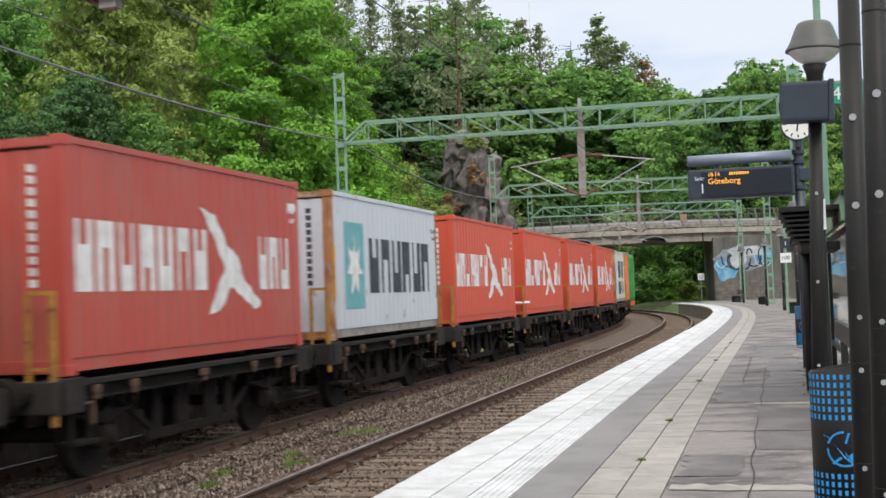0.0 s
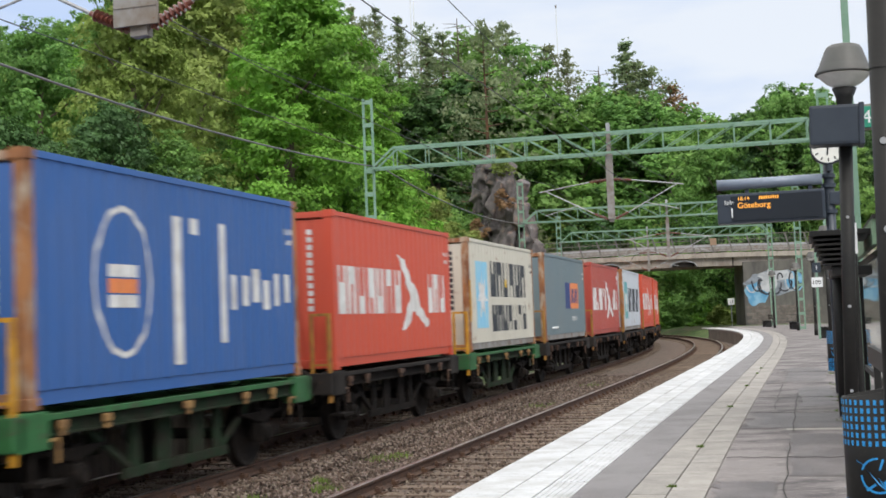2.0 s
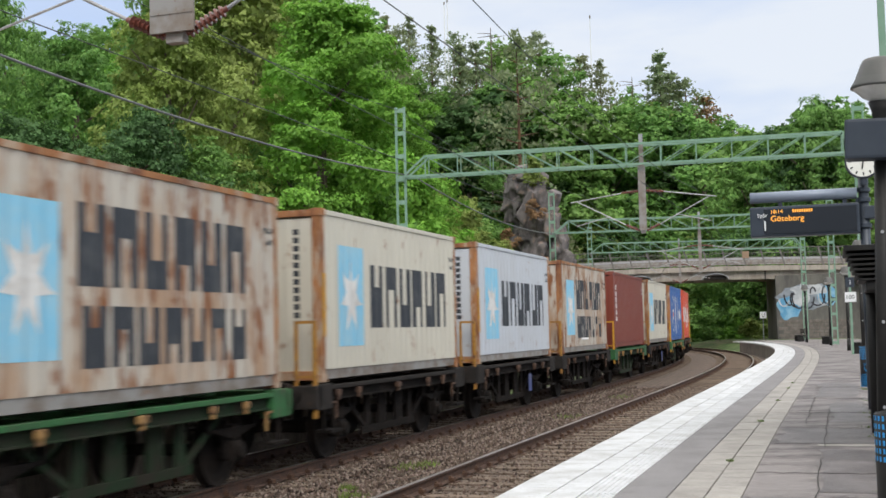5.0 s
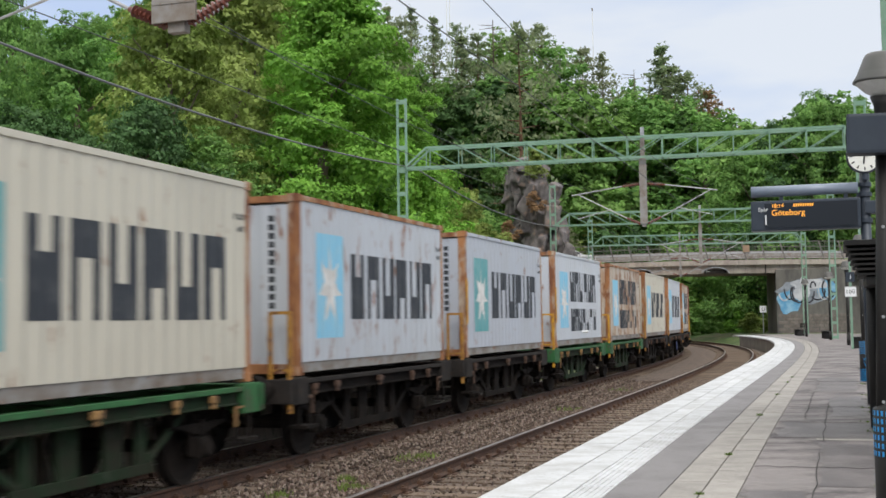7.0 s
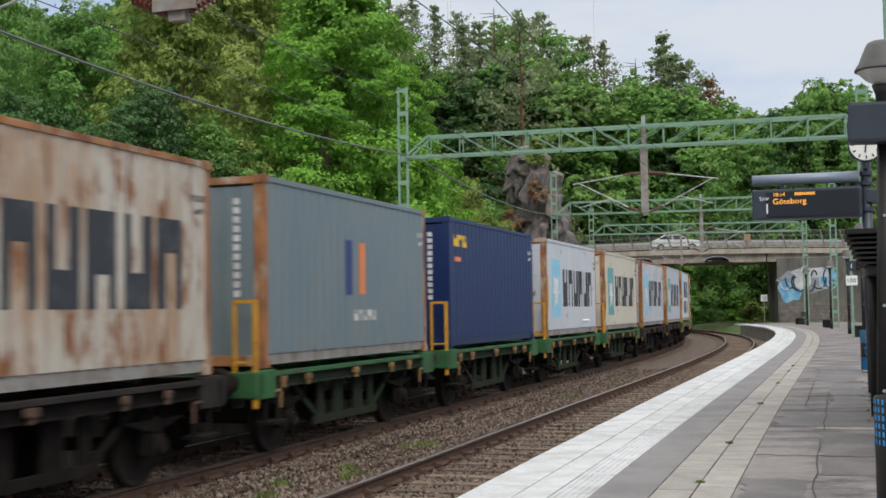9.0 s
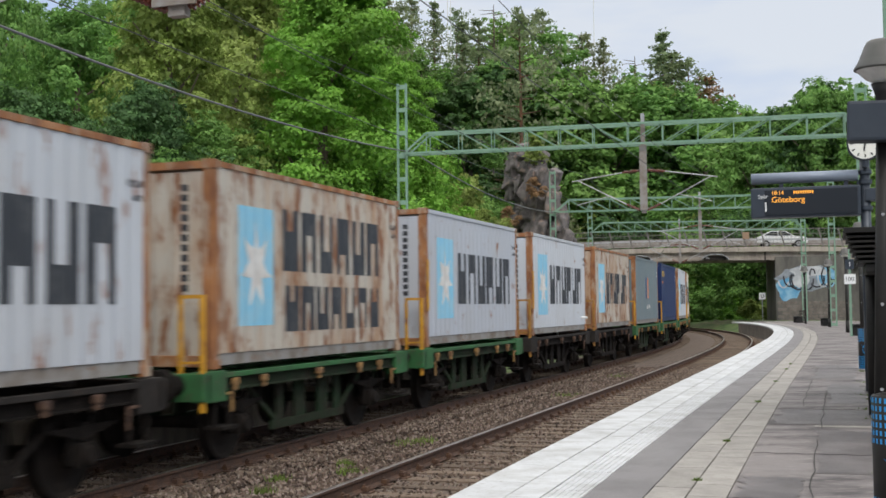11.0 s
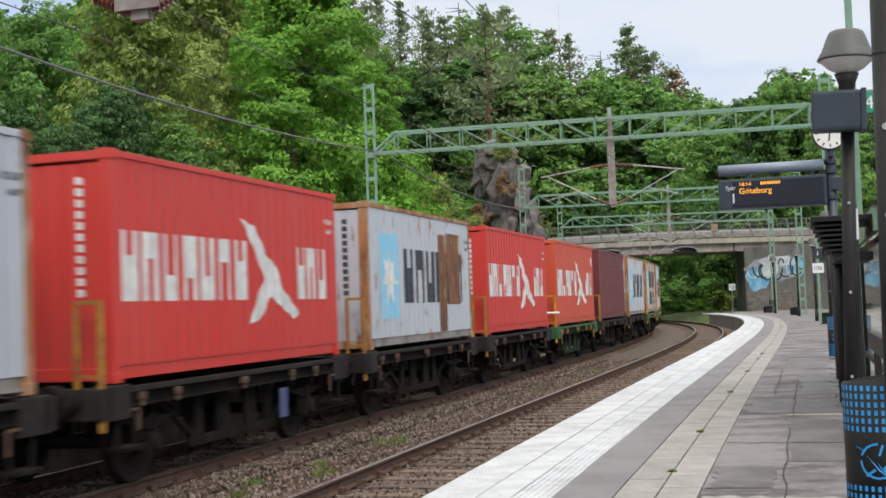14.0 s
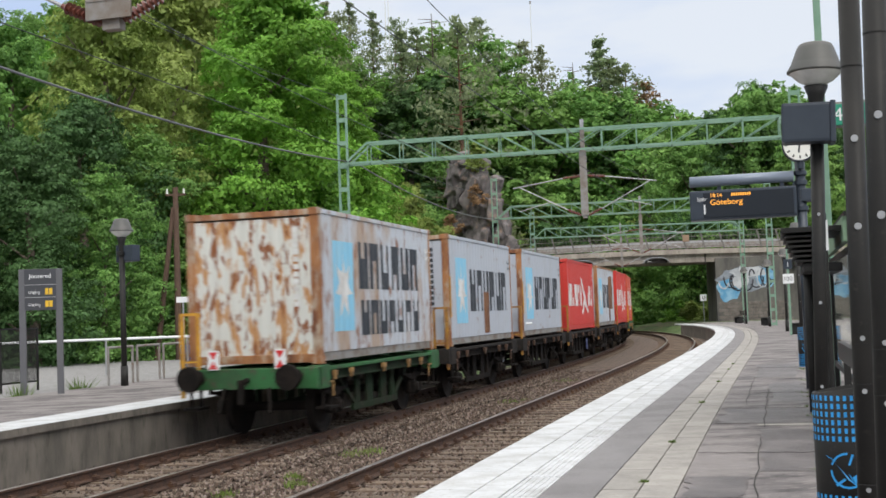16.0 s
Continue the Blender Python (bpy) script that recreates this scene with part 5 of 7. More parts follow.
def platform_patches():
    damp = mat("damp_asphalt", (0.088, 0.076, 0.078), 0.5, 0, (0.17, 0.15, 0.15), 1.6, 0.45, 0.66, (0.12, 0.105, 0.105), 40, 0.5, 0.7, bump=0.4, bump_scale=100, coords="World")
    pale = mat("pale_concrete_strip", (0.36, 0.34, 0.31), 0.85, 0, (0.25, 0.235, 0.215), 3, bump=0.3, coords="World")
    crack = mat("asphalt_crack", (0.045, 0.042, 0.04), 0.95)
    rng = random.Random(12)
    for s, o0, o1, w, m, label in ((-4.35, 7.72, 8.82, 0.22, pale, "pale concrete strip across the platform"), (1.25, 8.2, 8.85, 0.15, pale, "pale concrete strip in the asphalt")):
        bm = bm_new()
        n = 12
        lo = [bm.verts.new(on(s - w / 2 + rng.uniform(-0.1, 0.1) * w, o0 + (o1 - o0) * i / n, 0.0075)) for i in range(n + 1)]
        hi = [bm.verts.new(on(s + w / 2 + rng.uniform(-0.25, 0.25) * w, o0 + (o1 - o0) * i / n, 0.0075)) for i in range(n + 1)]
        for i in range(n):
            bm.faces.new((lo[i], lo[i + 1], hi[i + 1], hi[i]))
        tagged(part("pavement_patch", bm, m), label, "pavement", kind="structure")
    for s0, s1, o0, o1 in ((1.5, 3.3, 7.76, 8.8), (-2.5, 0.8, 8.26, 8.8), (4.4, 8.6, 8.3, 8.8), (-3.9, -2.8, 7.74, 8.16), (10.0, 15.0, 8.0, 8.75)):
        n = 22
        lo = [(s0 + (s1 - s0) * i / n, o0 + 0.09 * noise.noise((i * 0.31 + s0, 0.4, 0))) for i in range(n + 1)]
        hi = [(s0 + (s1 - s0) * i / n, o1 + 0.07 * noise.noise((i * 0.37 + s1, 2.4, 0))) for i in range(n + 1)]
        bm = bm_new()
        va = [bm.verts.new(on(a + 0.1 * noise.noise((b * 9, a, 1)), b, 0.0062)) for a, b in lo]
        vb = [bm.verts.new(on(a + 0.1 * noise.noise((b * 9, a, 5)), b, 0.0062)) for a, b in hi]
        for i in range(n):
            bm.faces.new((va[i], vb[i], vb[i + 1], va[i + 1]))
        tagged(part("pavement_patch", bm, damp), "dark damp patch of older asphalt", "pavement", kind="structure")
    for s in (-1.3, 3.4, 6.1, 9.4, 13.2):
        bm = bm_new()
        pts = [on(s + 0.03 * math.sin(3.0 * i + s) + rng.uniform(-0.015, 0.015), O_PAVE + 0.02 + 0.11 * i, 0.0095) for i in range(11)]
        for p, q in zip(pts, pts[1:]):
            bar(bm, p, q, 0.012, 0.003)
        tagged(part("pavement_crack", bm, crack), "dark crack across the platform asphalt", "pavement", kind="structure")
    for k in range(3):
        o, s, bm = (8.24, 8.27, 8.0)[k], (-6.0, 1.0, 4.0)[k], bm_new()
        pts = [on(s + 0.45 * i, o + 0.012 * math.sin(1.7 * i + k) + rng.uniform(-0.008, 0.008), 0.0095) for i in range(14)]
        for p, q in zip(pts, pts[1:]):
            bar(bm, p, q, 0.009, 0.003)
        tagged(part("pavement_crack", bm, crack), "long dark crack in the platform asphalt", "pavement", kind="structure")

platform_patches()


# ---- things on the near platform ----
def station_lamp(m, speaker=True, group="platform lamps"):
    lamp = thing("platform_lamp", "dark post lamp with a grey bell-shaped hood" + (" and loudspeaker" if speaker else ""), "lamp", m, group)
    bm = cyl(bm_new(), (0, 0, 0), (0, 0, 3.2), 0.065, seg=20)
    cyl(bm, (0, 0, 0), (0, 0, 0.5), 0.085, seg=20)
    lathe(bm, [(0.064, 3.0), (0.066, 3.25), (0.08, 3.36), (0.115, 3.45), (0.0, 3.47)], 20)
    post = part("post", bm, BLACK_STEEL, lamp, smooth=True)
    bm = bm_new()
    for z in (0.55, 1.35, 2.2):
        cyl(bm, (0, -0.064, z), (0, -0.074, z), 0.016, seg=10)
    part("bolt", bm, GALV, post)
    bm = lathe(bm_new(), [(0.0, 3.87), (0.13, 3.868), (0.155, 3.855), (0.175, 3.82), (0.225, 3.685), (0.23, 3.67), (0.27, 3.60), (0.272, 3.585), (0.255, 3.58), (0.0, 3.59)], 32)
    part("hood", bm, LAMP_GREY, lamp, "grey bell hood", smooth=True)
    bm = lathe(bm_new(), [(0.248, 3.578), (0.165, 3.50), (0.11, 3.47), (0.08, 3.45)], 32)
    part("diffuser", bm, OPAL, lamp, "milky diffuser ring", smooth=True)
    if speaker:
        bm = bm_new()
        box(bm, -0.10, -0.12, 3.07, 0.46, 0.26, 0.38, 0.03)
        sp = part("loudspeaker", bm, DARK_BLUE, lamp, "blue-black loudspeaker box")
        bm = box(bm_new(), 0.14, -0.12, 3.07, 0.05, 0.29, 0.40, 0.012)
        part("speaker_rim", bm, DARK_BLUE, sp)
        part("clamp", box(bm_new(), 0.0, 0.0, 3.07, 0.17, 0.17, 0.1, 0.01), BLACK_STEEL, lamp)
    return lamp


def litter_bin(m, label):
    b = thing("litter_bin", label, "litter bin", m, "platform litter bins")
    r = 0.19
    bm = lathe(bm_new(), [(0.0, 0.03), (r, 0.03), (r, 0.86), (r - 0.012, 0.86), (r - 0.012, 0.55), (0.0, 0.5)], 36)
    for v in bm.verts:
        if v.co.z > 0.8:
            v.co.z += 0.16 * v.co.x
    part("drum", bm, BLACK_STEEL, b, smooth=True)

    def patch(bm, a, z, w, h):
        n = 4 if w > 0.05 else 1
        for i in range(n):
            a0, a1 = a - w / 2 / r + w / r * i / n, a - w / 2 / r + w / r * (i + 1) / n
            q = [((r + 0.002) * math.sin(t), -(r + 0.002) * math.cos(t), zz) for t, zz in ((a0, z - h / 2), (a1, z - h / 2), (a1, z + h / 2), (a0, z + h / 2))]
            bm.faces.new([bm.verts.new(p) for p in q])
    bm = bm_new()
    for z0 in (0.68, 0.16):
        for i in range(-9, 10):
            for k in range(6):
                if abs(i) < 8 or k % 2 == 0:
                    patch(bm, i * 0.185, z0 - 0.11 + 0.044 * k + (0.02 if z0 > 0.5 else 0), 0.017, 0.028)
    for i in (-9, -8, 8, 9):
        for k in range(7):
            patch(bm, i * 0.185, 0.30 + 0.044 * k, 0.014, 0.03)
    part("blue_perforation", bm, BIN_BLUE, b, "blue dotted liner pattern")
    bm = bm_new()
    for k in range(20):
        if k in (3, 4, 9):
            continue
        a0 = 2 * math.pi * k / 20
        a1 = 2 * math.pi * (k + 1) / 20
        pts = []
        for t, rad in ((a0, 0.098), (a1, 0.098), (a1, 0.086), (a0, 0.086)):
            x, z = rad * math.cos(t), 0.42 + rad * math.sin(t)
            al = x / r
            pts.append(((r + 0.003) * math.sin(al), -(r + 0.003) * math.cos(al), z))
        bm.faces.new([bm.verts.new(p) for p in pts])
    for poly in (((-0.125, 0.50), (-0.085, 0.485), (0.015, 0.39), (0.035, 0.34), (0.0, 0.37), (-0.05, 0.44)), ((0.035, 0.34), (0.125, 0.44), (0.07, 0.42), (0.02, 0.385)), ((0.0, 0.45), (0.02, 0.51), (0.032, 0.505), (0.012, 0.45)), ((-0.02, 0.38), (-0.07, 0.345), (-0.062, 0.333), (-0.012, 0.37))):
        bm.faces.new([bm.verts.new(((r + 0.004) * math.sin(x / r), -(r + 0.004) * math.cos(x / r), z)) for x, z in poly])
    bmesh.ops.triangulate(bm, faces=bm.faces)
    part("blue_emblem", bm, BIN_BLUE, b, "blue ring emblem")
    return b


def steel_post(m, height, label):
    p = thing("canopy_post", label, "post", m, "canopy posts")
    bm = cyl(bm_new(), (0, 0, 0), (0, 0, height), 0.050, seg=24)
    part("tube", bm, BLACK_STEEL, p, smooth=True)
    for z in (0.46, 0.93, 1.12, 2.45):
        part("sleeve_joint", cyl(bm_new(), (0, 0, z), (0, 0, z + 0.006), 0.0515, seg=24), BLACK_STEEL, p)
    for z in (0.44, 0.9, 1.15, 1.68, 2.1):
        bm = cyl(bm_new(), (0, -0.046, z), (0, -0.056, z), 0.012 if z < 1.6 else 0.017, seg=12)
        part("bolt", bm, GALV, p)
    part("cap", cyl(bm_new(), (0, 0, height), (0, 0, height + 0.05), 0.06, seg=20), BLACK_STEEL, p)
    return p


station_lamp(Matrix.Translation((-0.07, 0, 0)) @ place(-0.3, 8.89, -0.03) @ pose(0, 0, 0, 0, 1.9, 0))
for s_ in (27.0, 45.0, 58.0, 70.0):
    station_lamp(place(s_, 9.1), speaker=False)
litter_bin(Matrix.Translation((2.095, 6.69, -0.01)) @ pose(0, 0, 0, 0, 0, -22), "charcoal steel drum litter bin with blue dots")
litter_bin(Matrix.Translation((6.85, 24.22, 0)) @ pose(0, 0, 0, 0, 0, -22), "charcoal steel drum litter bin with blue dots")
steel_post(Matrix.Translation((1.85, 5.69, 0)) @ pose(0, 0, 0, 0, 0.9, 0) @ pose(0, 0, 0, 0, 0, -17), 2.84, "charcoal tubular steel canopy post with joint rings")
steel_post(Matrix.Translation((1.70, 4.99, 0)) @ pose(0, 0, 0, 0, 1.5, 0) @ pose(0, 0, 0, 0, 0, -17), 3.4, "tall charcoal tubular steel canopy post")


def departure_display():
    d = thing("departure_display", "dark blue platform departure display showing amber text", "display", Matrix.Translation((4.345, 18.5, 0)) @ pose(0, 0, 0, 0, 0, -13.5))
    part("housing", box(bm_new(), 0.0, 0.1, 2.90, 1.62, 0.24, 0.47, 0.03), DISPLAY_CASE, d)
    part("screen", box(bm_new(), 0.08, -0.03, 2.90, 1.36, 0.02, 0.38), SCREEN, d)
    hood = lathe(bm_new(), [(0.0, -0.8), (0.085, -0.8), (0.085, 0.78), (0.0, 0.78)], 20, pose(0.0, 0.06, 3.285, 0, 90, 0))
    part("hood", hood, DISPLAY_HOOD, d, "rounded blue-grey hood", smooth=True)
    for x in (-0.35, 0.6):
        part("bracket", box(bm_new(), x, 0.1, 3.17, 0.06, 0.1, 0.14), DISPLAY_CASE, d)
    words("platform_word", "Spår", 0.085, WHITE_PRINT, d, Matrix.Translation((-0.70, -0.045, 2.97)))
    words("platform_number", "1", 0.22, WHITE_PRINT, d, Matrix.Translation((-0.64, -0.045, 2.76)))
    words("time_text", "18:14", 0.085, LED, d, Matrix.Translation((-0.50, -0.045, 3.02)))
    bm = bm_new()
    for k in range(9):
        box(bm, -0.16 + 0.034 * k, -0.045, 3.05, 0.02, 0.006, 0.045)
    part("text_bars", bm, LED, d, "amber text bars")
    words("destination_text", "Göteborg", 0.125, LED, d, Matrix.Translation((-0.50, -0.045, 2.90)))
    bm = cyl(bm_new(), (0.88, 0.12, 0), (0.88, 0.12, 3.5), 0.075, seg=20)
    post = part("post", bm, DISPLAY_CASE, d, smooth=True)
    bm = bm_new()
    for z in (2.75, 3.15, 3.3):
        cyl(bm, (0.88, 0.12, z), (0.88, 0.12, z + 0.06), 0.1, seg=20)
        bar(bm, (0.76, 0.12, z + 0.03), (0.88, 0.12, z + 0.03), 0.08, 0.06)
    part("collar", bm, DISPLAY_CASE, post)
    part("sign_box", box(bm_new(), 1.0, 0.12, 2.98, 0.26, 0.2, 0.2, 0.02), DISPLAY_CASE, post)
    c = thing("station_clock", "round white station clock on the display post", "clock", Matrix.Translation((5.2, 18.27, 3.75)) @ pose(0, 0, 0, 0, 0, -13.5))
    rim = lathe(bm_new(), [(0.0, -0.07), (0.25, -0.07), (0.262, -0.055), (0.262, 0.055), (0.25, 0.07), (0.238, 0.06)], 40, pose(0, 0, 0, 90, 0, 0))
    part("rim", rim, DARK_BLUE, c, smooth=False)
    part("face", lathe(bm_new(), [(0.0, 0.058), (0.24, 0.058)], 40, pose(0, 0, 0, 90, 0, 0)), CLOCK_FACE, c)
    for k in range(12):
        a = math.pi * k / 6
        bm = bar(bm_new(), (0.17 * math.sin(a), -0.062, 0.17 * math.cos(a)), (0.215 * math.sin(a), -0.062, 0.215 * math.cos(a)), 0.02, 0.004, up=(0, 1, 0))
        part("hour_mark", bm, BLACK_PRINT, c)
    for name, a, ln, w in (("hour_hand", radians(187), 0.12, 0.022), ("minute_hand", radians(84), 0.17, 0.016)):
        part(name, bar(bm_new(), (0, -0.067, 0), (ln * math.sin(a), -0.067, ln * math.cos(a)), w, 0.004, up=(0, 1, 0)), BLACK_PRINT, c)
    part("neck", cyl(bm_new(), (0, 0, -0.36), (0, 0, -0.25), 0.05, seg=14), DARK_BLUE, c)


departure_display()


def shelter():
    sh = thing("platform_shelter", "glazed platform shelter with green fascia and dark frame", "shelter", place(1.0, 9.25))
    part("fascia", box(bm_new(), 1.3, 0.03, 2.10, 2.6, 0.06, 0.27, 0.01), FASCIA_GREEN, sh, "dull green fascia board")
    part("roof", box(bm_new(), 1.3, 2.6, 2.26, 2.7, 5.2, 0.05), BLACK_STEEL, sh)
    part("side_fascia", box(bm_new(), -0.03, 2.6, 2.10, 0.06, 5.1, 0.27), FASCIA_GREEN, sh)
    for x in (0.03, 1.3, 2.55):
        for y in (0.06, 5.1):
            part("frame_post", box(bm_new(), x, y, 0.98, 0.06, 0.06, 1.96), BLACK_STEEL, sh)
    for z in (0.42, 1.9):
        part("frame_rail", box(bm_new(), 1.3, 0.06, z, 2.5, 0.05, 0.07), BLACK_STEEL, sh)
        part("frame_rail", box(bm_new(), 0.03, 2.6, z, 0.05, 5.0, 0.07), BLACK_STEEL, sh)
    for x in (0.66, 1.93):
        pane = part("pane", box(bm_new(), x, 0.06, 1.16, 1.2, 0.012, 1.42), GLASS, sh)
        pane.visible_shadow = False
        bm = bm_new()
        for dx, z, r in ((-0.42, 1.52, 0.085), (-0.3, 1.42, 0.06), (-0.44, 0.74, 0.055), (0.05, 1.5, 0.08), (0.3, 1.35, 0.05), (0.2, 0.8, 0.06), (-0.1, 1.1, 0.04)):
            cyl(bm, (x + dx, 0.05, z), (x + dx, 0.053, z), r, seg=20)
        part("dot_decals", bm, WHITE_PRINT, pane, "white round decals")
    pane = part("pane", box(bm_new(), 0.03, 2.6, 1.16, 0.012, 5.0, 1.42), GLASS, sh)
    pane.visible_shadow = False
    part("bench_seat", box(bm_new(), 1.5, 2.6, 0.46, 0.45, 4.0, 0.05, 0.01), BLACK_STEEL, sh)
    part("back_wall", box(bm_new(), 2.6, 2.6, 1.0, 0.04, 5.1, 1.9), BLACK_STEEL, sh)
    cn = thing("slatted_canopy", "dark steel canopy with slatted underside on a post", "canopy", place(1.6, 8.84, -0.12))
    part("canopy_edge", box(bm_new(), 0.1, 0.6, 2.25, 0.78, 1.7, 0.06, 0.01), BLACK_STEEL, cn)
    for k in range(6):
        part("slat", box(bm_new(), -0.02, 0.6, 2.18 - 0.055 * k, 0.48 - 0.045 * k, 1.6, 0.022), BLACK_STEEL, cn)
    part("lower_box", box(bm_new(), 0.14, 0.6, 1.83, 0.42, 1.5, 0.1, 0.02), BLACK_STEEL, cn)
    part("column", cyl(bm_new(), (0.1, 0.2, 0), (0.1, 0.2, 2.2), 0.07, seg=20), BLACK_STEEL, cn, smooth=True)
    part("column", cyl(bm_new(), (0.02, 1.2, 0), (0.02, 1.2, 2.2), 0.07, seg=20), BLACK_STEEL, cn, smooth=True)
    ln = thing("leaning_rail", "dark flat steel leaning rail between posts", "rail", place(-3.1, 8.92))
    part("board", box(bm_new(), 0, -1.2, 0.95, 0.05, 3.4, 0.13, 0.01), BLACK_STEEL, ln)
    part("stay", bar(bm_new(), (0.02, -1.0, 0.9), (0.3, -2.3, 0.78), 0.03, 0.05), BLACK_STEEL, ln)
    for y in (0.4, -2.8):
        part("leg", box(bm_new(), 0.03, y, 0.47, 0.05, 0.06, 0.95), BLACK_STEEL, ln)
    bm = box(bm_new(), 0, -0.07, 1.98, 0.07, 0.01, 0.3)
    st = thing("notice_sticker_post", "slim post with a white notice strip", "post", place(0.0, 8.95))
    part("strip", bm, WHITE_PRINT, st)
    part("stem", cyl(bm_new(), (0, 0, 0), (0, 0, 2.2), 0.03, seg=12), BLACK_STEEL, st)


shelter()


def green_post(m, height, label, w=0.11):
    p = thing("signal_post", label, "post", m)
    part("stem", box(bm_new(), 0, 0, height / 2, w, w, height, 0.01), GREEN_STEEL, p)
    return p


p = green_post(place(7.7, 9.32), 9.5, "slim green steel post with a green number board")
board = part("number_board", box(bm_new(), 0.36, -0.1, 4.30, 0.6, 0.05, 0.34, 0.01), SIGN_GREEN, p, "green number board")
part("board_frame", box(bm_new(), 0.36, -0.07, 4.30, 0.68, 0.04, 0.42, 0.01), GALV_OLD, board)
words("number_text", "44", 0.3, WHITE_PRINT, board, Matrix.Translation((0.16, -0.13, 4.2)))
p = green_post(place(38.5, 9.0), 4.2, "green post with white number plates", 0.09)
plate = part("number_plate", box(bm_new(), 0, -0.07, 2.32, 0.44, 0.02, 0.4), WHITE_PRINT, p, "white number plate")
words("number_text", "100", 0.24, BLACK_PRINT, plate, Matrix.Translation((-0.2, -0.085, 2.24)))
plate = part("track_plate", box(bm_new(), 0, -0.07, 2.92, 0.34, 0.03, 0.4), DARK_BLUE, p, "dark track number plate")
words("number_text", "1", 0.26, WHITE_PRINT, plate, Matrix.Translation((-0.06, -0.09, 2.83)))
p = thing("marker_sign", "small white square marker sign on a thin post", "sign", place(91.0, 10.9, -0.4))
part("plate", box(bm_new(), 0, -0.04, 2.45, 0.58, 0.03, 0.58, 0.01), WHITE_PRINT, p)
part("stem", cyl(bm_new(), (0, 0, 0), (0, 0, 2.3), 0.04, seg=10), GALV, p)
words("letter_text", "U", 0.42, BLACK_PRINT, p, Matrix.Translation((-0.14, -0.06, 2.3)))


def bench(m):
    b = thing("platform_bench", "dark steel and wood platform bench", "bench", m, "platform benches")
    for k in range(3):
        part("seat_slat", box(bm_new(), -0.15 + 0.15 * k, 0, 0.45, 0.12, 1.6, 0.04, 0.01), BLACK_STEEL, b)
    for k in range(2):
        part("back_slat", box(bm_new(), 0.25, 0, 0.65 + 0.16 * k, 0.04, 1.6, 0.11, 0.01), BLACK_STEEL, b)
    for y in (-0.65, 0.65):
        part("leg", box(bm_new(), 0.02, y, 0.21, 0.42, 0.06, 0.42, 0.01), BLACK_STEEL, b)
        part("back_stay", box(bm_new(), 0.28, y, 0.45, 0.04, 0.05, 0.9), BLACK_STEEL, b)


for s_ in (20.0, 40.0, 62.0, 74.0):
    bench(place(s_, 9.25))

# ---- things across the tracks ----
sg = thing("station_sign", "grey two-post station sign with yellow exit squares", "sign", Matrix.Translation((-8.9, 24.57, 0)) @ pose(0, 0, 0, 0, 0, 10))
for x in (-0.37, 0.37):
    part("post", box(bm_new(), x, 0, 1.3, 0.13, 0.09, 2.62, 0.01), mat("sign_grey", (0.11, 0.11, 0.12), 0.5), sg)
part("panel", box(bm_new(), 0, -0.02, 2.18, 0.64, 0.06, 0.86, 0.01), mat("sign_dark_grey", (0.05, 0.052, 0.06), 0.5), sg)
words("name_text", "Jonsered", 0.125, WHITE_PRINT, sg, Matrix.Translation((0, -0.06, 2.42)), "CENTER")
for z in (2.1, 1.84):
    words("exit_text", "Utgång", 0.085, WHITE_PRINT, sg, Matrix.Translation((-0.24, -0.06, z)))
    for x in (0.13, 0.21):
        part("yellow_square", box(bm_new(), x, -0.056, z + 0.04, 0.065, 0.012, 0.13), YELLOW_INK, sg)
    part("divider", box(bm_new(), 0, -0.055, z + 0.18, 0.62, 0.01, 0.012), GALV, sg)
station_lamp(Matrix.Translation((-7.89, 27.0, -0.05)) @ pose(0, 0, 0, 0, 0, 150))
litter_bin(Matrix.Translation((-7.54, 31.64, -0.02)) @ pose(0, 0, 0, 0, 0, 10), "dark steel litter bin with blue dots")


def hoop(m):
    h = thing("bicycle_hoop", "grey tubular steel hoop stand", "bicycle stand", m, "bicycle stands in the yard")
    for x in (-0.6, 0.6):
        part("leg", cyl(bm_new(), (x, 0, 0), (x, 0, 0.9), 0.03, seg=10), GALV_OLD, h)
    part("top_bar", cyl(bm_new(), (-0.61, 0, 0.9), (0.61, 0, 0.9), 0.03, seg=10), GALV_OLD, h)


for k in range(4):
    hoop(Matrix.Translation((-8.23 + 0.29 * k, 27.88 + 1.36 * k, -0.03)) @ pose(0, 0, 0, 0, 0, 79))
fp = thing("mesh_panel", "dark framed wire mesh fence panel", "fence panel", Matrix.Translation((-10.0, 26.72, -0.02)) @ pose(0, 0, 0, 0, 0, 74))
for x in (-0.95, 0.35):
    part("frame_post", box(bm_new(), x, 0, 0.7, 0.04, 0.04, 1.42), BLACK_STEEL, fp)
for z in (0.2, 1.4):
    part("frame_rail", box(bm_new(), -0.3, 0, z, 1.3, 0.04, 0.04), BLACK_STEEL, fp)
bm = bm_new()
for k in range(44):
    bar(bm, (-0.95 + 0.03 * k, 0, 0.2), (-0.95 + 0.03 * k, 0, 1.4), 0.008, 0.008)
part("wire_infill", bm, BLACK_STEEL, fp)
rl = thing("yard_railing", "long white tubular railing round the yard", "railing", Matrix.Translation((-20, 33.0, 0)) @ pose(0, 0, 0, 0, 0, 6))
part("top_tube", cyl(bm_new(), (0, 0, 1.0), (22, 0, 1.0), 0.035, seg=10), WHITE_PRINT, rl)
for k in range(10):
    part("railing_post", cyl(bm_new(), (2.3 * k + 0.4, 0, -0.1), (2.3 * k + 0.4, 0, 1.0), 0.03, seg=8), GALV, rl)
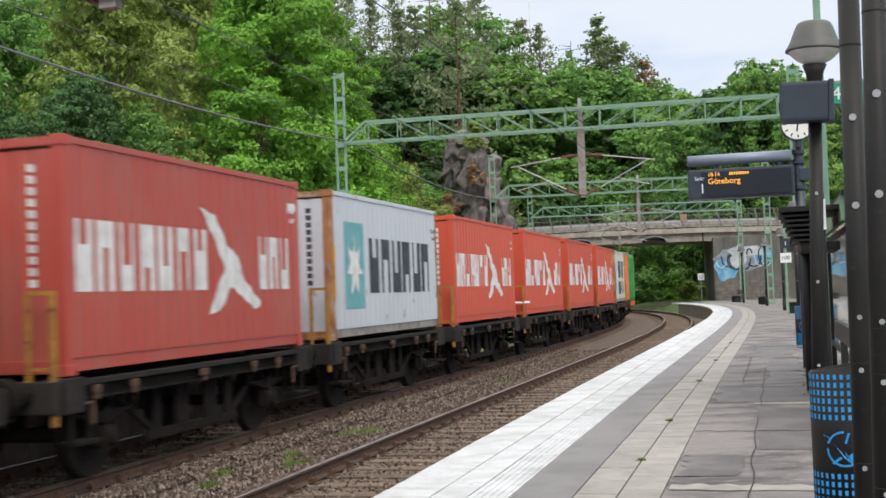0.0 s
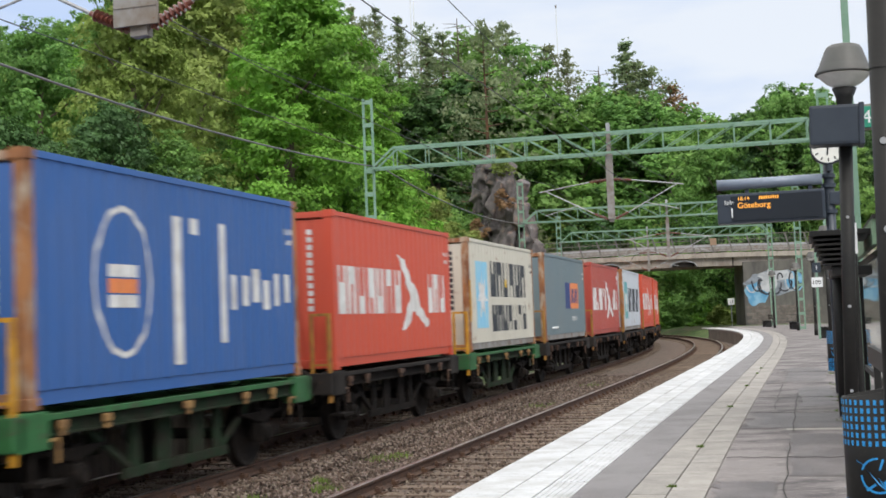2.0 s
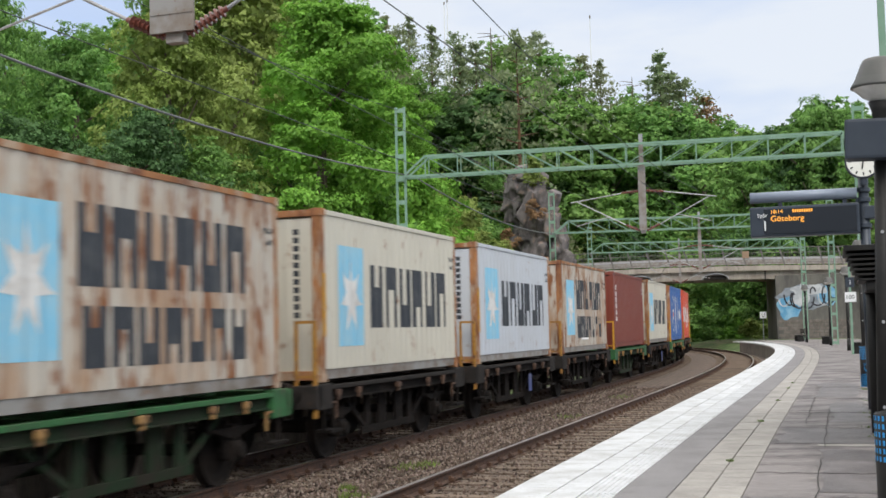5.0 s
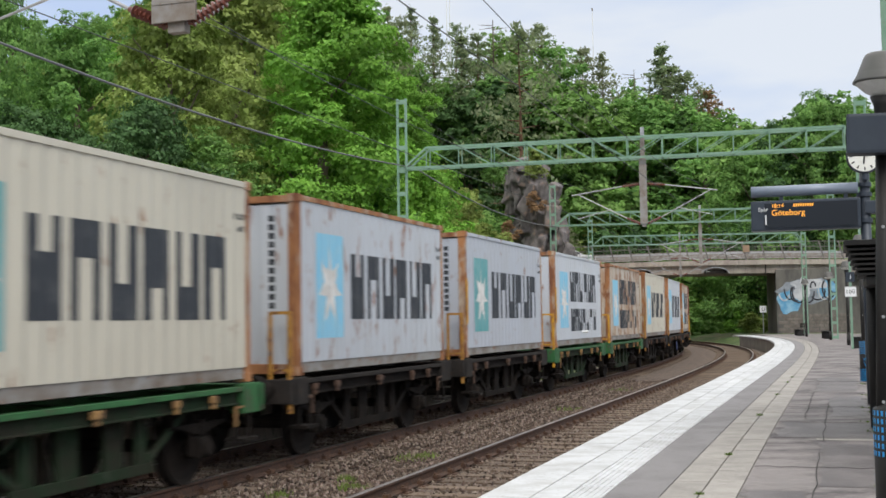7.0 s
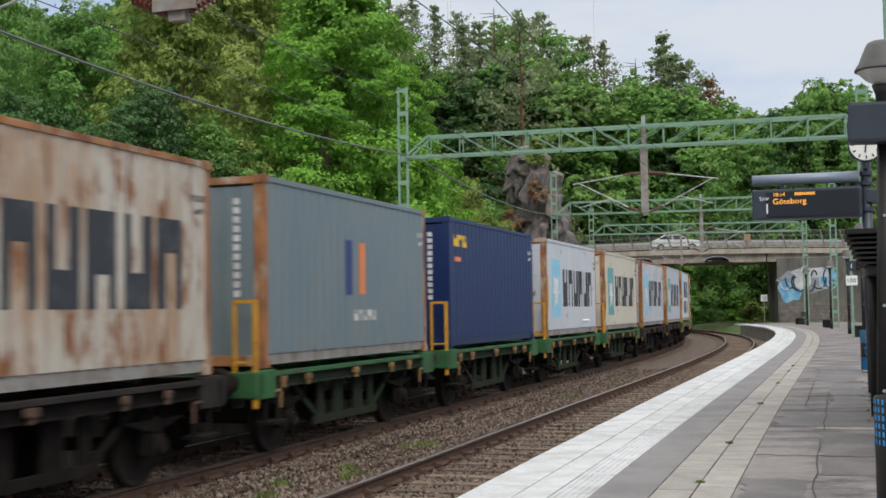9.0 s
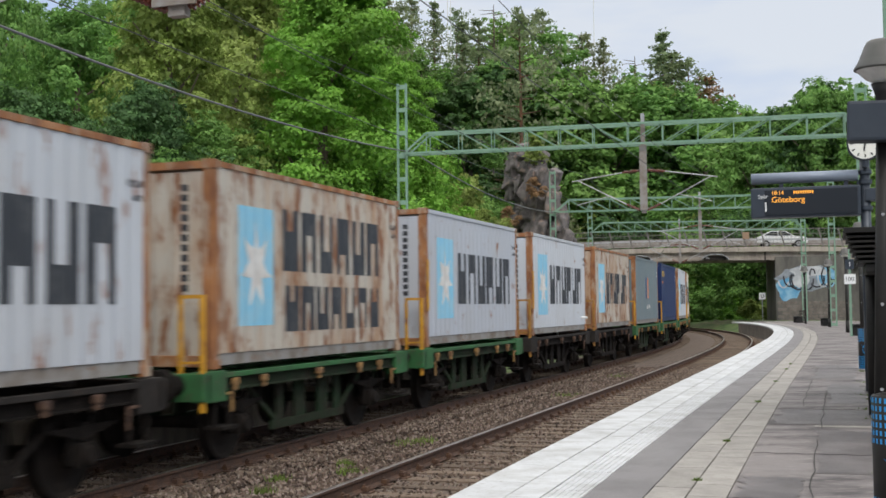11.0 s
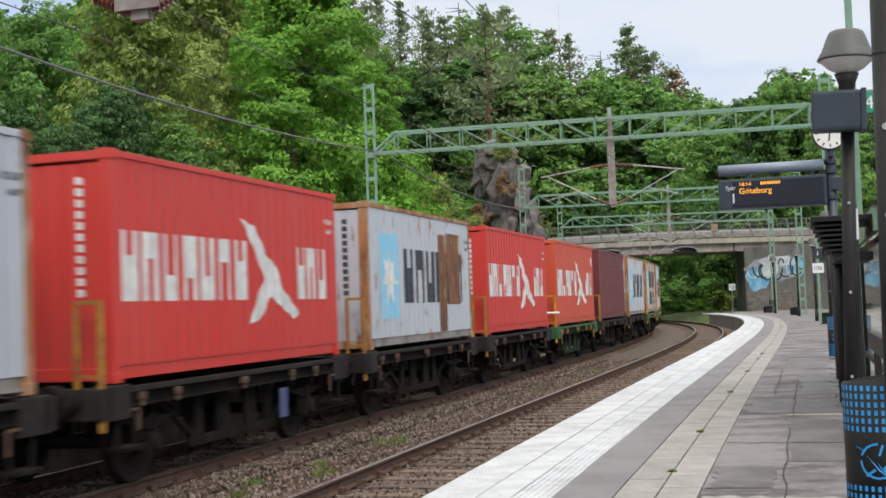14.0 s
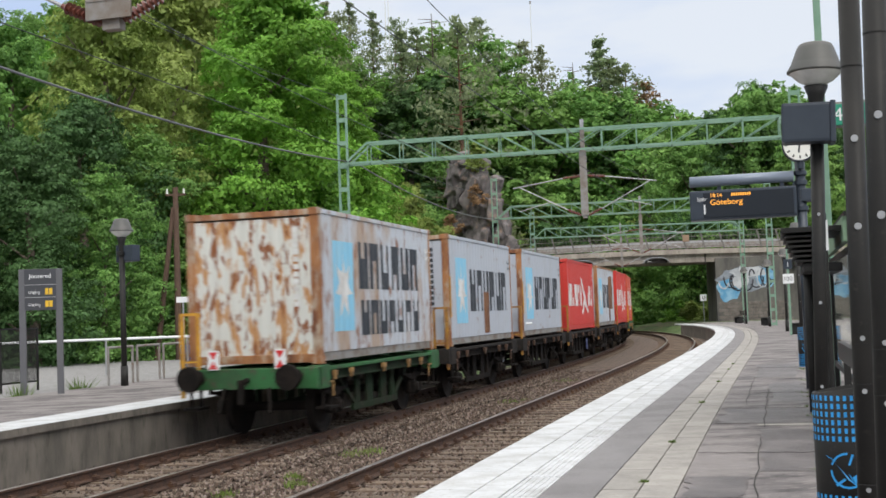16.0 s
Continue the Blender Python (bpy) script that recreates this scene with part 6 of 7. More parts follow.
up = thing("utility_pole", "tarred wooden utility pole with a leaning brace", "utility pole", Matrix.Translation((-11.65, 47.5, -0.3)))
part("pole", cyl(bm_new(), (0, 0, 0), (0, 0, 7.2), 0.15, 0.11, 12), WOOD_POLE, up)
part("brace", cyl(bm_new(), (-1.0, 0.2, 0), (-0.1, 0, 6.4), 0.12, 0.09, 10), WOOD_POLE, up)
part("crossarm", box(bm_new(), 0, 0, 6.9, 0.8, 0.1, 0.08), WOOD_POLE, up)
for x in (-0.34, 0.34):
    part("insulator", cyl(bm_new(), (x, 0, 6.95), (x, 0, 7.15), 0.05, 0.03, 10), OPAL, up)
ts = thing("track_sign", "small white direction sign on a short post", "sign", Matrix.Translation((-10.85, 45.0, 0)))
part("plate", box(bm_new(), 0, 0, 2.3, 0.5, 0.03, 0.22), WHITE_PRINT, ts)
part("stem", cyl(bm_new(), (0, 0.03, 0), (0, 0.03, 2.4), 0.035, seg=8), GALV, ts)


# ---- trees and undergrowth ----
def unit(v):
    return v / np.linalg.norm(v, axis=1, keepdims=True)


def leaves(points, normals, size, r):
    """Pointed leaf blades at the points."""
    n = len(points)
    t = unit(np.cross(normals, r.normal(size=(n, 3))))
    b = np.cross(normals, t)
    z = (size * r.uniform(0.6, 1.3, n))[:, None]
    return np.stack([points - t * z, points + t * z, points + b * z * 1.25], 1)


def leaf_mesh(name, blades, material):
    k = blades.shape[1]
    me = bpy.data.meshes.new(name)
    me.from_pydata(blades.reshape(-1, 3).tolist(), [], np.arange(blades.shape[0] * k).reshape(-1, k).tolist())
    me.materials.append(material)
    return me


def crown(name, seed, height, spread, low, boughs, sprays, per, leaf, material, bough=(0.11, 0.17), wild=0.25):
    """A broadleaf crown: boughs as rounded masses in an uneven envelope, each bough of leafy sprays turned to the light."""
    r = np.random.default_rng(seed)
    blades = []
    for i in range(boughs):
        g = (i + 0.6) / boughs if i < boughs - 1 else 1.0
        rb = r.uniform(*bough) * height * (1.08 - 0.35 * g)
        z = height * (low + (1 - low) * g) - rb * (0.95 if g > 0.9 else 0.5)
        reach = spread * height * math.sin(math.pi * (0.13 + 0.82 * g ** 0.9)) * (1 + wild * r.uniform(-1, 1))
        az = 2.39996 * i + r.uniform(-0.5, 0.5)
        rad = max(0.0, reach - rb * 0.6) * (r.uniform(0.55, 1.0) if i % 4 else r.uniform(0.1, 0.5))
        mid = np.array([math.cos(az) * rad, math.sin(az) * rad, max(z, rb * 0.8)])
        out = np.array([math.cos(az), math.sin(az), 0.55])
        inner = unit(r.normal(size=(sprays * per // 5, 3)))
        blades.append(leaves(mid + inner * rb * r.uniform(0.3, 0.8, (len(inner), 1)), unit(inner + r.normal(size=inner.shape) * 0.5), leaf * 1.5, r))
        d = unit(r.normal(size=(sprays, 3)) + out * 0.55)
        c = mid + d * rb * r.uniform(0.7, 1.08, (sprays, 1)) * np.array([1.1, 1.1, 0.85])
        rc = rb * r.uniform(0.22, 0.40, sprays)
        k = np.repeat(np.arange(sprays), per)
        ld = unit(r.normal(size=(len(k), 3)) + d[k] * 0.5 + np.array([0, 0, 0.25]))
        p = c[k] + ld * (rc[k] * r.random(len(k)) ** 0.35)[:, None] * np.array([1.25, 1.25, 0.6])
        nrm = unit(ld * 0.45 + d[k] * 0.35 + np.array([0, 0, 0.45]) + r.normal(size=(len(k), 3)) * 0.38)
        blades.append(leaves(p, nrm, leaf, r))
    return leaf_mesh(name, np.concatenate(blades), material)


def trunk_mesh(name, seed, height, r, material, limbs=7, low=0.25, spread=0.22):
    rng = random.Random(seed)
    bm = bm_new()
    p, q = Vector((0, 0, -0.5)), Vector((rng.uniform(-0.3, 0.3), rng.uniform(-0.3, 0.3), height * 0.45))
    cyl(bm, p, q, r * 1.25, r * 0.8, 9)
    top = q + Vector((rng.uniform(-0.5, 0.5), rng.uniform(-0.5, 0.5), height * 0.42))
    cyl(bm, q, top, r * 0.8, r * 0.15, 8)
    for k in range(limbs):
        f = low + (0.85 - low) * k / limbs
        base = p.lerp(q, f / 0.5) if f < 0.45 else q.lerp(top, (f - 0.45) / 0.45)
        a = 2.4 * k + rng.random()
        tip_ = base + Vector((math.cos(a), math.sin(a), 0.75)) * height * spread * (1.15 - f * 0.7)
        cyl(bm, base, tip_, r * 0.4 * (1.1 - f * 0.6), r * 0.08, 6)
    me = bpy.data.meshes.new(name)
    bm.to_mesh(me)
    bm.free()
    me.materials.append(material)
    return me


def pine_crown(name, seed, height, material, low=0.34, whorls=13, reach=0.25, keep=0.62, rounded=0.8):
    """Flat needle plates along irregular whorls of branches, sparser below."""
    r = np.random.default_rng(seed)
    blades = []
    for k in range(whorls):
        f = low + (0.99 - low) * k / (whorls - 1)
        arm0 = height * reach * (1.04 - f) ** rounded / (1.04 - low) ** rounded * (0.6 if k < 2 else 1.0)
        for a in 1.1 * k + np.arange(6) * 1.047 + r.uniform(-0.35, 0.35, 6):
            if r.random() > keep:
                continue
            arm = arm0 * r.uniform(0.6, 1.2)
            rise = r.uniform(-0.15, 0.55)
            for u in np.arange(0.25, 1.01, 0.25):
                c = np.array([math.cos(a) * arm * u, math.sin(a) * arm * u, height * f + arm * u * rise + r.uniform(-0.2, 0.2)])
                n = 13
                p = c + r.normal(size=(n, 3)) * np.array([0.30, 0.30, 0.18]) * (0.42 + 0.2 * arm0)
                nrm = unit(r.normal(size=(n, 3)) + np.array([0, 0, 0.35]))
                blades.append(leaves(p, nrm, 0.125, r))
    p = np.array([0.1, 0, height * 0.985]) + r.normal(size=(30, 3)) * np.array([0.12, 0.12, 0.25])
    blades.append(leaves(p, unit(r.normal(size=(30, 3))), 0.13, r))
    return leaf_mesh(name, np.concatenate(blades), material)


def pine_trunk(name, seed, height, r, boughs=26, low=0.3, length=0.14, material=None):
    bm = cyl(bm_new(), (0, 0, -0.5), (0.1, 0, height * 0.97), r, r * 0.12, 8)
    rng = random.Random(seed)
    for k in range(boughs):
        f = low + (0.95 - low) * k / boughs
        z, a, ln = height * f, rng.uniform(0, 6.28), height * length * (1.1 - f) ** 0.6 * rng.uniform(0.6, 1.2)
        cyl(bm, (0.1 * f, 0, z), (math.cos(a) * ln, math.sin(a) * ln, z + ln * rng.uniform(0, 0.35)), r * 0.22, r * 0.05, 5)
    me = bpy.data.meshes.new(name)
    bm.to_mesh(me)
    bm.free()
    me.materials.append(material or BARK_PINE)
    return me


H0 = 14.0
KINDS = {}
for key, seed, mt, spread in (("mid", 11, LEAF_MID, 0.30), ("mid2", 12, LEAF_MID, 0.36), ("dark", 13, LEAF_DARK, 0.31), ("olive", 14, LEAF_OLIVE, 0.32), ("bright", 15, LEAF_BRIGHT, 0.31)):
    KINDS[key] = (crown("crown_" + key, seed, H0, spread, 0.12, 18, 9, 38, 0.16, mt, (0.11, 0.17)), trunk_mesh("trunk_" + key, seed, H0, 0.22, BARK))
KINDS["pine"] = (pine_crown("crown_pine", 21, H0, NEEDLE), pine_trunk("trunk_pine", 21, H0, 0.2))
KINDS["pine2"] = (pine_crown("crown_pine_b", 22, H0, NEEDLE, 0.42, 11, 0.26, 0.6, 0.6), pine_trunk("trunk_pine_b", 22, H0, 0.2))
KINDS["pine3"] = (pine_crown("crown_pine_c", 24, H0, NEEDLE, 0.22, 15, 0.26, 0.7, 1.0), pine_trunk("trunk_pine_c", 24, H0, 0.2))
KINDS["brown_pine"] = (pine_crown("crown_brown_pine", 23, H0, DRY_LEAF, 0.25, 12, 0.22, 0.75, 0.6), pine_trunk("trunk_brown_pine", 23, H0, 0.18))
KINDS["bare"] = (None, pine_trunk("trunk_bare", 25, H0, 0.16, 60, 0.3, 0.17, BARK))
NEAR = {
    "big_bright": (crown("crown_big_bright", 31, H0, 0.285, 0.08, 44, 20, 80, 0.078, LEAF_BRIGHT, (0.08, 0.12)), trunk_mesh("trunk_big", 31, H0, 0.28, BARK)),
    "big_olive": (crown("crown_big_olive", 32, H0, 0.36, 0.08, 34, 14, 68, 0.092, LEAF_OLIVE, (0.095, 0.15), 0.35), trunk_mesh("trunk_olive", 32, H0, 0.28, BARK)),
    "big_mid": (crown("crown_big_mid", 33, H0, 0.36, 0.08, 34, 14, 66, 0.095, LEAF_MID, (0.095, 0.15), 0.35), trunk_mesh("trunk_mid_big", 33, H0, 0.28, BARK)),
    "big_dark": (crown("crown_big_dark", 34, H0, 0.37, 0.06, 34, 14, 66, 0.09, LEAF_DARK, (0.10, 0.15), 0.3), trunk_mesh("trunk_dark_big", 34, H0, 0.28, BARK)),
}
for key, seed, mt in (("bush", 35, LEAF_MID), ("bush_olive", 36, LEAF_OLIVE), ("bush_bright", 38, LEAF_BRIGHT), ("bush_dry", 37, DRY_LEAF)):
    NEAR[key] = (crown("crown_" + key, seed, 3.0, 0.5, 0.05, 12, 9, 30, 0.085, mt, (0.16, 0.26), 0.4), trunk_mesh("trunk_" + key, seed, 2.4, 0.05, BARK, 5, 0.1, 0.4))
KINDS.update(NEAR)
SAY = {"mid": ("tree", "leafy green broadleaf tree on the hillside"), "mid2": ("tree", "spreading green broadleaf tree on the hillside"), "dark": ("tree", "dark green broadleaf tree on the hillside"),
       "olive": ("tree", "olive green broadleaf tree on the hillside"), "bright": ("tree", "bright green broadleaf tree on the hillside"), "pine": ("pine_tree", "dark sparse pine tree on the hill"),
       "pine2": ("pine_tree", "dark open-crowned pine tree on the ridge"), "pine3": ("pine_tree", "dark green full conical pine tree"), "bare": ("dead_tree", "bare grey dead tree on the ridge"), "brown_pine": ("pine_tree", "brownish dying pine tree on the ridge"), "big_bright": ("tree", "tall bright green maple tree beyond the track"),
       "big_olive": ("tree", "large olive green tree in flower"), "big_mid": ("tree", "large full green broadleaf tree"), "big_dark": ("tree", "large dark green broadleaf tree"),
       "bush": ("bush", "dense green bush beside the line"), "bush_olive": ("bush", "yellow-green bush beside the line"), "bush_bright": ("bush", "fresh bright green bush below the bridge"), "bush_dry": ("bush", "withered reddish brown bush on the rock")}


def tree(kind, x, y, height, base=None, wide=1.0):
    name, label = SAY[kind]
    z = ground_z(x, y) if base is None else base
    ref = 3.0 if kind.startswith("bush") else H0
    k = height / ref
    t = thing(name, label, "bush" if name == "bush" else "tree", Matrix.Translation((x, y, z)) @ pose(0, 0, 0, 0, 0, random.uniform(0, 360)) @ Matrix.Diagonal((k * wide, k * wide, k, 1)))
    for nm, me in zip(("crown", "trunk"), KINDS[kind]):
        if me is None:
            continue
        ob = new(nm, me)
        ob.parent = t
    return t


# the skyline as bearing (degrees to the right of ahead) and rise per metre
SKY_AZ = [-28.0, -24.5, -23.2, -22.3, -21.2, -19.9, -19.4, -17.8, -13.5, -9.7, -7.5, -6.2, -4.25, -3.1, -2.0, -0.9, 0.2, 1.3, 2.35, 3.7, 4.75, 5.8, 6.9, 7.9, 9.5, 10.0, 11.0, 12.0, 13.1, 13.9, 14.7, 15.6, 17.0, 20.0]
SKY_UP = [0.252, 0.268, 0.258, 0.238, 0.248, 0.261, 0.270, 0.272, 0.27, 0.27, 0.274, 0.272, 0.257, 0.256, 0.246, 0.255, 0.261, 0.252, 0.234, 0.224, 0.206, 0.198, 0.194, 0.183, 0.175, 0.1665, 0.162, 0.1615, 0.173, 0.181, 0.181, 0.168, 0.161, 0.154]


def sky_limit(x, y):
    return float(np.interp(math.degrees(math.atan2(x, y)), SKY_AZ, SKY_UP)) * math.hypot(x, y) + 1.33


def bearing(az, d):
    return d * math.sin(radians(az)), d * math.cos(radians(az))


rng = random.Random(5)
# ridge trees that draw the skyline
az = -27.0
while az < 21.5:
    d = rng.uniform(145, 172) if az < -6 else rng.uniform(172, 192) if az < 10.5 else rng.uniform(122, 145)
    x, y = bearing(az, d)
    g = ground_z(x, y)
    h = sky_limit(x, y) * (1 + rng.uniform(-0.02, 0.015)) - g
    piney = -8.0 < az < 4.6
    kind = rng.choice(["pine2", "pine", "pine3", "pine", "pine2", "pine3", "pine"] if rng.random() < 0.8 else ["mid", "dark"]) if piney else rng.choice(["mid", "mid2", "dark", "mid", "olive"])
    tree(kind, x, y, max(6.0, min(h * (1.0 if piney else 0.98), 27.0)), g)
    az += rng.uniform(0.75, 1.25) if piney else rng.uniform(0.8, 1.3)
# pines a little below the crest
for k in range(5):
    az = rng.uniform(-7.5, 1.0)
    x, y = bearing(az, rng.uniform(148, 166))
    g = ground_z(x, y)
    tree(rng.choice(["pine", "pine2", "pine3", "pine3"]), x, y, max(6.0, sky_limit(x, y) * rng.uniform(0.92, 0.97) - g), g)
# the lone pines and the dead tree over the ridge: bearing, rise
for az, up, kind, wide in ((6.82, 0.2263, "pine3", 1.25), (7.3, 0.209, "pine", 1.2), (7.96, 0.2023, "pine2", 1.25), (8.35, 0.193, "bare", 1.0), (9.0, 0.187, "brown_pine", 1.3), (5.58, 0.2147, "bare", 1.1), (-1.2, 0.263, "bare", 1.3)):
    x, y = bearing(az, 176)
    g = ground_z(x, y)
    tree(kind, x, y, up * 176 + 1.33 - g, g, wide)
# slopes
made = 0
tries = 0
while made < 215 and tries < 5000:
    tries += 1
    a = rng.uniform(-27, 21)
    if rng.random() < 0.55:
        a = rng.uniform(-5, 12)
    d = rng.uniform(86, 150) if a < -4 else rng.uniform(84, 186) if a < 10 else rng.uniform(100, 150)
    x, y = bearing(a, d)
    gap, left = track_gap(x, y)
    if gap < (13.5 if y < 100 else 8.0) or (not left and y < 112):
        continue
    if abs((x - 21.1) * math.sin(radians(5)) + (y - 106.3)) < 6.5 and -26 < x < 64:
        continue
    if -4 < x < 30 and y < 146:
        continue
    g = ground_z(x, y)
    h = min(rng.uniform(8.5, 15), sky_limit(x, y) * (0.89 if -8 < a < 4.6 else 0.97) - g)
    if gap < 22 and y < 105:
        h = min(h, 7.0)
    if h < 3.5:
        continue
    w = 0.25 if a < 2 else 0.1
    kind = rng.choices(["mid", "mid2", "dark", "olive", "bright", "pine"], [4, 4, 3, 2, 1.2, 5 * w])[0]
    tree(kind, x, y, h, g, rng.uniform(0.95, 1.3))
    made += 1
# large trees beyond the far platform: image bearing, top, distance
for px, top, d, kind, wide in ((488, -62, 60, "big_bright", 1.0), (600, 110, 66, "big_bright", 0.85), (300, -130, 76, "big_olive", 1.0), (205, -10, 62, "big_olive", 0.85), (400, -125, 84, "big_mid", 0.9), (165, -75, 78, "big_mid", 0.45),
                               (15, 50, 70, "big_mid", 0.9), (-135, -40, 66, "big_mid", 0.5), (60, 250, 48, "big_dark", 1.0), (-60, 200, 50, "big_dark", 1.0), (150, 170, 56, "big_dark", 0.9), (270, 230, 58, "big_mid", 1.1), (365, 240, 62, "big_mid", 1.0),
                               (180, 300, 50, "big_mid", 0.9), (650, 270, 74, "big_olive", 0.7), (725, 320, 80, "big_olive", 0.8), (560, 260, 62, "big_mid", 1.0), (790, 370, 92, "big_mid", 1.0), (1345, 150, 122, "big_mid", 0.8), (1402, 172, 124, "big_mid", 0.9), (1290, 200, 126, "big_dark", 0.9), (1470, 220, 122, "big_dark", 1.0), (1235, 240, 124, "big_mid", 0.9), (1440, 250, 118, "big_mid", 1.0)):
    a = math.degrees(math.atan((px - 784) / 2097)) - 1.1
    x, y = bearing(a, d)
    g = ground_z(x, y)
    tree(kind, x, y, (588 - 0.0368 * px - top) / 2097 * d + 1.33 - g, g, wide)
# undergrowth along the line and under the bridge
for k in range(46):
    s_ = rng.uniform(30, 112)
    x, y, _z = on(s_, -rng.uniform(9.5, 16))
    tree(rng.choice(["bush", "bush", "bush_olive"]), x, y, rng.uniform(1.8, 4.2), None, 1.2)
for k in range(46):
    x, y = rng.uniform(6, 32), rng.uniform(112, 132)
    gap, left = track_gap(x, y)
    if gap > 6.0:
        tree(rng.choice(["bush_bright", "bush", "bush_olive", "bush_bright"]), x, y, rng.uniform(2.2, 5.5), None, 1.2)
for k in range(14):
    x, y, _z = on(rng.uniform(80, 104), rng.uniform(8.6, 12.0))
    if y > 100 and x < 20.5:
        tree("bush", x, y, rng.uniform(0.8, 1.8), None, 1.3)


def rock(x, y, z, w, d0, h, seed, label):
    """A fractured outcrop: tilted, broken blocks wedged into one another."""
    r = random.Random(seed)
    bm = bm_new()
    for k in range(34):
        a, up = r.uniform(0, 6.28), r.uniform(-0.9, 0.8)
        rad = math.sqrt(max(0.0, 1 - abs(up) ** 2.2)) * r.uniform(0.2, 0.8)
        m = Matrix.Translation((w * rad * math.cos(a) + 0.25 * w * -up, d0 * rad * math.sin(a), h * up)) @ pose(0, 0, 0, r.uniform(-14, 14), r.uniform(8, 28), r.uniform(-35, 35))
        q = bmesh.ops.create_cube(bm, size=1.0, matrix=m @ Matrix.Diagonal((w * r.uniform(0.28, 0.6), d0 * r.uniform(0.4, 0.7), h * r.uniform(0.18, 0.48), 1)))
        for v in q["verts"]:
            v.co += Vector((r.uniform(-0.16, 0.16) * w, r.uniform(-0.12, 0.12) * d0, r.uniform(-0.07, 0.07) * h))
    bmesh.ops.subdivide_edges(bm, edges=bm.edges[:], cuts=2, use_grid_fill=True)
    for v in bm.verts:
        v.co += Vector((0.14 * noise.noise(v.co * 1.7), 0.14 * noise.noise(v.co * 1.7 + Vector((9, 0, 0))), 0.1 * noise.noise(v.co * 1.3)))
    tmp = part("blocks", bm, ROCK)
    fuse = tmp.modifiers.new("fuse", "REMESH")
    fuse.mode, fuse.voxel_size = "VOXEL", 0.13
    me = bpy.data.meshes.new_from_object(tmp.evaluated_get(bpy.context.evaluated_depsgraph_get()))
    bpy.data.objects.remove(tmp)
    if not me.materials:
        me.materials.append(ROCK)
    ob = new("rock_outcrop", me)
    ob.matrix_basis = Matrix.Translation((x, y, z))
    tagged(ob, label, "rock")


rock(1.35, 86.0, 7.6, 1.75, 2.4, 5.6, 2, "grey-brown fractured granite cliff above the track")
rock(2.6, 86.2, 5.2, 1.5, 2.4, 3.8, 5, "reddish fractured granite ledge above the track")
rock(0.3, 88.5, 9.4, 1.5, 2.2, 4.6, 8, "grey granite outcrop among trees")
rock(15.5, 122.0, 0.6, 2.2, 1.5, 1.6, 4, "mossy brown boulder below the bridge")
for x, y, z, k in ((0.9, 83.2, 9.4, "bush_dry"), (-0.9, 83.4, 7.4, "bush_dry"), (-0.6, 83.0, 5.0, "bush_dry"), (0.2, 83.2, 4.2, "bush_dry"), (-2.0, 84.5, 11.6, "bush"), (3.4, 85.5, 3.4, "bush"), (1.0, 85.0, 11.9, "bush_olive"), (-2.6, 83.5, 6.5, "bush_olive"), (-2.8, 83.0, 4.0, "bush_olive"), (-1.9, 82.5, 2.6, "bush")):
    tree(k, x, y, 1.5 if k == "bush_dry" else 2.2, z - 0.4)


def tufts(name, label, spots, blades, height, material=GRASS):
    r = np.random.default_rng(9)
    verts, faces = [], []
    for x, y, z, spread in spots:
        for _ in range(blades):
            px, py = x + r.normal() * spread, y + r.normal() * spread
            a, h = r.uniform(0, 6.28), height * r.uniform(0.4, 1.2)
            w, lean = 0.008 + height * 0.02, r.normal(size=2) * height * 0.35
            n = len(verts)
            verts += [(px - w * math.cos(a), py - w * math.sin(a), z), (px + w * math.cos(a), py + w * math.sin(a), z), (px + lean[0], py + lean[1], z + h)]
            faces.append((n, n + 1, n + 2))
    me = bpy.data.meshes.new(name)
    me.from_pydata(verts, [], faces)
    me.materials.append(material)
    tagged(new(name, me), label, "weeds", kind="stuff")


spots = []
for s_, o_, sp in ((5.6, 1.9, 0.16), (5.9, 2.1, 0.1), (2.3, 2.3, 0.09), (1.4, 1.7, 0.08), (2.0, 2.6, 0.06), (0.4, 2.0, 0.07), (16, 2.2, 0.25), (24, 2.0, 0.3), (3.0, 1.95, 0.06)):
    spots.append((*on(s_, o_, -0.86), sp))
tufts("ballast_weeds", "green weeds sprouting between ballast stones", spots, 110, 0.12)
spots = [(*on(s_, O_BACK + rng.uniform(-0.08, 0.05), 0.0), 0.06) for s_ in (-3.2, -2.4, -1.0, 0.8, 2.2, 3.6, 5.2, 6.0, 9.0, 12.4)]
spots += [(*on(s_, O_JOINT, 0.0), 0.015) for s_ in (-3.1, -0.4, 4.5, 9.0, 13.0, 15.2)]
tufts("platform_moss", "moss and weeds in the platform joints", spots, 34, 0.03)
spots = [(*on(rng.uniform(6, 34), -rng.uniform(21.5, 24.5), -0.1), 0.45) for _ in range(120)] + [(*on(rng.uniform(2, 22), -6.7, -0.25), 0.06) for _ in range(14)]
tufts("yard_grass", "tall grass along the edge of the yard", spots, 90, 0.5)

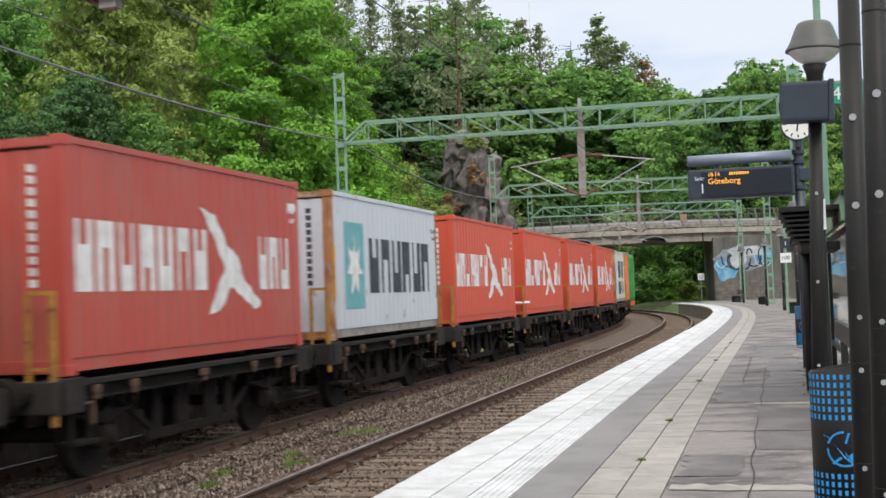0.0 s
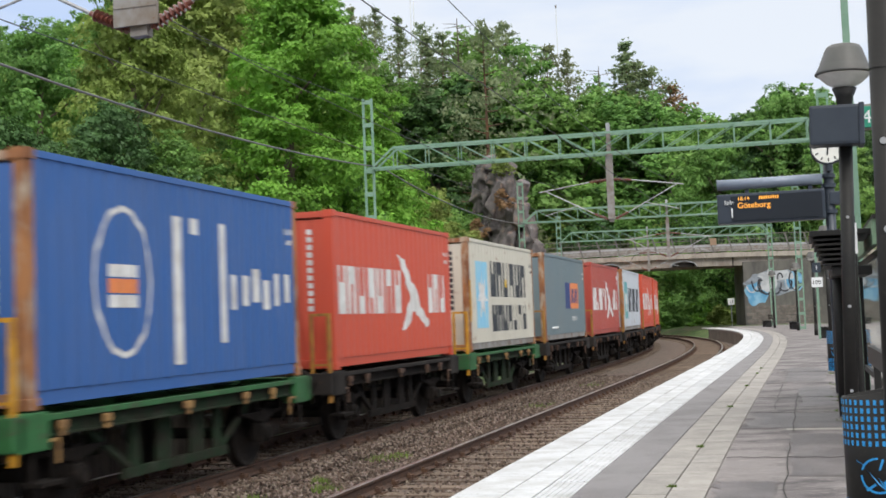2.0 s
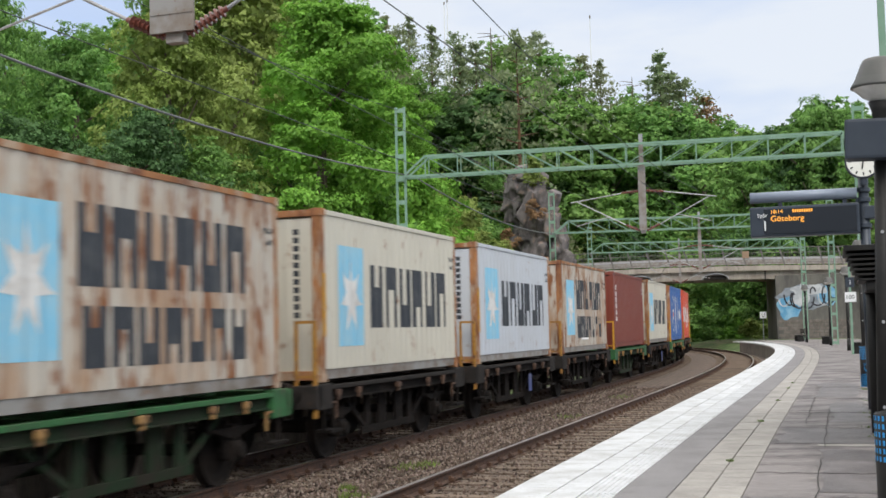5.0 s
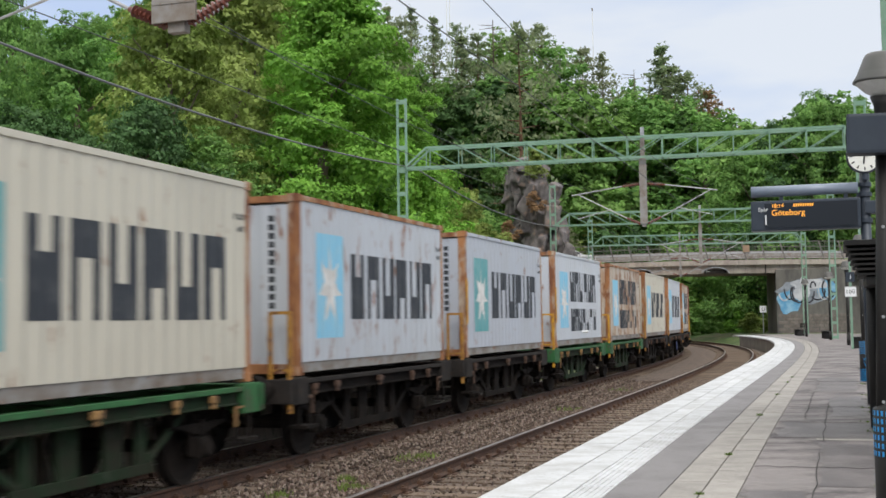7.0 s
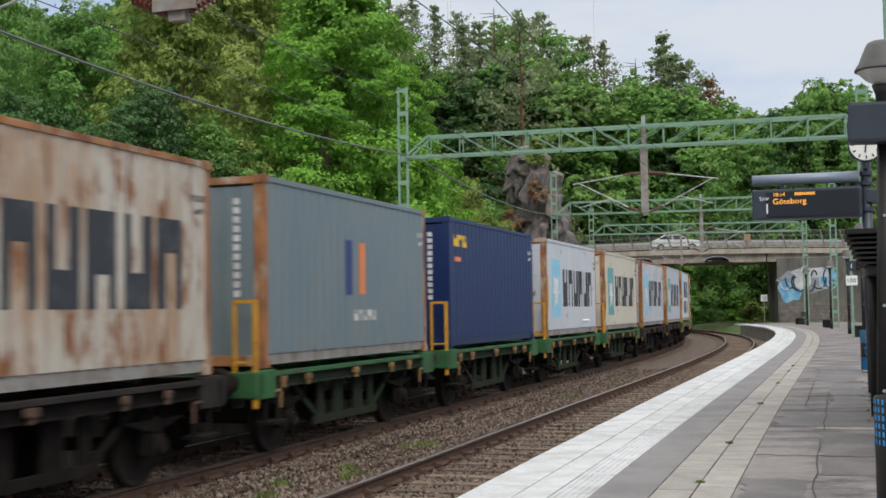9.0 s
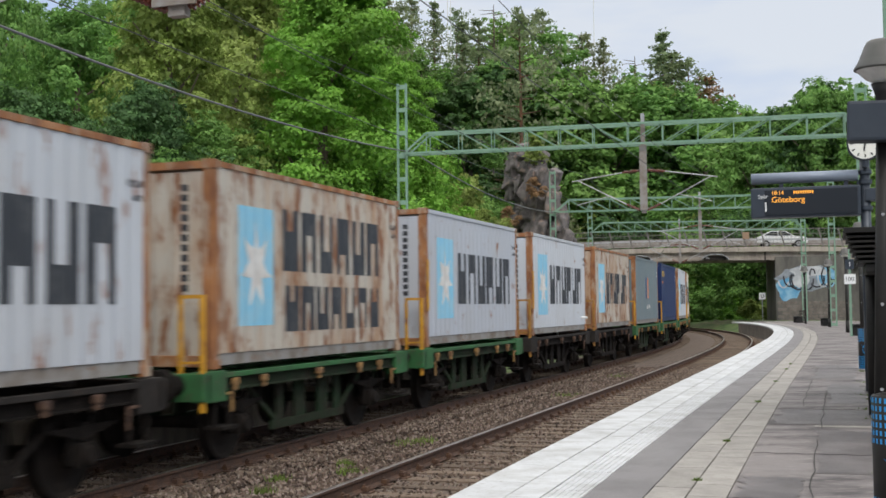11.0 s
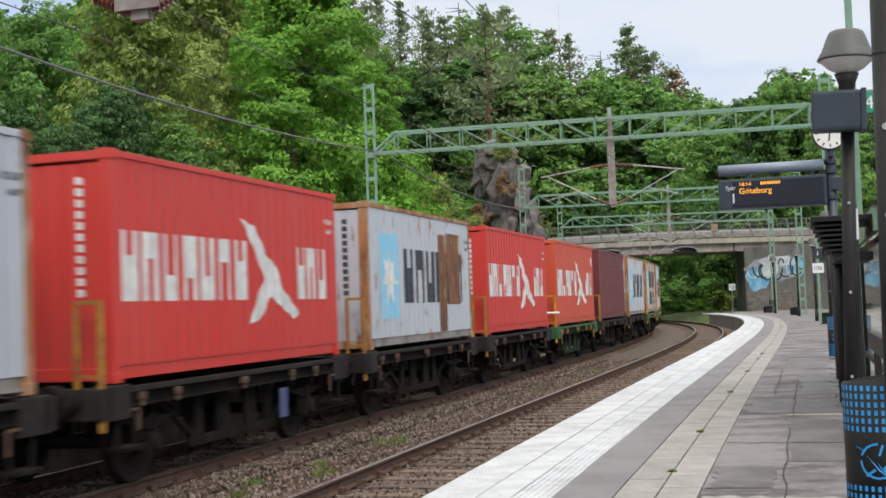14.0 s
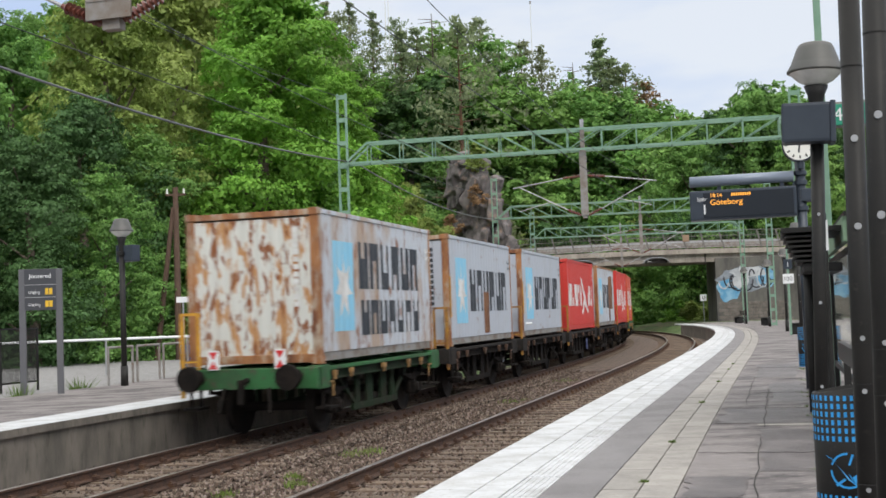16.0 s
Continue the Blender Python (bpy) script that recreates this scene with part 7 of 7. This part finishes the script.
for az, up, d in ((3.6, 0.262, 190), (-3.35, 0.281, 190), (-3.5, 0.279, 190)):
    x, y = bearing(az, d)
    g = ground_z(x, y)
    rm = thing("radio_mast", "slim pale radio mast behind the hill crest", "mast", Matrix.Translation((x, y, g)), "radio masts")
    part("pole", cyl(bm_new(), (0, 0, 0), (0, 0, up * d + 1.33 - g), 0.13, 0.06, 8), WHITE_PRINT, rm)
    part("head", cyl(bm_new(), (0, 0, up * d + 1.33 - g), (0, 0, up * d + 1.8 - g), 0.12, 0.12, 8), GALV_OLD, rm)

# fuller woods just below the crest
crest = random.Random(77)
az = -7.0
while az < 18.5:
    d = crest.uniform(160, 170) if az < 10.5 else crest.uniform(126, 146)
    x, y = bearing(az, d)
    g = ground_z(x, y)
    h = sky_limit(x, y) * (crest.uniform(0.80, 0.89) if az < 4.6 else crest.uniform(0.95, 1.0)) - g
    if h > 4.0:
        tree(crest.choice(["mid2", "dark", "mid2", "mid"]), x, y, min(h, 27.0), g, 1.2)
    az += crest.uniform(0.7, 1.0)


# ---- all that moves ----
def train_s(t):
    """How far along the track the rear of the last container is."""
    return -116.53 + 15.2857 * (t - 8) + 0.0043 * (t - 8) ** 2 + 0.42 * math.exp(-((t - 8) / 2.2) ** 2)


def chord(s, a, b, z):
    """A pose at s whose y axis runs through the track centre at s + a and s + b."""
    p, q = on(s + a, 0, z), on(s + b, 0, z)
    d = q - p
    mid = (p + q) / 2
    return Matrix.Translation(mid) @ pose(0, 0, 0, 0, 0, -math.degrees(math.atan2(d.x, d.y)))


def motions():
    steps = [0.4 * i for i in range(41)]
    for k, (w, c) in enumerate(TRAIN):
        rows_w, rows_c = [], []
        for t in steps:
            s = train_s(t) + PITCH * k + BOX_L / 2
            m = chord(s, -2.25, 2.25, RAIL_Z)
            rows_w.append((t, m))
            rows_c.append((t, m @ Matrix.Translation((0, 0, BOX_Z))))
        walk(w, rows_w)
        walk(c, rows_c)
    rows = []
    for t in steps:
        s = train_s(t) + PITCH * len(TRAIN) - 0.6
        m = chord(s, 4.0, 12.4, RAIL_Z)
        rows.append((t, m @ Matrix.Translation((0, -8.2, 0))))
    walk(LOCO, rows)
    rows = []
    for t in steps:
        u = -7.9 + 4.55 * (t - 9.0)
        rows.append((t, Matrix.Translation((21.1, 103.0, 0)) @ pose(0, 0, 0, 0, 0, -5.0) @ Matrix.Translation((u, 2.0, 6.29 - 0.0011 * (max(-44, min(40, u)) + 6) ** 2)) @ pose(0, 0, 0, 0, 0, 180)))
    walk(CAR, rows)


motions()
